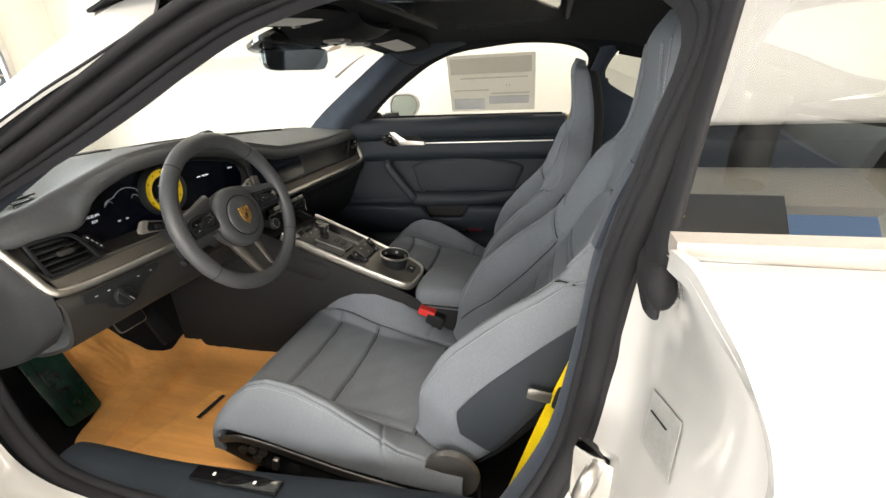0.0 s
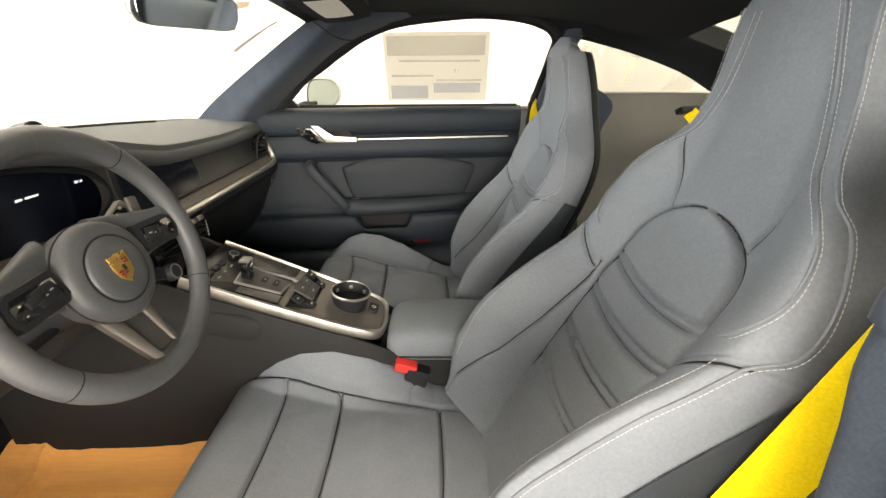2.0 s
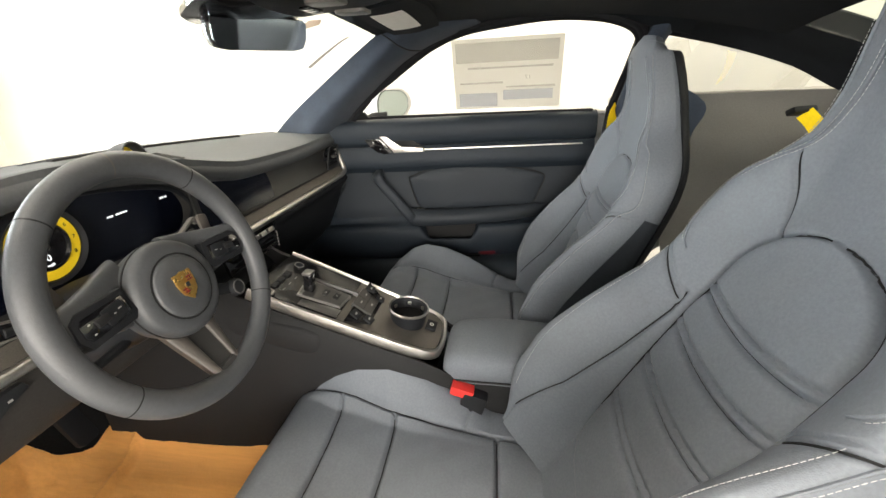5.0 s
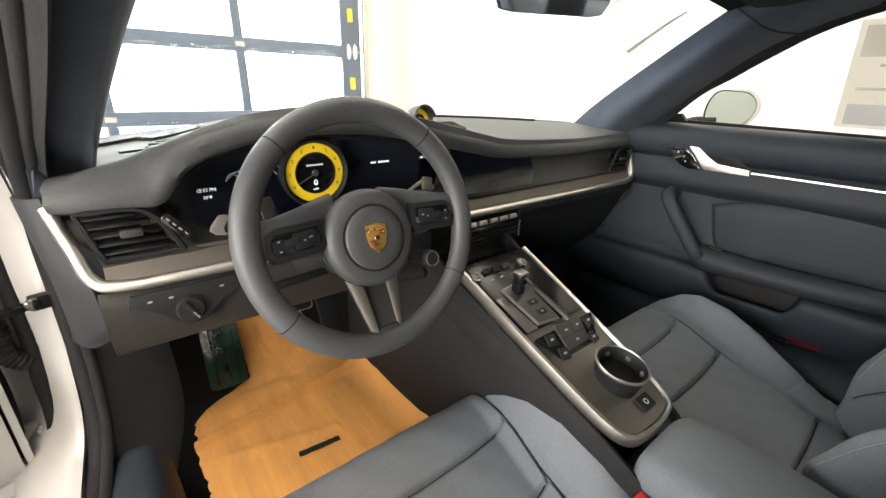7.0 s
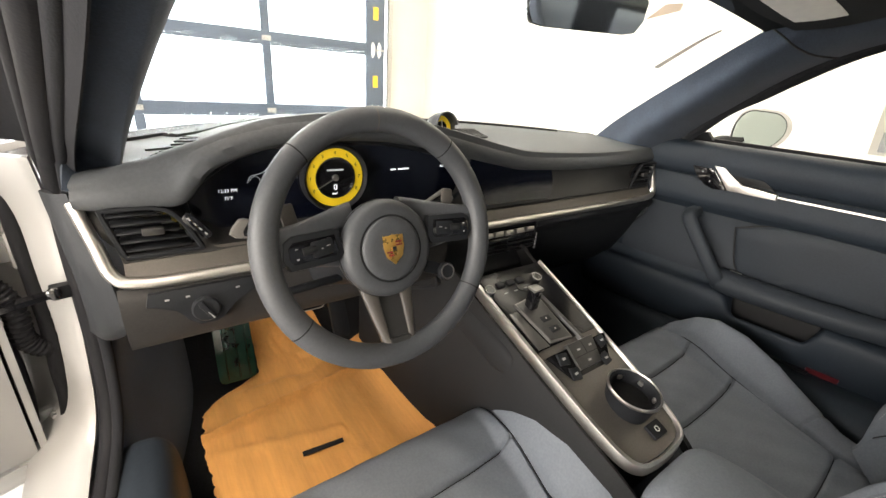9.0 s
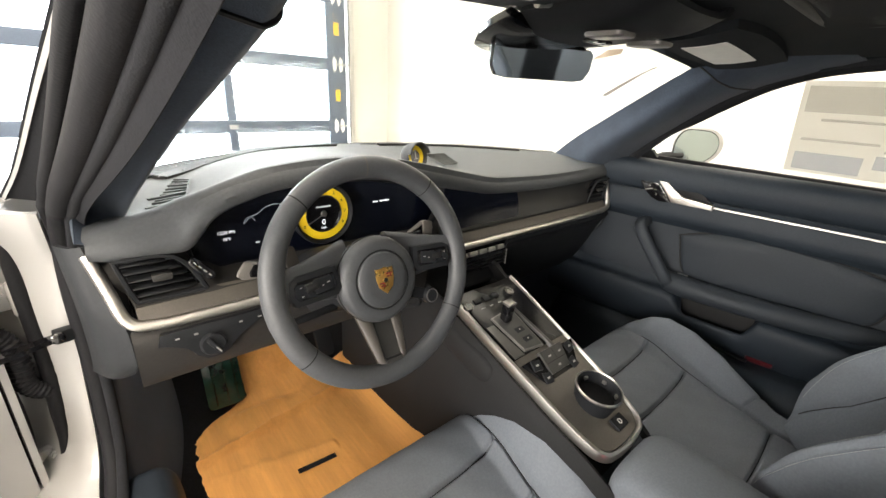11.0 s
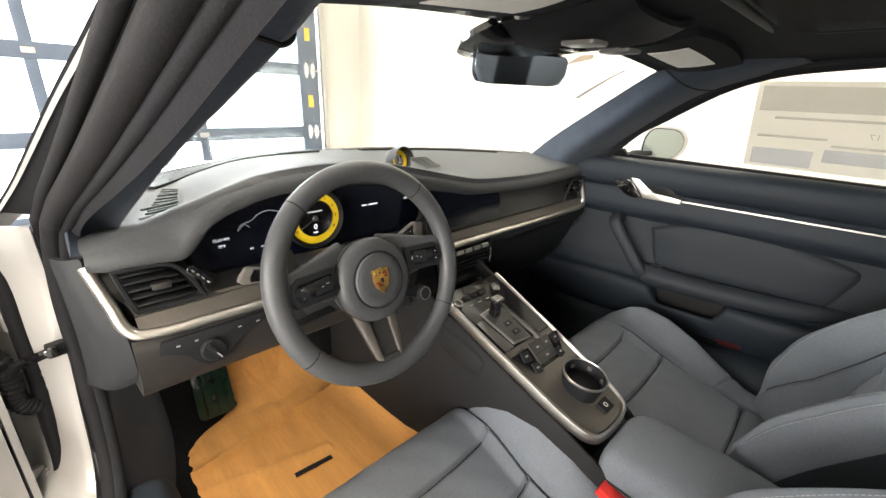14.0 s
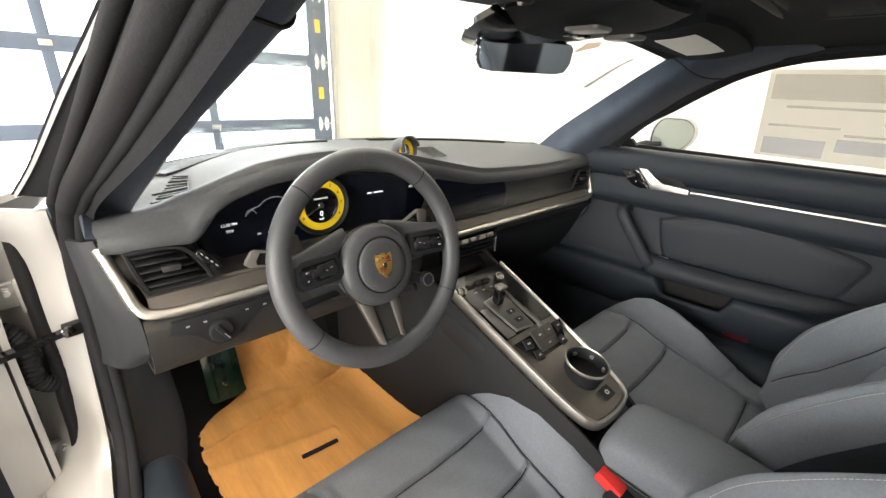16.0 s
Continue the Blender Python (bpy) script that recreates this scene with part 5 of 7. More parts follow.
column = thing("steering_column", (-0.34, 0.14, 0.74), "dark steering column shroud with stalks", "steering column")
rows = []
for t in np.linspace(0, 1, 6):
    c = WM @ Vector((0, -0.012 - 0.01 * t, -0.045 - 0.13 * t))
    w, h = 0.052 + 0.03 * t, 0.050 + 0.012 * t
    rows.append([c + Vector((w * math.copysign(abs(math.cos(q)) ** 0.6, math.cos(q)), 0.3 * h * math.sin(q), h * math.copysign(abs(math.sin(q)) ** 0.6, math.sin(q)))) for q in [2 * math.pi * j / 24 for j in range(24)]])
part("shroud", grid(rows, True, caps=True), DARK, column)
for s, tip, lift in ((-1, (-0.531, 0.090, 0.838), 0.0), (1, (-0.172, 0.096, 0.850), 0.004)):
    # a stem, and a flat paddle at its end with a dark inset
    a, b = WM @ Vector((s * 0.05, 0.012, -0.075)), Vector(tip)
    d = (b - a).normalized()
    stalk = part("stalk", sweep(spline([a, a + 0.5 * (b - a) + Vector((0, 0, lift)), b - 0.030 * d], 4), disc_profile(0.010, 10, 0.7), scale=np.linspace(0.8, 1.0, 9)), DARK, column, "column stalk with a flat end")
    m = frame_of(b, d * s, (0, 0.18, 1))
    outline = [(-0.052, -0.0095), (-0.006, -0.0125), (0.001, -0.0085), (0.000, -0.002), (-0.008, 0.0125), (-0.014, 0.0145), (-0.052, 0.0105)]
    part("stalk_end", prism([(s * x, y) for x, y in outline][:: int(s)], m, -0.005, 0.005, 0.003), STALK, stalk, "warm grey flat stalk end")
    inset = [(-0.050, -0.0075), (-0.015, -0.0085), (-0.0135, -0.002), (-0.019, 0.0105), (-0.050, 0.0080)]
    part("stalk_inset", prism([(s * x, y) for x, y in inset][:: int(s)], m, 0.003, 0.0062, 0.001), GLOSS, stalk)
    part("stalk_mark", box((0.008, 0.002, 0.0006), m @ Vector((-s * 0.036, 0.001, 0.0064)), m.to_3x3().to_4x4()), MARK, stalk)
a, b = WM @ Vector((-0.05, -0.055, -0.08)), WM @ Vector((-0.14, -0.060, -0.07))
part("stalk", sweep(spline([a, (a + b) / 2, b], 4), disc_profile(0.008, 10, 0.8)), DARK, column)

# ---- centre console ----
console = thing("centre_console", (0, -0.1, 0.36), "sloping centre console with silver edge and dark glossy top", "console")
CT = math.atan(0.40)
CM = frame_of((0, 0.076, 0.656), (1, 0, 0), (0, 1, 0.40))  # x across, y ahead along the slope


def con(y):
    """Along the console's slope from a place ahead."""
    return (y - 0.076) / math.cos(CT)


OUT = [(-0.100, con(0.095)), (-0.097, con(0.0)), (-0.090, con(-0.15)), (-0.082, con(-0.25)), (-0.066, con(-0.293)), (-0.03, con(-0.304)), (0.03, con(-0.304)), (0.066, con(-0.293)), (0.082, con(-0.25)), (0.090, con(-0.15)), (0.097, con(0.0)), (0.100, con(0.095))]
edge = spline(OUT, 6)
path = [CM @ Vector((x, y, 0.0)) for x, y in edge]
part("silver_edge", sweep(path, [(-0.004, 0.005), (-0.002, 0.007), (0.003, 0.005), (0.008, -0.012), (0.006, -0.016), (-0.004, -0.010)], up=CM.to_3x3() @ Vector((0, 0, 1))), SILVER, console, "wide brushed silver console edge")
inner = [(0.945 * x, y + (0.006 if y < con(-0.28) else 0)) for x, y in edge]
part("top_plate", prism(inner[::-1], CM, -0.02, 0.0), CONSOLE_TOP, console)
part("gloss_plate", prism([(-0.090, con(0.094)), (-0.086, con(-0.085)), (0.086, con(-0.085)), (0.090, con(0.094))], CM, -0.004, 0.003, 0.001), CONSOLE_GLOSS, console, "glossy black console plate")
# glossy tray lid beside the selector, its grey reflection put into the base colour
part("tray_lid", prism([(-0.084, con(-0.002)), (-0.080, con(-0.084)), (-0.050, con(-0.084)), (-0.062, con(-0.002))], CM, 0.0, 0.0045, 0.001), TRAY, console, "glossy tray lid with its grey reflection in the colour")
gate_ = part("selector_plate", prism([(-0.058, con(0.012)), (-0.046, con(-0.080)), (0.010, con(-0.086)), (0.012, con(0.020))], CM, 0.0, 0.008, 0.002), GREY_METAL, console, "silver-edged selector plate")
part("selector_inset", prism([(-0.055, con(0.009)), (-0.043, con(-0.077)), (0.007, con(-0.083)), (0.009, con(0.017))], CM, 0.004, 0.0088, 0.0005), GREY_DARK, gate_)
for k in range(2):
    slot = part("selector_key", box((0.024, 0.013, 0.003), CM @ Vector((-0.016 + 0.001 * k, con(-0.036 - 0.024 * k), 0.0086)), CM.to_3x3().to_4x4(), 0.001), DARK, gate_)
    part("key_mark", box((0.003, 0.003, 0.0006), CM @ Vector((-0.016 + 0.001 * k, con(-0.036 - 0.024 * k), 0.0104)), CM.to_3x3().to_4x4()), MARK, slot)
part("selector_rail", sweep([CM @ Vector((0.020, con(0.020), 0.004)), CM @ Vector((0.026, con(-0.045), 0.005)), CM @ Vector((0.033, con(-0.112), 0.004))], [(-0.006, -0.004), (-0.005, 0.003), (0.004, 0.004), (0.007, -0.004)], up=CM.to_3x3() @ Vector((0, 0, 1))), GREY_DARK, console, "dark ridge beside the selector")
lever = part("selector_lever", box((0.022, 0.022, 0.048), CM @ Vector((-0.026, con(0.002), 0.028)), CM.to_3x3().to_4x4() @ pose(0, 0, 0, -16, 0, 0), 0.006, 3), GLOSS, console, "short glossy gear selector")
part("lever_cap", box((0.025, 0.021, 0.006), CM @ Vector((-0.026, con(0.002) + 0.0062, 0.0495)), CM.to_3x3().to_4x4() @ pose(0, 0, 0, -16, 0, 0), 0.002), GREY_METAL, lever)
for x in (-0.088, 0.046):
    knob = part("temperature_knob", turned([(0.0, 0.0), (0.0115, 0.0), (0.0115, 0.007), (0.010, 0.009), (0.0, 0.009)], CM @ Matrix.Translation((x, con(0.055), 0.003)), 24), GLOSS, console)
    part("knob_ring", turned([(0.0095, 0.0088), (0.0112, 0.0082), (0.0112, 0.0095), (0.0095, 0.0095), (0.0095, 0.0088)], CM @ Matrix.Translation((x, con(0.055), 0.003)), 24), GREY_METAL, knob)
for k in range(3):
    part("climate_key", box((0.020, 0.013, 0.006), CM @ Vector((-0.052 + 0.028 * k, con(0.062), 0.005)), CM.to_3x3().to_4x4(), 0.002), DARK, console)
    part("key_mark", box((0.010, 0.002, 0.0008), CM @ Vector((-0.052 + 0.028 * k, con(0.042), 0.0036)), CM.to_3x3().to_4x4()), MARK, console)
# slanted key block behind the selector
bm_m = CM @ pose(0, con(-0.128), 0.004, 14, 0, 0)
block = part("key_block", prism([(-0.077, 0.028), (0.086, 0.028), (0.050, -0.033), (-0.053, -0.033)], bm_m, -0.012, 0.002, 0.002), CONSOLE_GLOSS, console, "slanted block of seat and chassis keys")
part("key_plate", prism([(-0.030, 0.034), (0.044, 0.034), (0.030, -0.016), (-0.032, -0.016)], bm_m, -0.004, 0.0075, 0.0025), GREY_DARK, block, "raised grey key plate")
part("plate_groove", box((0.062, 0.0012, 0.0006), bm_m @ Vector((0.003, 0.006, 0.0076)), bm_m.to_3x3().to_4x4()), INK_AND_GAP, block)
part("plate_groove", box((0.0012, 0.024, 0.0006), bm_m @ Vector((0.006, 0.019, 0.0076)), bm_m.to_3x3().to_4x4()), INK_AND_GAP, block)
for x, y in ((-0.010, 0.018), (0.024, 0.018), (0.002, -0.006)):
    part("key_mark", box((0.008, 0.0036, 0.0005), bm_m @ Vector((x, y, 0.0079)), bm_m.to_3x3().to_4x4()), MARK, block)
for x, y, w in ((-0.053, 0.014, 0.024), (-0.044, -0.017, 0.022), (0.061, 0.016, 0.024), (0.046, -0.016, 0.020)):
    key = part("key", box((w, 0.022, 0.006), bm_m @ Vector((x, y, 0.003)), bm_m.to_3x3().to_4x4() @ pose(0, 0, 0, 0, 0, 10 if x > 0 else -10), 0.002), DARK, block)
    part("key_mark", box((0.008, 0.004, 0.0004), bm_m @ Vector((x, y, 0.0062)), bm_m.to_3x3().to_4x4()), MARK, key)
# cup holder
UM = Matrix.Translation(CM @ Vector((0.013, con(-0.219), 0.0))) @ CM.to_3x3().to_4x4() @ pose(0, 0, 0, -12, 0, 0)
cup = part("cup_holder", turned([(0.038, -0.012), (0.0415, 0.010), (0.0450, 0.028), (0.0460, 0.033), (0.045, 0.0355), (0.0415, 0.034), (0.0395, 0.028), (0.0365, 0.009), (0.0, 0.009), (0.0, -0.012)], UM, 44), DARK, console, "round black cup holder")
# the cup is shallow; this black disc paints in a deep cup's shade
part("cup_floor", turned([(0.0, 0.0085), (0.0368, 0.0085), (0.0372, 0.0110), (0.0, 0.0110)], UM, 32), CARPET, cup, "cup floor, black for the shade of a deeper cup")
part("cup_rim", turned([(0.0428, 0.0340), (0.0466, 0.0310), (0.0472, 0.0345), (0.0446, 0.0370), (0.0428, 0.0340)], UM, 44), SATIN, cup, "satin ring")
for a in (70, 10, 190, 310):
    part("cup_spring", box((0.005, 0.009, 0.008), UM @ Vector((0.037 * math.cos(radians(a)), 0.037 * math.sin(radians(a)), 0.023)), UM.to_3x3().to_4x4() @ pose(0, 0, 0, 0, 0, a), 0.002), SATIN, cup)
key = part("brake_key", box((0.036, 0.026, 0.007), CM @ Vector((0.020, con(-0.272), 0.003)), CM.to_3x3().to_4x4(), 0.003), DARK, console, "parking brake key")
part("key_ring", turned([(0.0035, 0), (0.005, 0), (0.005, 0.0006), (0.0035, 0.0006), (0.0035, 0)], CM @ Matrix.Translation((0.020, con(-0.272), 0.0066)), 16), LABEL, key)
# console sides
for s in BOTH:
    rows = []
    for y, z, w in ((0.56, 0.60, 0.124), (0.36, 0.66, 0.122), (0.20, 0.695, 0.118), (0.13, 0.672, 0.112), (0.0, 0.620, 0.108), (-0.15, 0.560, 0.102), (-0.25, 0.520, 0.095), (-0.30, 0.495, 0.089), (-0.34, 0.470, 0.082), (-0.42, 0.455, 0.078), (-0.60, 0.445, 0.076)):
        rows.append([(s * (w - 0.006), y, z - 0.012), (s * (w + 0.002), y, z - 0.05), (s * (w + 0.006), y, max(z - 0.13, 0.36)), (s * (w + 0.008), y, 0.28), (s * (w + 0.01), y, 0.20)])
    part("console_side", sheet(surface(rows, 5, 4), 0.008 * s), CONSOLE_SIDE, console, "soft grey console side")
    # knee pad beside the footwell
    path = spline([(s * 0.108, 0.24, 0.612), (s * 0.114, 0.15, 0.592), (s * 0.114, 0.05, 0.570), (s * 0.112, -0.03, 0.550), (s * 0.106, -0.06, 0.542)], 6)
    part("knee_pad", sweep(path, disc_profile(0.034, 16, 0.36), up=(s, 0, 0), scale=np.interp(np.linspace(0, 1, len(path)), (0, 0.7, 0.9, 1), (1, 1, 0.8, 0.3))), CONSOLE_SIDE, console, "soft knee pad")
rows = []
for y, z in ((-0.29, 0.43), (-0.45, 0.41), (-0.62, 0.41), (-0.80, 0.41)):
    rows.append([(-0.066, y, 0.20), (-0.064, y, z - 0.04), (-0.055, y, z), (0.055, y, z), (0.064, y, z - 0.04), (0.066, y, 0.20)])
part("tunnel_box", sheet(surface(rows, 4, 4), 0.008), PANEL, console, "grey box between the seats")
arm = thing("armrest", (0, -0.45, 0.43), "padded grey leather armrest lid between the seats", "armrest")
rows = []
N = 24
for y, z, w, h in ((-0.312, 0.460, 0.060, 0.020), (-0.318, 0.465, 0.076, 0.034), (-0.345, 0.470, 0.088, 0.044), (-0.42, 0.474, 0.091, 0.047), (-0.52, 0.470, 0.091, 0.047), (-0.62, 0.462, 0.086, 0.042), (-0.65, 0.455, 0.070, 0.028)):
    rows.append([(w * math.copysign(abs(math.cos(q)) ** 0.55, math.cos(q)), y, z + h * math.copysign(abs(math.sin(q)) ** 0.62, math.sin(q))) for q in [2 * math.pi * j / N for j in range(N)]])
g = np.array(rows)
g = np.array([spline(g[:, j], 4) for j in range(N)]).transpose(1, 0, 2)
part("lid", grid(g, True, caps=True), LEATHER, arm)
part("lid_seam", sweep([(x, y, z) for x, y, z in spline([(-0.0905, -0.62, 0.448), (-0.0925, -0.5, 0.455), (-0.0915, -0.38, 0.456), (-0.080, -0.325, 0.452), (-0.05, -0.311, 0.448), (0.05, -0.311, 0.448), (0.080, -0.325, 0.452), (0.0915, -0.38, 0.456), (0.0925, -0.5, 0.455)], 5)], disc_profile(0.0022, 6)), INK_AND_GAP, arm)
# ---- front seats ----
SPINE = [(-0.520, 0.350), (-0.555, 0.400), (-0.600, 0.480), (-0.655, 0.580), (-0.715, 0.690), (-0.765, 0.780), (-0.810, 0.865), (-0.836, 0.945), (-0.846, 1.020), (-0.846, 1.090), (-0.848, 1.140), (-0.866, 1.172)]
SP = spline(SPINE, 36)
SPN = np.gradient(SP, axis=0)
SPN /= np.linalg.norm(SPN, axis=1, keepdims=True)
HZ = SP[:, 1]
KEY = (0.350, 0.45, 0.55, 0.65, 0.74, 0.80, 0.86, 0.905, 0.94, 0.98, 1.03, 1.10, 1.14, 1.160, 1.172)
WID = (0.205, 0.222, 0.228, 0.227, 0.231, 0.236, 0.230, 0.208, 0.168, 0.137, 0.122, 0.110, 0.101, 0.088, 0.052)
BOL = (0.090, 0.135, 0.138, 0.100, 0.050, 0.040, 0.042, 0.036, 0.024, 0.014, 0.008, 0.004, 0.002, 0.0, 0.0)
INS = (0.120, 0.140, 0.142, 0.140, 0.134, 0.126, 0.116, 0.105, 0.098, 0.090, 0.085, 0.080, 0.075, 0.065, 0.035)
THK = (0.060, 0.085, 0.095, 0.100, 0.100, 0.098, 0.095, 0.092, 0.090, 0.088, 0.085, 0.080, 0.070, 0.055, 0.030)
RIBS = (0.535, 0.608, 0.678, 0.740)
# smooth tables along the spine
TW, TB, TI, TT = (np.convolve(np.pad(np.interp(HZ, KEY, t), 12, "edge"), np.ones(25) / 25, "valid") for t in (WID, BOL, INS, THK))
TW[-14:] = np.interp(HZ[-14:], KEY, WID)


def groove(d, width=0.0026, depth=0.0055):
    return -depth * np.exp(-((d / width) ** 2))


def swell(t):
    t = np.clip(t, 0, 1)
    return t * t * (3 - 2 * t)


def back_point(x, k, detail=True):
    """Seat back's front at x across (from its middle) and at the k-th steps of its spine."""
    x, k = np.broadcast_arrays(np.asarray(x, float), np.asarray(k, int))
    y, z, ty, tz = SP[k, 0], SP[k, 1], SPN[k, 0], SPN[k, 1]
    w, b, i, th = TW[k], TB[k], TI[k], TT[k]
    ax = np.abs(x)
    c = i + 0.72 * (w - i)
    rise = b * swell((ax - 0.80 * i) / (c - 0.80 * i)) - np.where(z > 0.93, 0.012 * swell((z - 0.93) / 0.05) * (np.minimum(ax, c) / w) ** 2, 0)
    t = np.clip((ax - c) / (w - c), 0, 1)
    f = rise - np.where(ax > c, (b + 0.45 * th) * (1 - np.sqrt(np.maximum(0.0, 1 - t * t))), 0)
    if detail:
        # inset with arched head and rounded foot
        half = np.interp(z, (0.43, 0.437, 0.450, 0.475, 0.52, 0.62, 0.72, 0.79), (0.02, 0.080, 0.108, 0.119, 0.124, 0.126, 0.126, 0.120))
        half = np.where(z > 0.79, 0.120 * np.sqrt(np.maximum(0.0, 1 - ((z - 0.79) / 0.085) ** 2)), half)
        inside = (z > 0.43) & (z < 0.875)
        f = f + np.where(inside, groove(ax - half, 0.0030, 0.0060) + groove(ax - half, 0.012, 0.0045) + 0.007 * swell((half - ax) / 0.014), 0)
        for r in RIBS:
            d = z - r - 0.014 * (ax / 0.12) ** 2
            f = f + np.where(inside & (ax < half), (groove(d, 0.0032, 0.0070) + groove(d - 0.013, 0.0028, 0.0055) + groove(d, 0.012, 0.0030) + 0.0030 * np.exp(-(((d - 0.0065) / 0.004) ** 2))) * swell((half - ax) / 0.006), 0)
        # seam between the middle and the bolster, below the shoulder
        f = f + np.where(z < 0.735, groove(ax - np.interp(z, (0.38, 0.50, 0.60, 0.70, 0.735), (0.178, 0.156, 0.146, 0.138, 0.140)), 0.0030, 0.0070), 0)
        # shoulder seam over the bolster, doubled
        over = 0.718 + 0.060 * np.clip((ax - 0.142) / 0.085, 0, 1.2)
        f = f + np.where((ax > 0.138) & (ax < 0.236), groove(z - over, 0.0030, 0.0075) + groove(z - over - 0.010, 0.0024, 0.0035), 0)
        # from the arch to the neck
        f = f + np.where((z > 0.852) & (z < 0.955), groove(ax - np.interp(z, (0.852, 0.905, 0.955), (0.088, 0.106, 0.126)), 0.0030, 0.0070), 0)
        # folds at the bolster's foot
        f = f + 0.0012 * np.sin(60 * z + 25 * ax) * np.exp(-(((z - 0.46) / 0.05) ** 2)) * swell((ax - 0.12) / 0.05)
    return np.stack([x, y + f * tz, z - f * ty], -1)


def back_line(pts, lift=0.001, detail=False):
    """A line of (x, height) pairs laid on the seat back."""
    pts = np.array(pts)
    k = np.interp(pts[:, 1], HZ, np.arange(len(HZ)))
    lo = np.clip(k.astype(int), 0, len(HZ) - 2)
    a, b = back_point(pts[:, 0], lo, detail), back_point(pts[:, 0], lo + 1, detail)
    p = a + (b - a) * (k - lo)[:, None]
    p[:, 1] += lift * SPN[lo, 1]
    p[:, 2] -= lift * SPN[lo, 0]
    return p


def stitches(line, step=0.0065, length=0.004, r=0.0007):
    line = np.array(line)
    d = np.r_[0, np.cumsum(np.linalg.norm(np.diff(line, axis=0), axis=1))]
    bm = bmesh.new()
    for s in np.arange(step / 2, d[-1] - length, step):
        a = np.array([np.interp(s, d, line[:, k]) for k in range(3)])
        b = np.array([np.interp(s + length, d, line[:, k]) for k in range(3)])
        sweep([a, (a + b) / 2, b], disc_profile(r, 4), bm)
    return bm


def cushion_point(x, y, detail=True):
    x, y = np.broadcast_arrays(np.asarray(x, float), np.asarray(y, float))
    ax = np.abs(x)
    z = np.interp(y, (-0.56, -0.43, -0.30, -0.20, -0.10, 0.0), (0.352, 0.358, 0.372, 0.392, 0.412, 0.424))
    side = np.interp(y, (-0.52, -0.42, -0.36, -0.28, -0.20, -0.13, -0.08, -0.04, 0.0), (0.004, 0.018, 0.048, 0.088, 0.108, 0.104, 0.078, 0.040, 0.0))
    i, w, c = 0.166 + 0.03 * np.interp(y, (-0.5, -0.2, 0), (0, 0.1, 1)), 0.256, 0.224
    z = z + side * swell((ax - i * 0.82) / (c - i * 0.82))
    t = np.clip((ax - c) / (w - c), 0, 1)
    z = z - np.where(ax > c, (side + 0.038) * (1 - np.sqrt(np.maximum(0.0, 1 - t * t))), 0)
    # front roll
    t = np.clip((y + 0.03) / 0.062, 0, 1)
    z = z - np.where(y > -0.03, 0.075 * (1 - np.sqrt(np.maximum(0.0, 1 - t * t))), 0)
    if detail:
        flat = swell((i - ax) / 0.02)
        for m, s in ((-0.055, 0.040), (-0.166, 0.042), (-0.335, 0.085)):
            z = z + 0.009 * np.exp(-(((y - m) / s) ** 2)) * flat
        for m in (-0.107, -0.225, -0.440):
            z = z + np.where(ax < i, groove(y - m - 0.006 * (ax / 0.16) ** 2, 0.0036, 0.0115), 0)
        z = z + groove(ax - i, 0.0036, 0.0125) * (y < 0.0)
        z = z + groove(ax - 0.229, 0.0024, 0.0035) * (y < -0.02)
        # seam across the bolster's rear end
        z = z + np.where(ax > i, groove(y + 0.375 + 0.35 * (ax - 0.2), 0.003, 0.006), 0)
        z = z + 0.0012 * np.sin(70 * y + 30 * x) * np.sin(50 * x + 1) * swell((i - ax) / 0.05)
    return np.stack([x, y, z], -1)


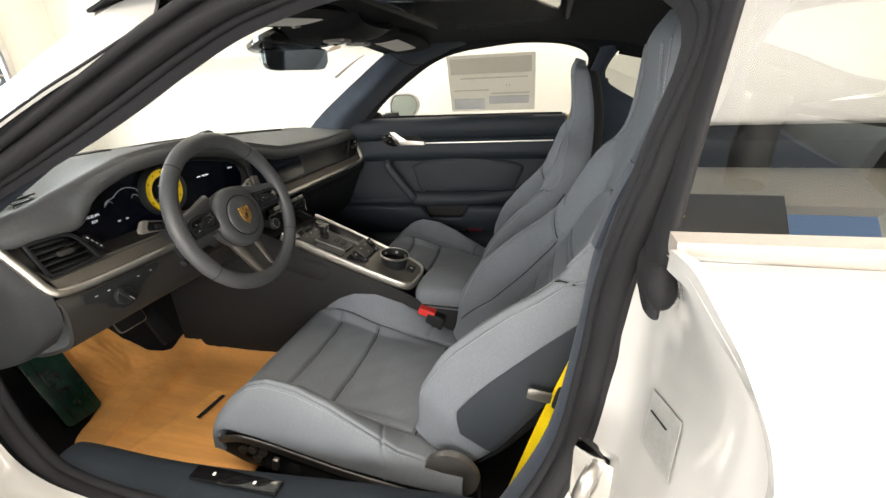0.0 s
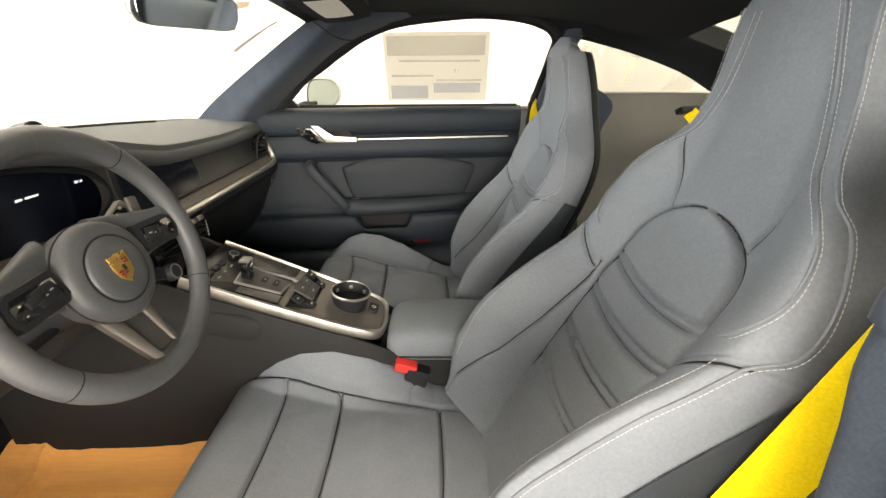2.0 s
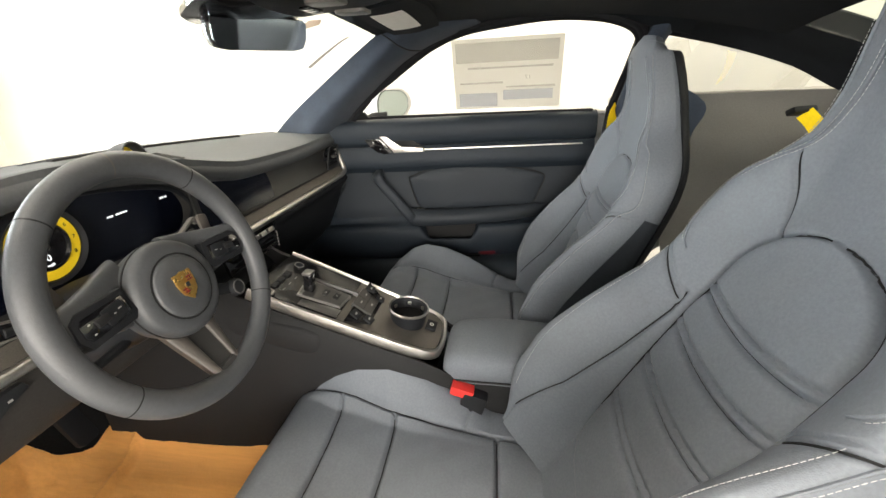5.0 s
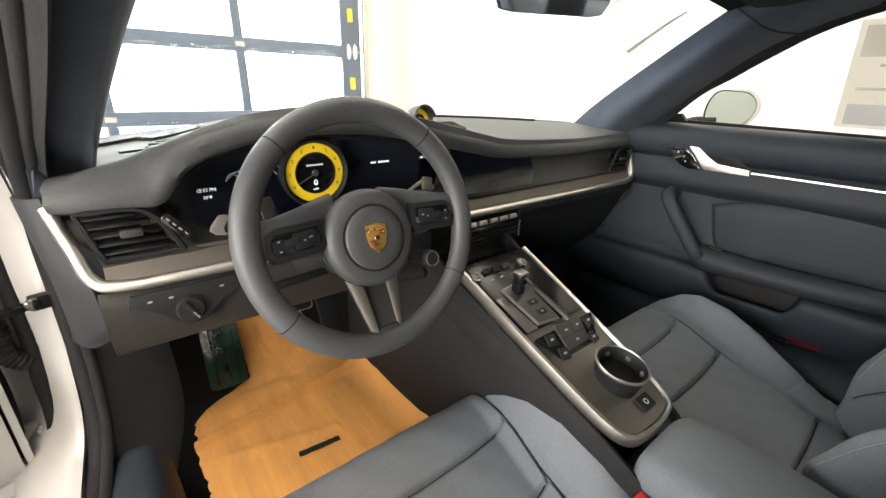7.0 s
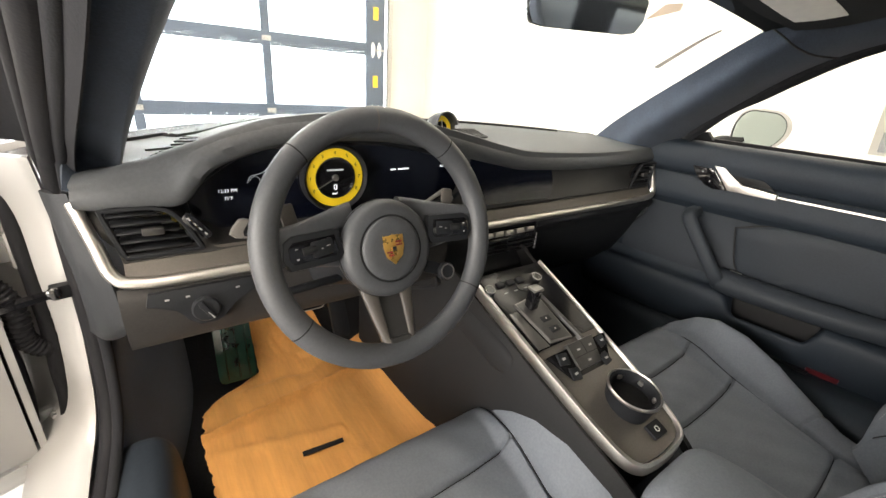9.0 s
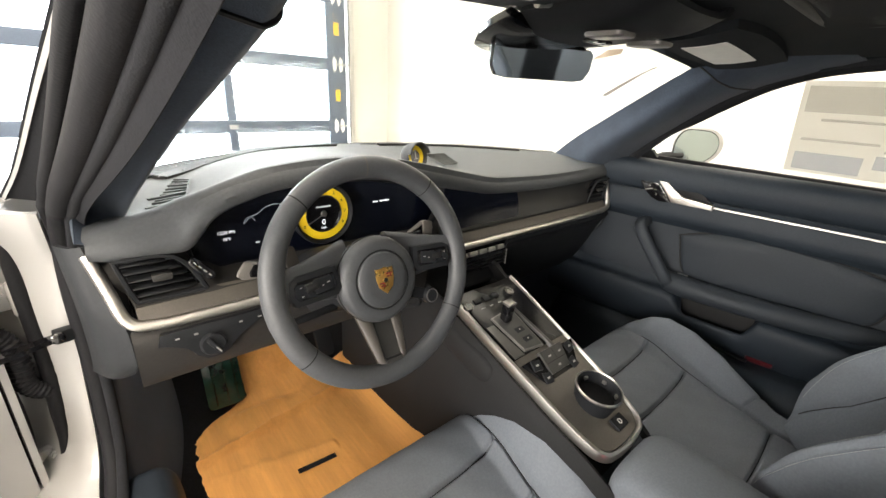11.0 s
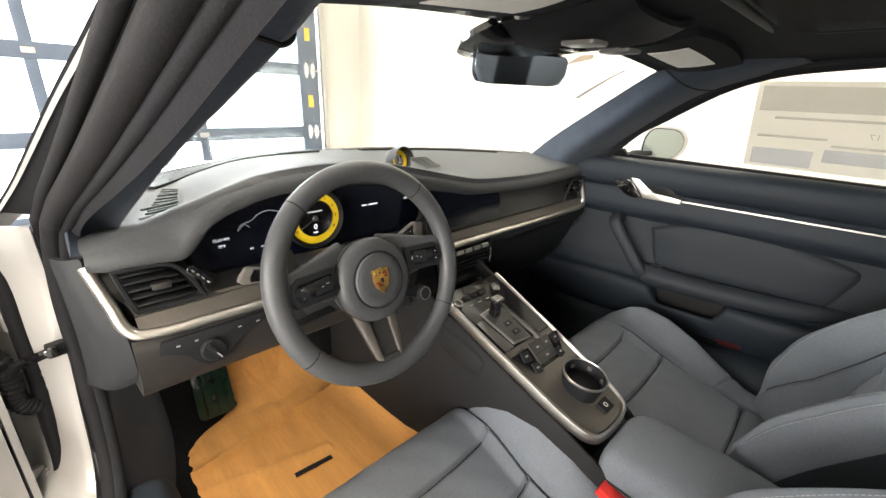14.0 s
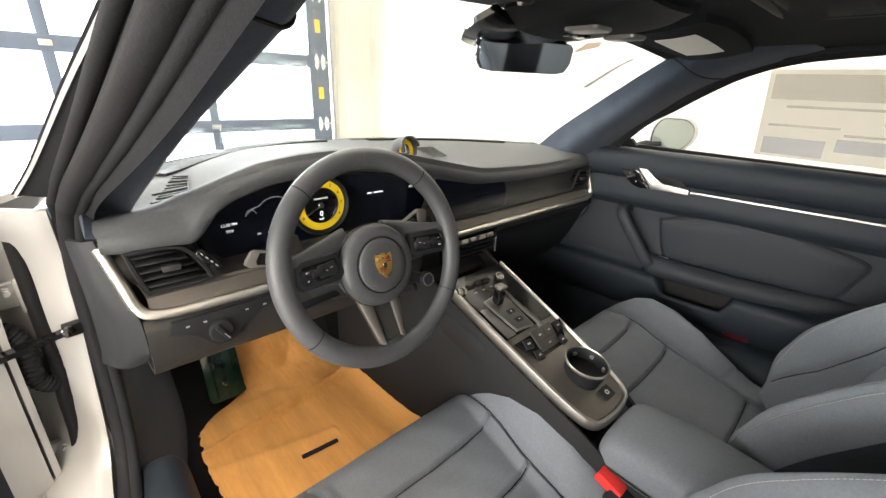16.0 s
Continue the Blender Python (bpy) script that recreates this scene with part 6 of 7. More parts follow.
def make_seat(name, label, outside, lean=0.0, tall=1.0):
    """A front seat round x = 0. outside: -1 or 1, the side towards its door."""
    seat = thing(name, (0, -0.3, 0.19), label, "car seat", "front seats")
    # back: front and rear in one ring per step
    rows = []
    for k in range(len(SP)):
        w, th = TW[k], TT[k]
        xs = w * np.sin(np.linspace(-math.pi / 2, math.pi / 2, 361))
        n = np.array((SPN[k][1], -SPN[k][0]))
        xb = xs[::-12][1:-1]
        p = SP[k] - (th * (0.45 + 0.55 * np.sqrt(np.maximum(0.0, 1 - (xb / w) ** 4))))[:, None] * n
        rows.append(np.vstack([back_point(xs, k), np.column_stack([xb, p])]))
    part("backrest", grid(rows, True, caps=True), LEATHER, seat, "fluted leather backrest with built-in headrest", 75)
    # cushion
    ys = np.concatenate([np.linspace(-0.56, -0.03, 210), np.linspace(-0.026, 0.032, 18)])
    rows = []
    for y in ys:
        xs = 0.256 * np.sin(np.linspace(-math.pi / 2, math.pi / 2, 241))
        xu = xs[::-12]
        rows.append(np.vstack([cushion_point(xs, y), np.column_stack([xu, np.full(len(xu), min(y, 0.005)), np.full(len(xu), cushion_point(0.256, y)[2] - 0.005)])]))
    part("cushion", grid(rows, True, caps=True), LEATHER, seat, "leather seat cushion with two cross seams", 75)
    for s in BOTH:
        inner = back_line(spline([(s * 0.061, 1.124), (s * 0.076, 1.07), (s * 0.095, 1.01), (s * 0.116, 0.967), (s * 0.146, 0.938), (s * 0.172, 0.915), (s * 0.196, 0.885), (s * 0.209, 0.845), (s * 0.207, 0.815), (s * 0.193, 0.79), (s * 0.176, 0.778)], 10))
        outer = back_line(spline([(s * 0.096, 1.13), (s * 0.110, 1.05), (s * 0.122, 1.0), (s * 0.136, 0.968), (s * 0.162, 0.938), (s * 0.190, 0.912), (s * 0.212, 0.88), (s * 0.226, 0.84), (s * 0.229, 0.80), (s * 0.219, 0.765), (s * 0.214, 0.70), (s * 0.213, 0.64), (s * 0.212, 0.54), (s * 0.204, 0.45)], 10))
        lower = back_line(spline([(s * 0.205, 0.768), (s * 0.196, 0.71), (s * 0.193, 0.63), (s * 0.190, 0.53), (s * 0.182, 0.44)], 10))
        for line in (inner, outer):
            part("piping", sweep(line, disc_profile(0.0020, 6)), LEATHER, seat)
        for line, off in ((inner[:62], -0.006), (inner, 0.006), (outer, 0.006), (lower, 0.0)):
            part("back_stitching", stitches(line + np.array((s * off, 0.0008, 0.0)), 0.0058, 0.0040, 0.00045), THREAD, seat, "pale stitched seam")
        edge_ = cushion_point(s * 0.237, np.linspace(-0.44, -0.02, 40))
        part("stitching", stitches(edge_ + np.array((0, 0, 0.001)), 0.007, 0.0035, 0.0005), THREAD, seat)
    # dark seam lines lying in the grooves
    zs = np.concatenate([np.linspace(0.431, 0.79, 90), 0.79 + 0.0846 * np.sin(np.linspace(0.02, math.pi / 2, 40))])
    half = np.interp(zs, (0.43, 0.437, 0.450, 0.475, 0.52, 0.62, 0.72, 0.79), (0.02, 0.080, 0.108, 0.119, 0.124, 0.126, 0.126, 0.120))
    half = np.where(zs > 0.79, 0.120 * np.sqrt(np.maximum(0.0, 1 - ((zs - 0.79) / 0.085) ** 2)), half)
    for s in BOTH:
        lines = [np.column_stack([s * half, zs])]
        z1 = np.linspace(0.40, 0.732, 60)
        lines.append(np.column_stack([s * np.interp(z1, (0.38, 0.50, 0.60, 0.70, 0.735), (0.178, 0.156, 0.146, 0.138, 0.140)), z1]))
        x1 = np.linspace(0.142, 0.222, 24)
        lines.append(np.column_stack([s * x1, 0.718 + 0.060 * np.clip((x1 - 0.142) / 0.085, 0, 1.2)]))
        z1 = np.linspace(0.856, 0.952, 24)
        lines.append(np.column_stack([s * np.interp(z1, (0.852, 0.905, 0.955), (0.088, 0.106, 0.126)), z1]))
        for line in lines:
            part("back_seam", sweep(back_line(line, 0.0020, True), disc_profile(0.0013, 5)), SEAM, seat)
        ys_ = np.linspace(-0.43, -0.02, 50)
        part("seam", sweep(cushion_point(s * (0.166 + 0.03 * np.interp(ys_, (-0.5, -0.2, 0), (0, 0.1, 1))), ys_) + np.array((0, 0, 0.0012)), disc_profile(0.0012, 5)), SEAM, seat)
    for r in RIBS:
        xr = np.linspace(-0.105, 0.105, 30) * (0.86 if r > 0.78 else 1)
        part("back_seam", sweep(back_line(np.column_stack([xr, r + 0.014 * (xr / 0.12) ** 2]), 0.0002, True), disc_profile(0.0005, 5)), SEAM, seat)
    for m_ in (-0.107, -0.225, -0.440):
        xr = np.linspace(-0.160, 0.160, 40)
        part("seam", sweep(cushion_point(xr, m_ + 0.006 * (xr / 0.16) ** 2) + np.array((0, 0, 0.0012)), disc_profile(0.0013, 5)), SEAM, seat)
    # shell behind
    rows = []
    for k in range(20, len(SP) - 32, 10):
        z = HZ[k]
        w, th = TW[k] * 0.97, TT[k]
        n = np.array((SPN[k][1], -SPN[k][0]))
        rows.append([(w * math.sin(q), *(SP[k] - n * (th * (0.55 + 0.60 * math.cos(q) ** 0.5)))) for q in np.linspace(-1.5, 1.5, 17)])
    part("back_shell", sheet(np.array(rows), 0.006), DARK, seat, "dark plastic seat shell")
    # base with silver strip, controls, recliner cap
    o = outside
    for s in BOTH:
        rows = [[(s * 0.236, y, z1 + 0.012), (s * 0.247, y, z1), (s * 0.247, y, z0 + 0.02), (s * 0.232, y, z0)] for y, z1, z0 in ((0.020, 0.322, 0.275), (-0.04, 0.368, 0.256), (-0.12, 0.358, 0.246), (-0.20, 0.342, 0.242), (-0.30, 0.322, 0.24), (-0.43, 0.308, 0.235), (-0.51, 0.304, 0.25))]
        panel = part("side_panel", sheet(surface(rows, 5, 4), -0.010 * s), DARK, seat, "dark seat side panel")
        strip_ = spline([(s * 0.2540, 0.012, 0.338), (s * 0.2600, -0.05, 0.360), (s * 0.2605, -0.12, 0.353), (s * 0.2605, -0.20, 0.337), (s * 0.2605, -0.30, 0.317), (s * 0.2605, -0.43, 0.300), (s * 0.2600, -0.50, 0.290)], 6)
        part("silver_strip", sweep(strip_, [(-0.002, -0.009), (0.002, -0.009), (0.003, 0.0), (0.002, 0.009), (-0.002, 0.009)]), SATIN, panel)
        if s == o:
            for y, z, a in ((-0.045, 0.318, 0), (-0.072, 0.324, 0), (-0.099, 0.322, 0), (-0.080, 0.300, 0)):
                part("seat_switch", turned([(0.0, 0.0), (0.011, 0.0), (0.010, 0.008), (0.0, 0.010)], frame_of((s * 0.257, y, z), (0, -s, 0), (0, 0, 1)), 16), SATIN, panel, "silver seat switch")
            part("seat_switch", box((0.012, 0.014, 0.034), (s * 0.262, -0.135, 0.306), pose(0, 0, 0, 15, 0, 0), 0.004), SATIN, panel)
            part("seat_switch", turned([(0.0, 0.0), (0.015, 0.0), (0.013, 0.010), (0.0, 0.012)], frame_of((s * 0.257, -0.175, 0.294), (0, -s, 0), (0, 0, 1)), 20), DARK, panel)
        part("recliner_cap", turned([(0.0, 0.0), (0.056, 0.0), (0.058, 0.012), (0.050, 0.020), (0.0, 0.023)], frame_of((s * 0.242, -0.535, 0.345), (0, -s, 0), (0, 0, 1)), 36), GREY_METAL, seat, "round dark silver hinge cap")
        # flat dark cover on the bolster's flank
        rows = []
        for k in range(int(np.searchsorted(HZ, 0.43)), int(np.searchsorted(HZ, 0.80)), 6):
            w, i, th = TW[k], TI[k], TT[k]
            c = i + 0.72 * (w - i)
            t0 = float(np.interp(HZ[k], (0.43, 0.47, 0.60, 0.80), (0.93, 0.84, 0.90, 0.985)))
            xs = c + (w - c) * np.sin(np.linspace(math.asin(t0), math.pi / 2, 9))
            n = np.array((SPN[k][1], -SPN[k][0]))
            f = back_point(xs, k, False) * np.array((s, 1, 1)) + np.array((s * 0.0025, 0, 0))
            xb = w * np.array((0.995, 0.97))
            p = SP[k] - (th * (0.45 + 0.55 * np.sqrt(1 - (xb / w) ** 4)))[:, None] * n
            rows.append(np.vstack([f, np.column_stack([s * (xb + 0.003), p])]))
        part("flank_cover", sheet(np.array(rows), 0.0015 * s), DOOR_LEATHER, seat, "dark flank cover of the backrest")
        rail = box((0.03, 0.62, 0.05), (s * 0.17, -0.27, 0.215), None, 0.004)
        part("seat_rail", rail, DARK, seat)
        part("rail_riser", box((0.04, 0.40, 0.06), (s * 0.17, -0.28, 0.268), None, 0.006), DARK, seat)
    # the back's lean about its hinge
    turn = Matrix.Translation((0, -0.535, 0.345)) @ pose(0, 0, 0, -lean, 0, 0) @ Matrix.Diagonal((1, tall, tall, 1)) @ Matrix.Translation((0, 0.535, -0.345))
    for ob in seat.children:
        if ob.name.split(".")[0] in ("backrest", "piping", "back_stitching", "back_shell", "back_seam", "flank_cover"):
            ob.data.transform(turn)
    return seat


driver = make_seat("driver_seat", "slate-grey leather sports seat with pale stitching, behind the wheel", -1)
driver.matrix_world = Matrix.Translation((-0.316, -0.3, 0.19))
passenger = make_seat("passenger_seat", "slate-grey leather sports seat with pale stitching, beside the closed door", 1, 8.0, 0.905)
passenger.matrix_world = Matrix.Translation((0.325, -0.325, 0.19))
# ---- doors ----


def door_x(y):
    return 0.694 - 0.098 * (y - 0.016)


def make_door(s, name, label):
    """A door in its closed place; s: -1 for the driver's side, 1 for the passenger's."""
    door = thing(name, (s * 0.80, 0.43, 0.62), label, "car door", "doors")

    def at(y, z, off=0.0):
        return (s * (door_x(y) + off), y, z)

    YS = (0.235, 0.15, 0.02, -0.15, -0.35, -0.55, -0.70, -0.745)

    def strip(name_, levels, mat, text="", ys=YS, thick=0.006):
        rows = [[at(y, z, o) for z, o in levels] for y in ys]
        return part(name_, sheet(surface(rows, 5, 5), thick * s), mat, door, text)

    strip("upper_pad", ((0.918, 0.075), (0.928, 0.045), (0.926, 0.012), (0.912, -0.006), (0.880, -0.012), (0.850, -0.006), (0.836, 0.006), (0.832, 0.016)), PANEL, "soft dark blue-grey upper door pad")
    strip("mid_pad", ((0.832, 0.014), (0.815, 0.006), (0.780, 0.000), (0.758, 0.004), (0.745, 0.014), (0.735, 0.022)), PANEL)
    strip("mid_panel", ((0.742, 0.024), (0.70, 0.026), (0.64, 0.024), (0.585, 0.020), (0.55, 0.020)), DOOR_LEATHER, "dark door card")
    # lower panel, cut low along the pocket
    plain = np.array(((0.560, 0.022), (0.537, 0.004), (0.530, -0.026), (0.505, -0.038), (0.45, -0.034), (0.40, -0.014), (0.375, 0.02)))
    rows = []
    for y in (0.33, 0.28, 0.235, 0.15, 0.05, -0.02, -0.07, -0.092, -0.105, -0.120, -0.135, -0.150, -0.170, -0.22, -0.27, -0.292, -0.305, -0.318, -0.330, -0.342, -0.37, -0.45, -0.60, -0.70, -0.745):
        b = float(np.interp(y, (-0.335, -0.298, -0.150, -0.098), (0, 1, 1, 0)))
        b = b * b * (3 - 2 * b)
        cutlow = np.array(((0.455, -0.016), (0.470, -0.019), (0.477, -0.026), (0.470, -0.035), (0.44, -0.033), (0.40, -0.014), (0.375, 0.02)))
        rows.append([at(y, z, o) for z, o in plain + b * (cutlow - plain)])
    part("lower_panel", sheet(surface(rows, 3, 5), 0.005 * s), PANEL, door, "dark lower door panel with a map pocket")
    # black sheet closes the pocket, with the hollow's shade put into its colour
    part("pocket_back", sheet(np.array([[at(y, z, 0.034) for z in (0.555, 0.48, 0.39)] for y in (-0.085, -0.22, -0.35)]), 0.004 * s), INK_AND_GAP, door)
    part("pocket_floor", box((0.04, 0.24, 0.006), at(-0.217, 0.405, -0.005)), DARK, door)
    # leather inset with seam
    ol = spline([(-0.065, 0.712), (-0.16, 0.742), (-0.30, 0.748), (-0.45, 0.738), (-0.555, 0.715), (-0.575, 0.695), (-0.560, 0.655), (-0.525, 0.595), (-0.40, 0.585), (-0.20, 0.585), (-0.105, 0.590), (-0.065, 0.712)], 5)[:-1]
    c = np.mean(ol, axis=0)
    rows = [[at(c[0] + (y - c[0]) * k, c[1] + (z - c[1]) * k, o) for y, z in ol] for k, o in ((1.0, 0.024), (0.985, 0.014), (0.95, 0.010), (0.6, 0.008), (0.02, 0.008))]
    bm = grid(rows, True)
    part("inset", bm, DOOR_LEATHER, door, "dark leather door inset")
    part("inset_seam", sweep([at(y, z, 0.020) for y, z in ol], disc_profile(0.003, 6), closed=True, up=(1, 0, 0)), INK_AND_GAP, door)
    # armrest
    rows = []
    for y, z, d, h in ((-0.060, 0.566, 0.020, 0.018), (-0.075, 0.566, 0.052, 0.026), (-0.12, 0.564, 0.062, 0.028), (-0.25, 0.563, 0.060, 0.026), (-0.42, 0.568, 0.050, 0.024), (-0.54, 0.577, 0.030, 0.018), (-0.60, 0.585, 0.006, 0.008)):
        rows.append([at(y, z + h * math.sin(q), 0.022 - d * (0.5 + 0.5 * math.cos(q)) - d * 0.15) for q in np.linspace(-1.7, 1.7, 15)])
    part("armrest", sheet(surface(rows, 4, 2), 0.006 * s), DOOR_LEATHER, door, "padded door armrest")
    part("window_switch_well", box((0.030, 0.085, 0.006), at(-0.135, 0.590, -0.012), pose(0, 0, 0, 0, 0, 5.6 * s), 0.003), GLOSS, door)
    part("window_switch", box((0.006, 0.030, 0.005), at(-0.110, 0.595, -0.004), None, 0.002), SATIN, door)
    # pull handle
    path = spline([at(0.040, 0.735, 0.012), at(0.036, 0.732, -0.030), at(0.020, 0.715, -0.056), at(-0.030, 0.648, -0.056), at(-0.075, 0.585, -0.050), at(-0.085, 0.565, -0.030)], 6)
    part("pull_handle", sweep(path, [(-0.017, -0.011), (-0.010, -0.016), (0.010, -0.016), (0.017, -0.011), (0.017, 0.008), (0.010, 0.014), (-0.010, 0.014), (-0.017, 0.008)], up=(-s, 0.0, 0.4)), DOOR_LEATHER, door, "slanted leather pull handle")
    # opener and silver line
    k = -1 if s > 0 else 1
    m = frame_of((s * (door_x(0) - 0.006), 0, 0), (s * -0.098 * k, k, 0), (0, 0, 1))

    def flat(pts):
        return [(k * y * math.sqrt(1 + 0.098**2), z) for y, z in pts]

    part("opener", prism(flat([(0.022, 0.872), (-0.005, 0.871), (-0.034, 0.846), (-0.054, 0.831), (-0.135, 0.828), (-0.136, 0.812), (-0.026, 0.812)]), m, -0.012, 0.006, 0.002), SILVER, door, "silver inner door opener")
    # flat black piece, painted as the shaded hollow behind the opener
    part("opener_well", prism(flat([(-0.009, 0.871), (-0.060, 0.874), (-0.085, 0.864), (-0.130, 0.832), (-0.056, 0.834), (-0.036, 0.848)]), m, -0.016, 0.0015, 0.001), INK_AND_GAP, door)
    sw = part("switch_plate", prism(flat([(0.078, 0.864), (0.072, 0.868), (0.026, 0.871), (-0.022, 0.811), (0.010, 0.808), (0.034, 0.816), (0.058, 0.836)]), m, -0.012, 0.004, 0.002), GLOSS, door, "black switch plate")
    for y, z in ((0.046, 0.852), (0.022, 0.828)):
        part("switch_mark", box((0.001, 0.004, 0.004), at(y, z, -0.0105)), MARK, sw)
    part("silver_line", sweep([at(y, 0.820, -0.004) for y in np.linspace(-0.138, -0.700, 12)], [(-0.004, -0.0020), (0.004, -0.0020), (0.004, 0.0020), (-0.004, 0.0020)]), SILVER, door, "brushed silver line")
    part("reflector", box((0.006, 0.066, 0.016), at(-0.362, 0.412, -0.022), pose(0, 0, 0, 0, -22 * s, 5.6 * s), 0.003), DARK_RED, door, "dark red reflector")
    # shell, outer skin and glass
    rows = []
    for y in (0.47, 0.30, 0.0, -0.4, -0.70, -0.825):
        rows.append([(s * 0.795, y, 0.915), (s * 0.850, y, 0.895), (s * 0.885, y, 0.78), (s * 0.895, y, 0.60), (s * 0.885, y, 0.42), (s * 0.855, y, 0.30)])
    part("outer_skin", sheet(surface(rows, 4, 5), 0.01 * s), PAINT, door)
    rows = [[(s * x, 0.425 - 0.05 * (1 if z > 0.8 else 0), z) for x in (0.735, 0.78, 0.83, 0.86)] for z in (0.905, 0.80, 0.68, 0.55, 0.42, 0.33)]
    part("door_end", sheet(surface(rows, 4, 4), -0.01 * s), PAINT, door, "white painted end of the door")
    rows = [[(s * 0.742, y, z) for y in (0.42, 0.33, 0.24)] for z in (0.905, 0.70, 0.50, 0.36)]
    part("inner_skin", sheet(surface(rows, 4, 4), 0.008 * s), PAINT, door)
    rows = [[(s * x, y, z) for y, x in ((0.385, 0.738), (0.34, 0.728), (0.28, 0.722), (0.22, 0.716))] for z in (0.62, 0.56, 0.46, 0.37)]
    part("card_front", sheet(surface(rows, 4, 4), -0.006 * s), PANEL, door, "dark front corner of the door card")
    rows = [[(s * 0.83, y, 0.30), (s * 0.76, y, 0.315), (s * 0.735, y, 0.37)] for y in (0.42, 0.0, -0.5, -0.80)]
    part("door_bottom", sheet(surface(rows, 4, 4), 0.008 * s), PAINT, door)
    seal_path = [(s * 0.75, 0.400, 0.88), (s * 0.75, 0.405, 0.70), (s * 0.75, 0.405, 0.52), (s * 0.752, 0.385, 0.42), (s * 0.755, 0.30, 0.36), (s * 0.755, 0.0, 0.345), (s * 0.755, -0.5, 0.345)]
    part("edge_seal", sweep(spline(seal_path, 6), disc_profile(0.014, 8), up=(1, 0, 0)), RUBBER, door)
    # two black strips added to draw the dark gap at the door's end
    for x in (0.772, 0.826):
        part("end_gap_shade", sweep(spline([(s * x, 0.418 - 0.05 * (z > 0.85), z) for z in (0.89, 0.78, 0.62, 0.48, 0.36)], 4), [(-0.010, -0.006), (0.010, -0.006), (0.010, 0.014), (-0.010, 0.014)], up=(0, 1, 0)), RUBBER, door)
    part("grommet", turned([(0.0, 0.0), (0.012, 0.0), (0.011, 0.006), (0.0, 0.008)], frame_of((s * 0.79, 0.432, 0.47), (1, 0, 0), (0, 0, 1)), 16), INK_AND_GAP, door)

    def on_glass(y, z, off=0.0):
        return (s * (0.791 - 0.375 * (z - 0.947) + off), y, z)

    top = [(0.19, 0.915), (0.165, 0.94), (0.035, 1.04), (-0.115, 1.130), (-0.24, 1.176), (-0.42, 1.203), (-0.60, 1.202), (-0.80, 1.178), (-0.835, 1.15), (-0.76, 0.915)]
    bm = bmesh.new()
    bm.faces.new([bm.verts.new(on_glass(y, z, 0.006)) for y, z in top])
    pane = part("side_window", bm, CLEAR, door, "raised clear side window" if s > 0 else "")
    pane.visible_shadow = False
    part("belt_seal", sweep([on_glass(y, 0.928, -0.008) for y in np.linspace(0.15, -0.73, 10)], [(-0.010, -0.008), (0.010, -0.008), (0.010, 0.006), (-0.010, 0.006)]), RUBBER, door)
    # mirror on the door
    mm = frame_of((s * 0.925, 0.022, 0.963), (0.82, -0.57, 0.0) if s > 0 else (0.84, 0.54, 0.0), (0, 0.06, 1))
    prof = [(x, y * (1 - 0.22 * s * x / 0.09) + 0.010 * s * x / 0.09) for x, y in rounded(0.185, 0.128, 0.060, 8)]
    rings = []
    for f, d in ((1.0, 0.0), (1.05, -0.012), (1.03, -0.04), (0.85, -0.075), (0.5, -0.095), (0.05, -0.100)):
        rings.append([mm @ Vector((x * f, y * f, d)) for x, y in prof])
    pod = part("mirror_housing", grid(rings, True, caps=True), PAINT, door, "white door mirror housing")
    part("mirror_bezel", prism([(x, y * 0.98) for x, y in prof], mm, -0.004, 0.003, 0.002), PAINT, pod)
    part("mirror_edge", prism([(x * 0.88 - 0.007 * s, y * 0.90) for x, y in prof], mm, 0.001, 0.0045), DARK, pod)
    part("mirror_face", prism([(x * 0.85 - 0.007 * s, y * 0.86) for x, y in prof], mm, 0.002, 0.0055), SIDE_MIRROR, pod)
    part("mirror_foot", sweep(spline([(s * 0.80, 0.10, 0.920), (s * 0.84, 0.085, 0.930), (s * 0.89, 0.06, 0.935)], 4), disc_profile(0.022, 10, 0.6)), DARK, pod)
    part("mirror_triangle", prism([(-0.05, 0.0), (0.035, 0.0), (0.02, 0.018), (-0.03, 0.022)], frame_of((s * 0.775, 0.13, 0.930), (0, 1, 0), (0, 0, 1)), -0.01, 0.01, 0.003), DARK, pod)
    return door


make_door(1, "passenger_door", "closed passenger door lined in dark blue-grey with silver line")
left_door = make_door(-1, "driver_door", "white driver's door standing wide open")
left_door.matrix_world = Matrix.Translation((-0.84, 0.47, 0.62)) @ pose(0, 0, 0, 0, 0, -68) @ Matrix.Translation((0.04, -0.04, 0))

# door stay, cable boot and hinges between pillar and open door
stay = thing("door_stay", (-0.75, 0.35, 0.67), "black steel door stay bolted to the pillar", "door stay")
part("bar", sweep(spline([(-0.750, 0.352, 0.676), (-0.82, 0.34, 0.668), (-0.92, 0.33, 0.655), (-1.02, 0.335, 0.645)], 4), [(-0.008, -0.004), (0.008, -0.004), (0.008, 0.004), (-0.008, 0.004)], scale=np.linspace(1.0, 1.5, 13)), GLOSS, stay)
part("bracket", box((0.026, 0.018, 0.024), (-0.754, 0.350, 0.677), pose(0, 0, 0, 0, 0, 12), 0.004), DARK, stay)
part("bolt", turned([(0.0, 0.0), (0.010, 0.0), (0.010, 0.005), (0.006, 0.008), (0.0, 0.008)], frame_of((-0.760, 0.338, 0.680), (1, 0, 0), (0, 0, 1)), 12), GLOSS, stay)
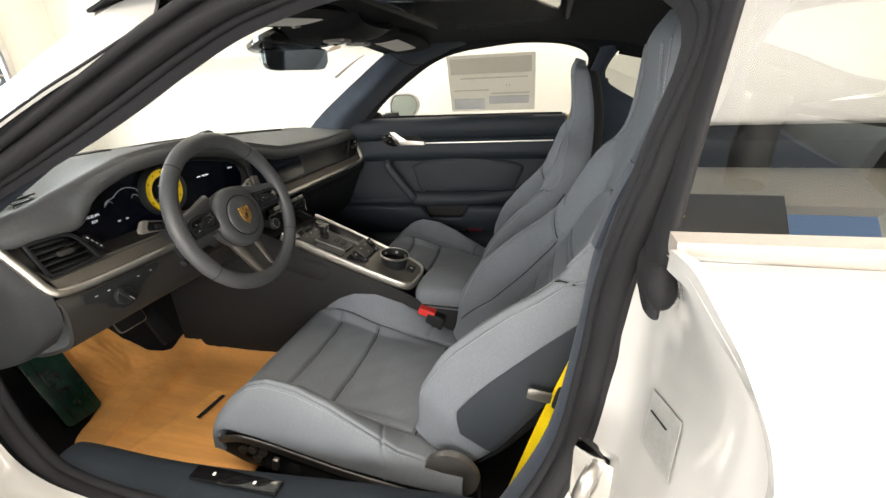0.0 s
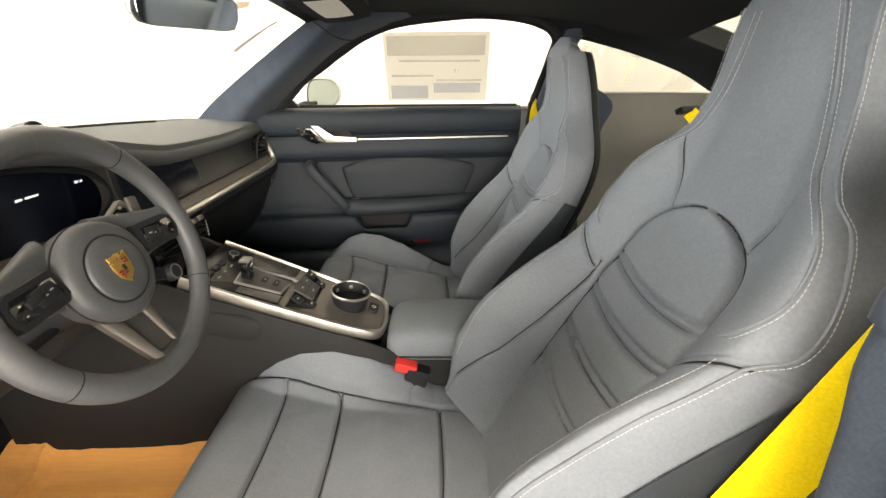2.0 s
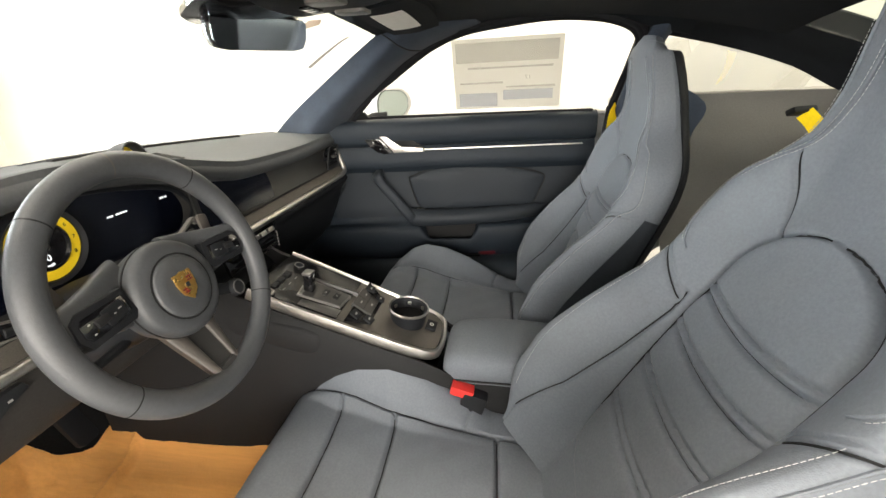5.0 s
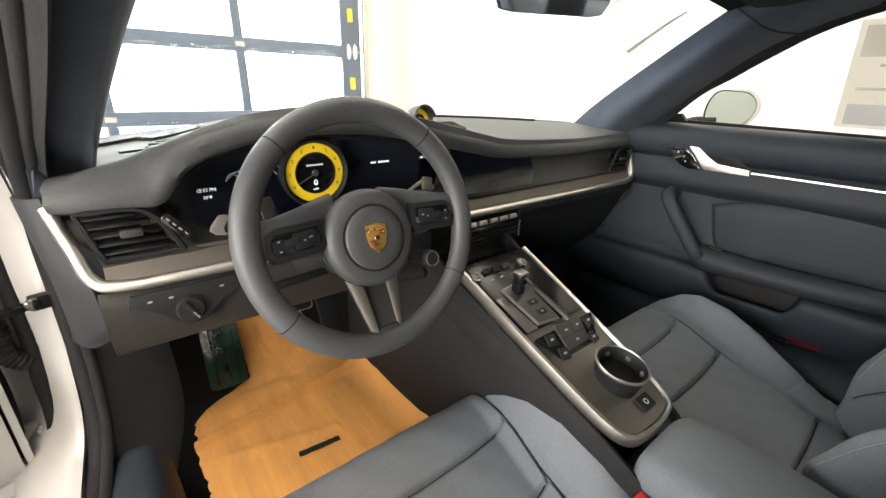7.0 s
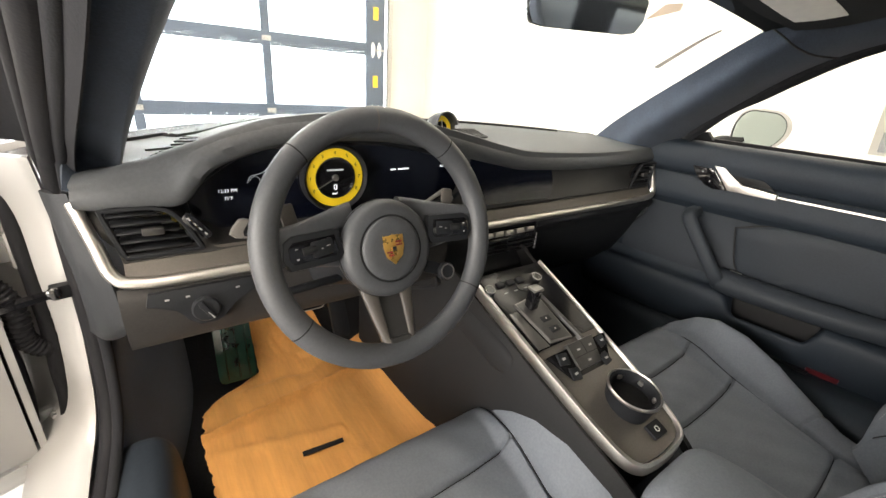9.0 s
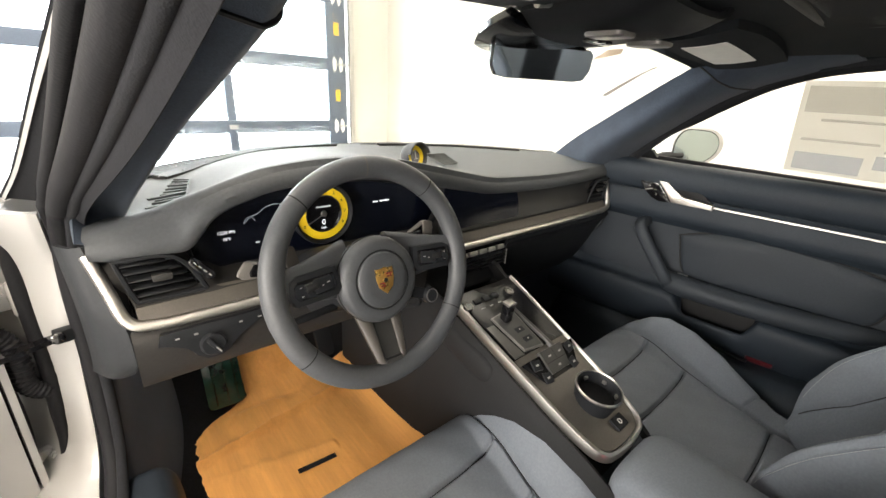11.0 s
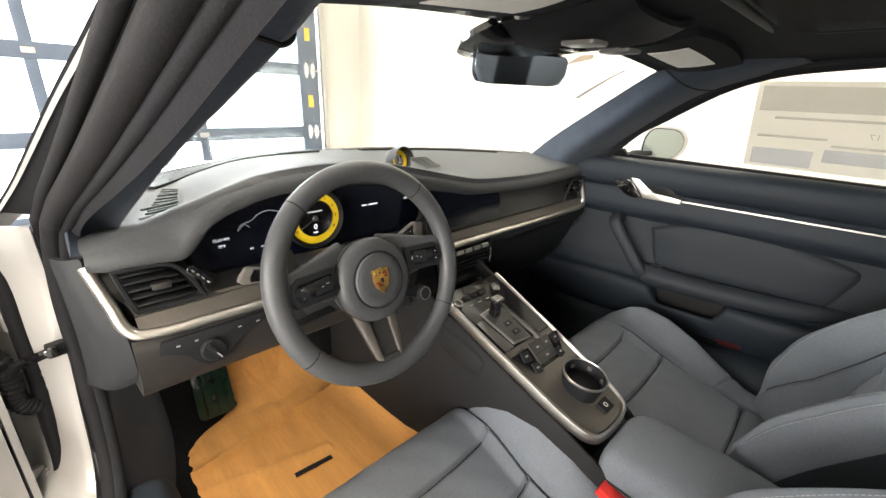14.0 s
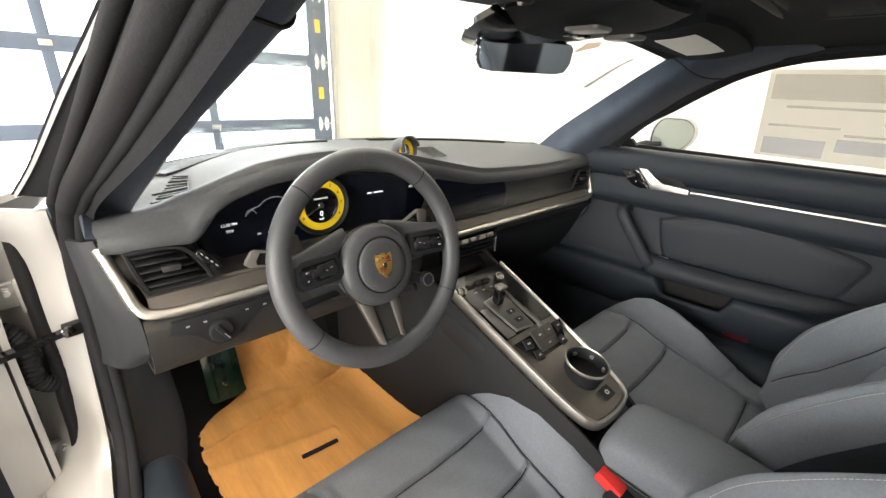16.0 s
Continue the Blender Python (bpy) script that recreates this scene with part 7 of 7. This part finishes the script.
part("door_edge_seal", sweep(spline([(-0.856, 0.41, 0.60), (-0.850, 0.406, 0.514), (-0.854, 0.406, 0.43), (-0.868, 0.408, 0.354), (-0.900, 0.412, 0.289), (-0.940, 0.42, 0.265)], 6), disc_profile(0.013, 10)), RUBBER, left_door, "black rubber seal on the door's edge")
# dark strip laid along the hinge gap to draw its shade
part("hinge_gap_shade", sweep(spline([(-0.790, 0.385, 0.84), (-0.792, 0.400, 0.724), (-0.793, 0.405, 0.595), (-0.797, 0.402, 0.50), (-0.799, 0.395, 0.426), (-0.808, 0.375, 0.345)], 5), disc_profile(0.0125, 8)), RUBBER, car, "black strip standing in for the shade of the hinge gap")
boot = thing("cable_boot", (-0.80, 0.40, 0.60), "black corrugated rubber cable boot", "cable boot")
path = spline([(-0.788, 0.425, 0.552), (-0.806, 0.400, 0.556), (-0.823, 0.390, 0.585), (-0.821, 0.384, 0.63), (-0.828, 0.382, 0.672), (-0.848, 0.386, 0.692), (-0.90, 0.41, 0.70)], 14)
part("hose", sweep(path, disc_profile(0.0150, 12), scale=[1.0 + 0.16 * (k % 3 == 0) for k in range(len(path))]), RUBBER, boot, "", 20)
for z in (0.735, 0.395):
    hinge = thing("car_door_hinge", (-0.81, 0.42, z), "white painted door hinge", "hinge", "door hinges")
    part("leaf", box((0.10, 0.016, 0.045), (-0.83, 0.420, z), pose(0, 0, 0, 0, 0, 14), 0.005), PAINT, hinge)
    part("knuckle", turned([(0.0, -0.03), (0.009, -0.03), (0.011, -0.026), (0.011, 0.026), (0.009, 0.03), (0.0, 0.03)], Matrix.Translation((-0.80, 0.408, z)), 14), PAINT, hinge)
    for dx, dz in ((-0.020, 0.012), (-0.046, -0.010)):
        part("bolt", turned([(0.0, 0.0), (0.009, 0.0), (0.009, 0.003), (0.006, 0.004), (0.006, 0.010), (0.0, 0.010)], frame_of((-0.80 + dx, 0.405, z + dz), (1, 0, 0), (0, 0, 1)), 6), PAINT, hinge, "", 20)

# price sheet on the passenger window, seen from behind
sheet_thing = thing("window_sheet", (0.74, -0.43, 1.05), "pale printed price sheet stuck inside the window glass", "notice")


def glass_at(y, z, off):
    return (0.791 - 0.375 * (z - 0.947) + off, y, z)


def glass_patch(name, y0, y1, z0, z1, off, mat, text=""):
    g = [[glass_at(y, z, off) for y in (y0, (y0 + y1) / 2, y1)] for z in (z0, (z0 + z1) / 2, z1)]
    return part(name, sheet(np.array(g), 0.0006), mat, sheet_thing, text)


glass_patch("paper", -0.250, -0.615, 0.947, 1.170, -0.001, STICKER)
glass_patch("print", -0.262, -0.600, 1.098, 1.158, -0.0022, STICKER_GREY)
for y0, y1, z0, z1 in ((-0.30, -0.585, 1.078, 1.084), (-0.27, -0.42, 1.030, 1.036), (-0.43, -0.595, 1.015, 1.021)):
    glass_patch("rule", y0, y1, z0, z1, -0.0022, STICKER_GREY)
for y0, y1, z0, z1 in ((-0.265, -0.40, 0.955, 1.000), (-0.42, -0.59, 0.975, 1.008)):
    glass_patch("print", y0, y1, z0, z1, -0.0022, STICKER_BLUE)

letters("17", Matrix.LocRotScale(Vector(glass_at(-0.515, 1.040, -0.0025)), None, None) @ Matrix(((0, -0.351, -0.936, 0), (1, 0, 0, 0), (0, 0.936, -0.351, 0), (0, 0, 0, 1))), 0.022, STICKER_GREY, sheet_thing, "sheet_numeral")
# yellow belt at the rear seat
rear_belt = thing("rear_seat_belt", (0.50, -1.24, 0.88), "yellow rear seat belt running down behind the seats", "seat belt", "seat belts")
part("webbing", sweep(spline([(0.515, -1.235, 0.925), (0.492, -1.255, 0.895), (0.470, -1.275, 0.85), (0.455, -1.295, 0.78), (0.45, -1.30, 0.70)], 5), [(-0.020, -0.0008), (0.020, -0.0008), (0.020, 0.0008), (-0.020, 0.0008)], up=(-0.8, 0.6, 0.2)), YELLOW, rear_belt)
part("belt_slot", box((0.03, 0.075, 0.018), (0.522, -1.23, 0.930), pose(0, 0, 0, 0, 30, 20), 0.006), DARK, rear_belt)

# ---- roof fittings ----
mirror = thing("rear_view_mirror", (0, 0.0, 1.155), "black frameless rear-view mirror on the windscreen", "mirror")
mm = frame_of((-0.004, 0.002, 1.153), (0.896, -0.444, 0.0), (0.0, -0.200, 1))
prof = [(-0.100, 0.022), (-0.094, 0.028), (0.0, 0.030), (0.094, 0.028), (0.100, 0.022), (0.100, -0.006), (0.090, -0.024), (0.070, -0.028), (-0.070, -0.028), (-0.090, -0.024), (-0.100, -0.006)]
rings = [[mm @ Vector((x * f, y * f, d)) for x, y in prof] for f, d in ((0.97, 0.002), (1.0, -0.004), (0.98, -0.022), (0.80, -0.036), (0.2, -0.040))]
part("housing", grid(rings, True, caps=True), GLOSS, mirror)
part("mirror_face", prism([(x * 0.965, y * 0.94) for x, y in prof][::-1], mm, 0.0015, 0.004), MIRROR, mirror)
part("stem", sweep(spline([(0.0, 0.045, 1.165), (0.0, 0.055, 1.19), (0.0, 0.03, 1.21)], 4), disc_profile(0.014, 8)), GLOSS, mirror)
# see-through pieces laid on the windscreen: a pale strip and a pale brown patch
windscreen_strip = thing("windscreen_strip", (0.53, 0.08, 1.14), "thin pale see-through strip on the windscreen", "film strip")
line = spline([(0.541, 0.180, 1.108), (0.520, 0.120, 1.138), (0.490, 0.055, 1.166), (0.464, 0.008, 1.181)], 5)
part("strip", sweep(line, [(-0.007, -0.0004), (0.007, -0.0004), (0.007, 0.0004), (-0.007, 0.0004)], up=(0.35, 0.5, 1), scale=np.linspace(1.2, 0.55, len(line))), PALE_STRIP, windscreen_strip)
windscreen_patch = thing("windscreen_patch", (0.28, 0.04, 1.19), "pale brown see-through patch on the windscreen", "film scrap")
bm = bmesh.new()
bm.faces.new([bm.verts.new(p) for p in ((0.283, 0.082, 1.182), (0.243, 0.020, 1.200), (0.262, -0.004, 1.2025), (0.296, 0.018, 1.196))])
bmesh.ops.solidify(bm, geom=bm.faces[:], thickness=0.0008)
part("scrap", bm, BROWN_PATCH, windscreen_patch)
over = thing("overhead_console", (0, -0.08, 1.21), "black overhead console with sensor cover and lamps", "overhead console")
rows = [[(-0.10, 0.085, 1.178), (-0.05, 0.100, 1.172), (0.05, 0.100, 1.172), (0.10, 0.085, 1.178)], [(-0.150, 0.02, 1.188), (-0.07, 0.02, 1.174), (0.07, 0.02, 1.174), (0.150, 0.02, 1.188)], [(-0.160, -0.05, 1.206), (-0.07, -0.05, 1.187), (0.07, -0.05, 1.187), (0.160, -0.05, 1.206)]]
part("sensor_cover", sheet(surface(rows, 4, 4), 0.012), GLOSS, over, "glossy black sensor cover")
rows = [[(-0.135, y, z + 0.03), (-0.10, y, z + 0.006), (-0.04, y, z), (0.04, y, z), (0.10, y, z + 0.006), (0.135, y, z + 0.03)] for y, z in ((-0.045, 1.184), (-0.12, 1.190), (-0.20, 1.198), (-0.245, 1.216))]
part("lamp_panel", sheet(surface(rows, 4, 4), 0.010), DARK, over)
for x in (-0.062, 0.062):
    part("lamp", prism(rounded(0.050, 0.060, 0.010), frame_of((x, -0.155, 1.1885), (1, 0, 0), (0, -1, 0)), 0.0, 0.006, 0.003), GREY_METAL, over, "silver-grey reading lamp lens")
for x in (-0.02, 0.0, 0.02):
    part("roof_key", box((0.014, 0.022, 0.006), (x, -0.10, 1.1855), None, 0.002), GLOSS, over)
for s in BOTH:
    visor = thing("sun_visor", (s * 0.28, -0.18, 1.21), "dark padded sun visor folded up with pale label", "sun visor", "sun visors")
    up = 0.012 if s < 0 else 0.002
    wide = 0.0 if s < 0 else 0.035
    rows = []
    for y0, y1, y2, y3, zs in ((-0.105, -0.098, -0.100, -0.120, (1.202, 1.196, 1.187, 1.176)), (-0.165, -0.175, -0.180, -0.185, (1.206, 1.200, 1.190, 1.179)), (-0.235, -0.255, -0.260, -0.250, (1.218, 1.214, 1.204, 1.192))):
        rows.append([(s * (x + wide), y, z + up) for x, y, z in zip((0.155, 0.23, 0.34, 0.45), (y0, y1, y2, y3), zs)])
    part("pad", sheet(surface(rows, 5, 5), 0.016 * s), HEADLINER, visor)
    g = surface(rows, 5, 5)
    sub = g[2:8, 4:13] + np.array((0, 0, -0.002))
    part("label", sheet(sub, 0.001), LABEL, visor, "pale warning label")
    part("clip", sweep([(s * 0.165, -0.10, 1.203 + up), (s * 0.135, -0.098, 1.208 + up)], disc_profile(0.006, 8)), SATIN, visor)
roofwin = thing("sunroof", (0, -0.5, 1.24), "dark glass sunroof panel with black frame", "sunroof")
part("blind", prism(rounded(0.68, 0.36, 0.05), frame_of((0, -0.52, 1.2445), (1, 0, 0), (0, -1, 0)), 0.0, 0.010, 0.004), GLOSS, roofwin)
part("frame", sweep([(x, -0.52 + y, 1.2415) for x, y in rounded(0.72, 0.40, 0.05)], disc_profile(0.008, 8), closed=True), DARK, roofwin, "black sunroof frame")

# ---- belts ----
for s in BOTH:
    belt = thing("seat_belt", (s * 0.55, -0.75, 0.6), "bright yellow seat belt hanging beside the seat", "seat belt", "seat belts")
    path = spline([(-0.593, -0.836, 0.932), (-0.590, -0.828, 0.905), (-0.582, -0.800, 0.80), (-0.575, -0.772, 0.70), (-0.568, -0.743, 0.60), (-0.561, -0.714, 0.50), (-0.555, -0.688, 0.40), (-0.550, -0.662, 0.30)], 6)
    if s > 0:
        path = spline([(0.650, -0.782, 0.94), (0.622, -0.770, 0.925), (0.610, -0.765, 0.90), (0.606, -0.764, 0.88), (0.596, -0.760, 0.80), (0.582, -0.756, 0.70), (0.567, -0.744, 0.62), (0.553, -0.712, 0.48), (0.548, -0.665, 0.32)], 6)
    part("webbing", sweep(path, [(-0.025, -0.0007), (0.025, -0.0007), (0.025, 0.0007), (-0.025, 0.0007)], up=(0.69, -0.72, 0.0) if s < 0 else (-0.82, -0.485, 0.05)), YELLOW, belt)
    part("tongue", box((0.010, 0.055, 0.040), (s * 0.569, -0.743, 0.595), pose(0, 0, 0, 20, 0, -s * 40), 0.008), DARK, belt, "dark belt tongue grip")
    part("tongue_plate", box((0.004, 0.040, 0.022), (s * 0.566, -0.698, 0.588), pose(0, 0, 0, 8, 0, 0), 0.002), SATIN, belt, "bright steel belt tongue")
    buckle = thing("belt_buckle", (s * 0.098, -0.37, 0.37), "black belt buckle with red release key", "belt buckle", "belt buckles")
    part("body", box((0.030, 0.054, 0.096), (s * 0.098, -0.374, 0.387), pose(0, 0, 0, 18, 0, 0), 0.005), DARK, buckle)
    part("key", box((0.028, 0.050, 0.022), (s * 0.098, -0.358, 0.438), pose(0, 0, 0, 18, 0, 0), 0.004), RED, buckle, "red release key")

# ---- footwell ----
mat_ = thing("paper_mat", (-0.35, 0.3, 0.2), "creased brown kraft paper protecting the driver's footwell", "floor paper")
rows = []
for v in np.linspace(0, 1, 130):
    r = []
    for u in np.linspace(0, 1, 84):
        y = -0.02 + 0.84 * v
        rag = 0.006 * noise.noise(Vector((0, 40 * y, 7))) + 0.004 * noise.noise(Vector((0, 120 * y, 3)))
        left, right = np.interp(y, (0.0, 0.10, 0.40, 0.50, 0.55, 0.60, 0.82), (-0.575, -0.595, -0.605, -0.59, -0.545, -0.435, -0.43)), np.interp(y, (0, 0.30, 0.50, 0.58, 0.64, 0.82), (-0.112, -0.110, -0.114, -0.13, -0.22, -0.25))
        x = left + rag + (right - left - rag) * u
        z = 0.199 + 0.065 * max(0.0, (x + 0.20) / 0.09) ** 1.5 * (x > -0.20)
        z += 1.1 * max(0.0, y - 0.60) ** 1.15
        # long crease across, crumples towards the pedals
        d = y - 0.455 - 0.16 * (x + 0.35)
        z += 0.013 * math.exp(-((d / 0.009) ** 2)) + 0.016 / (1 + math.exp(-d / 0.005)) * math.exp(-max(0.0, d) / 0.10)
        z += 0.007 * math.exp(-(((y - 0.30 + 0.25 * (x + 0.35)) / 0.016) ** 2)) * (x < -0.3)
        rough_ = min(1.0, max(0.0, (y - 0.36) / 0.16))
        z += (0.004 + 0.022 * rough_) * abs(noise.noise(Vector((11 * x, 9 * y, 0)))) + (0.0025 + 0.006 * rough_) * abs(noise.noise(Vector((34 * x, 22 * y, 3))))
        r.append((x, y, z))
    rows.append(r)
part("sheet", sheet(np.array(rows), 0.0012), PAPER, mat_)
part("print_bar", box((0.096, 0.014, 0.001), (-0.37, 0.255, 0.2065), pose(0, 0, 0, 0, 0, -5)), INK_AND_GAP, mat_, "black printed bar")
pedal = thing("foot_rest", (-0.50, 0.6, 0.3), "foot rest wrapped in dark green film", "foot rest")
m = frame_of((-0.487, 0.655, 0.365), (1, -0.05, 0), (0, 0.45, 1))
part("plate", prism(rounded(0.095, 0.33, 0.012), m, -0.02, 0.008, 0.004), FILM_GREEN, pedal)
for x in (-0.025, 0.005, 0.03):
    part("rib", box((0.004, 0.31, 0.006), m @ Vector((x, 0, 0.010)), m.to_3x3().to_4x4(), 0.0015, 1), FILM_GREEN, pedal)
brake = thing("brake_pedal", (-0.30, 0.58, 0.42), "dark brake pedal with bright edge", "pedal")
m = frame_of((-0.300, 0.560, 0.435), (1, 0, 0), (0, 0.5, 1))
part("pad", prism(rounded(0.088, 0.055, 0.010), m, -0.012, 0.008, 0.003), DARK, brake)
part("edge", sweep([m @ Vector((x, y, 0.004)) for x, y in rounded(0.090, 0.057, 0.010)], disc_profile(0.0025, 6), closed=True, up=m.to_3x3() @ Vector((0, 0, 1))), SATIN, brake)
part("arm", sweep(spline([(-0.30, 0.57, 0.43), (-0.30, 0.62, 0.50), (-0.30, 0.66, 0.62)], 4), disc_profile(0.010, 8)), DARK, brake)
gas = thing("accelerator_pedal", (-0.20, 0.60, 0.36), "black standing accelerator pedal", "pedal")
part("pad", prism(rounded(0.05, 0.20, 0.012), frame_of((-0.195, 0.60, 0.37), (1, 0, 0), (0, 0.5, 1)), -0.010, 0.006, 0.003), DARK, gas)
plate = thing("sill_plate", (-0.692, -0.147, 0.395), "black ribbed scuff plate on the door sill", "sill plate")
part("plate", box((0.030, 0.190, 0.010), (-0.692, -0.147, 0.397), pose(0, 0, 0, 0, 0, 1), 0.004), GLOSS, plate)
for y in (-0.10, -0.19):
    part("mark", box((0.006, 0.005, 0.002), (-0.692, y, 0.4025)), LABEL, plate)
# sticker and striker on the lock pillar
st = thing("type_sticker", (-0.805, -0.79, 0.76), "pale grey type sticker on the door pillar", "sticker")
# PILLAR is the driver's lock pillar here: its rows run down, its columns outwards
near = PILLARS[-1]
rows_ = [k for k in range(len(near)) if 0.715 < near[k][14][2] < 0.800]
patch = near[rows_[0] : rows_[-1] + 1, 14:24] + np.array((-0.0012, 0.0018, 0))
part("sheet", sheet(patch, 0.0008), FOIL, st, "silver-grey printed foil")
for k in range(2, len(patch) - 2, 2):
    part("print_row", sweep(patch[k, 1 : 5 + (k * 5) % 4] + np.array((-0.0012, 0.0012, 0)), [(-0.0012, -0.0003), (0.0012, -0.0003), (0.0012, 0.0003), (-0.0012, 0.0003)]), INK_AND_GAP, st)
striker = thing("door_striker", (-0.80, -0.77, 0.63), "silver door striker loop", "striker")
part("loop", sweep(spline([(-0.795, -0.762, 0.72), (-0.818, -0.748, 0.715), (-0.822, -0.742, 0.695), (-0.818, -0.742, 0.675), (-0.788, -0.748, 0.665)], 5), disc_profile(0.008, 10)), SATIN, striker)
part("base", box((0.02, 0.045, 0.080), (-0.796, -0.757, 0.692), pose(0, 0, 0, 0, 0, -30), 0.008), CHROME, striker)
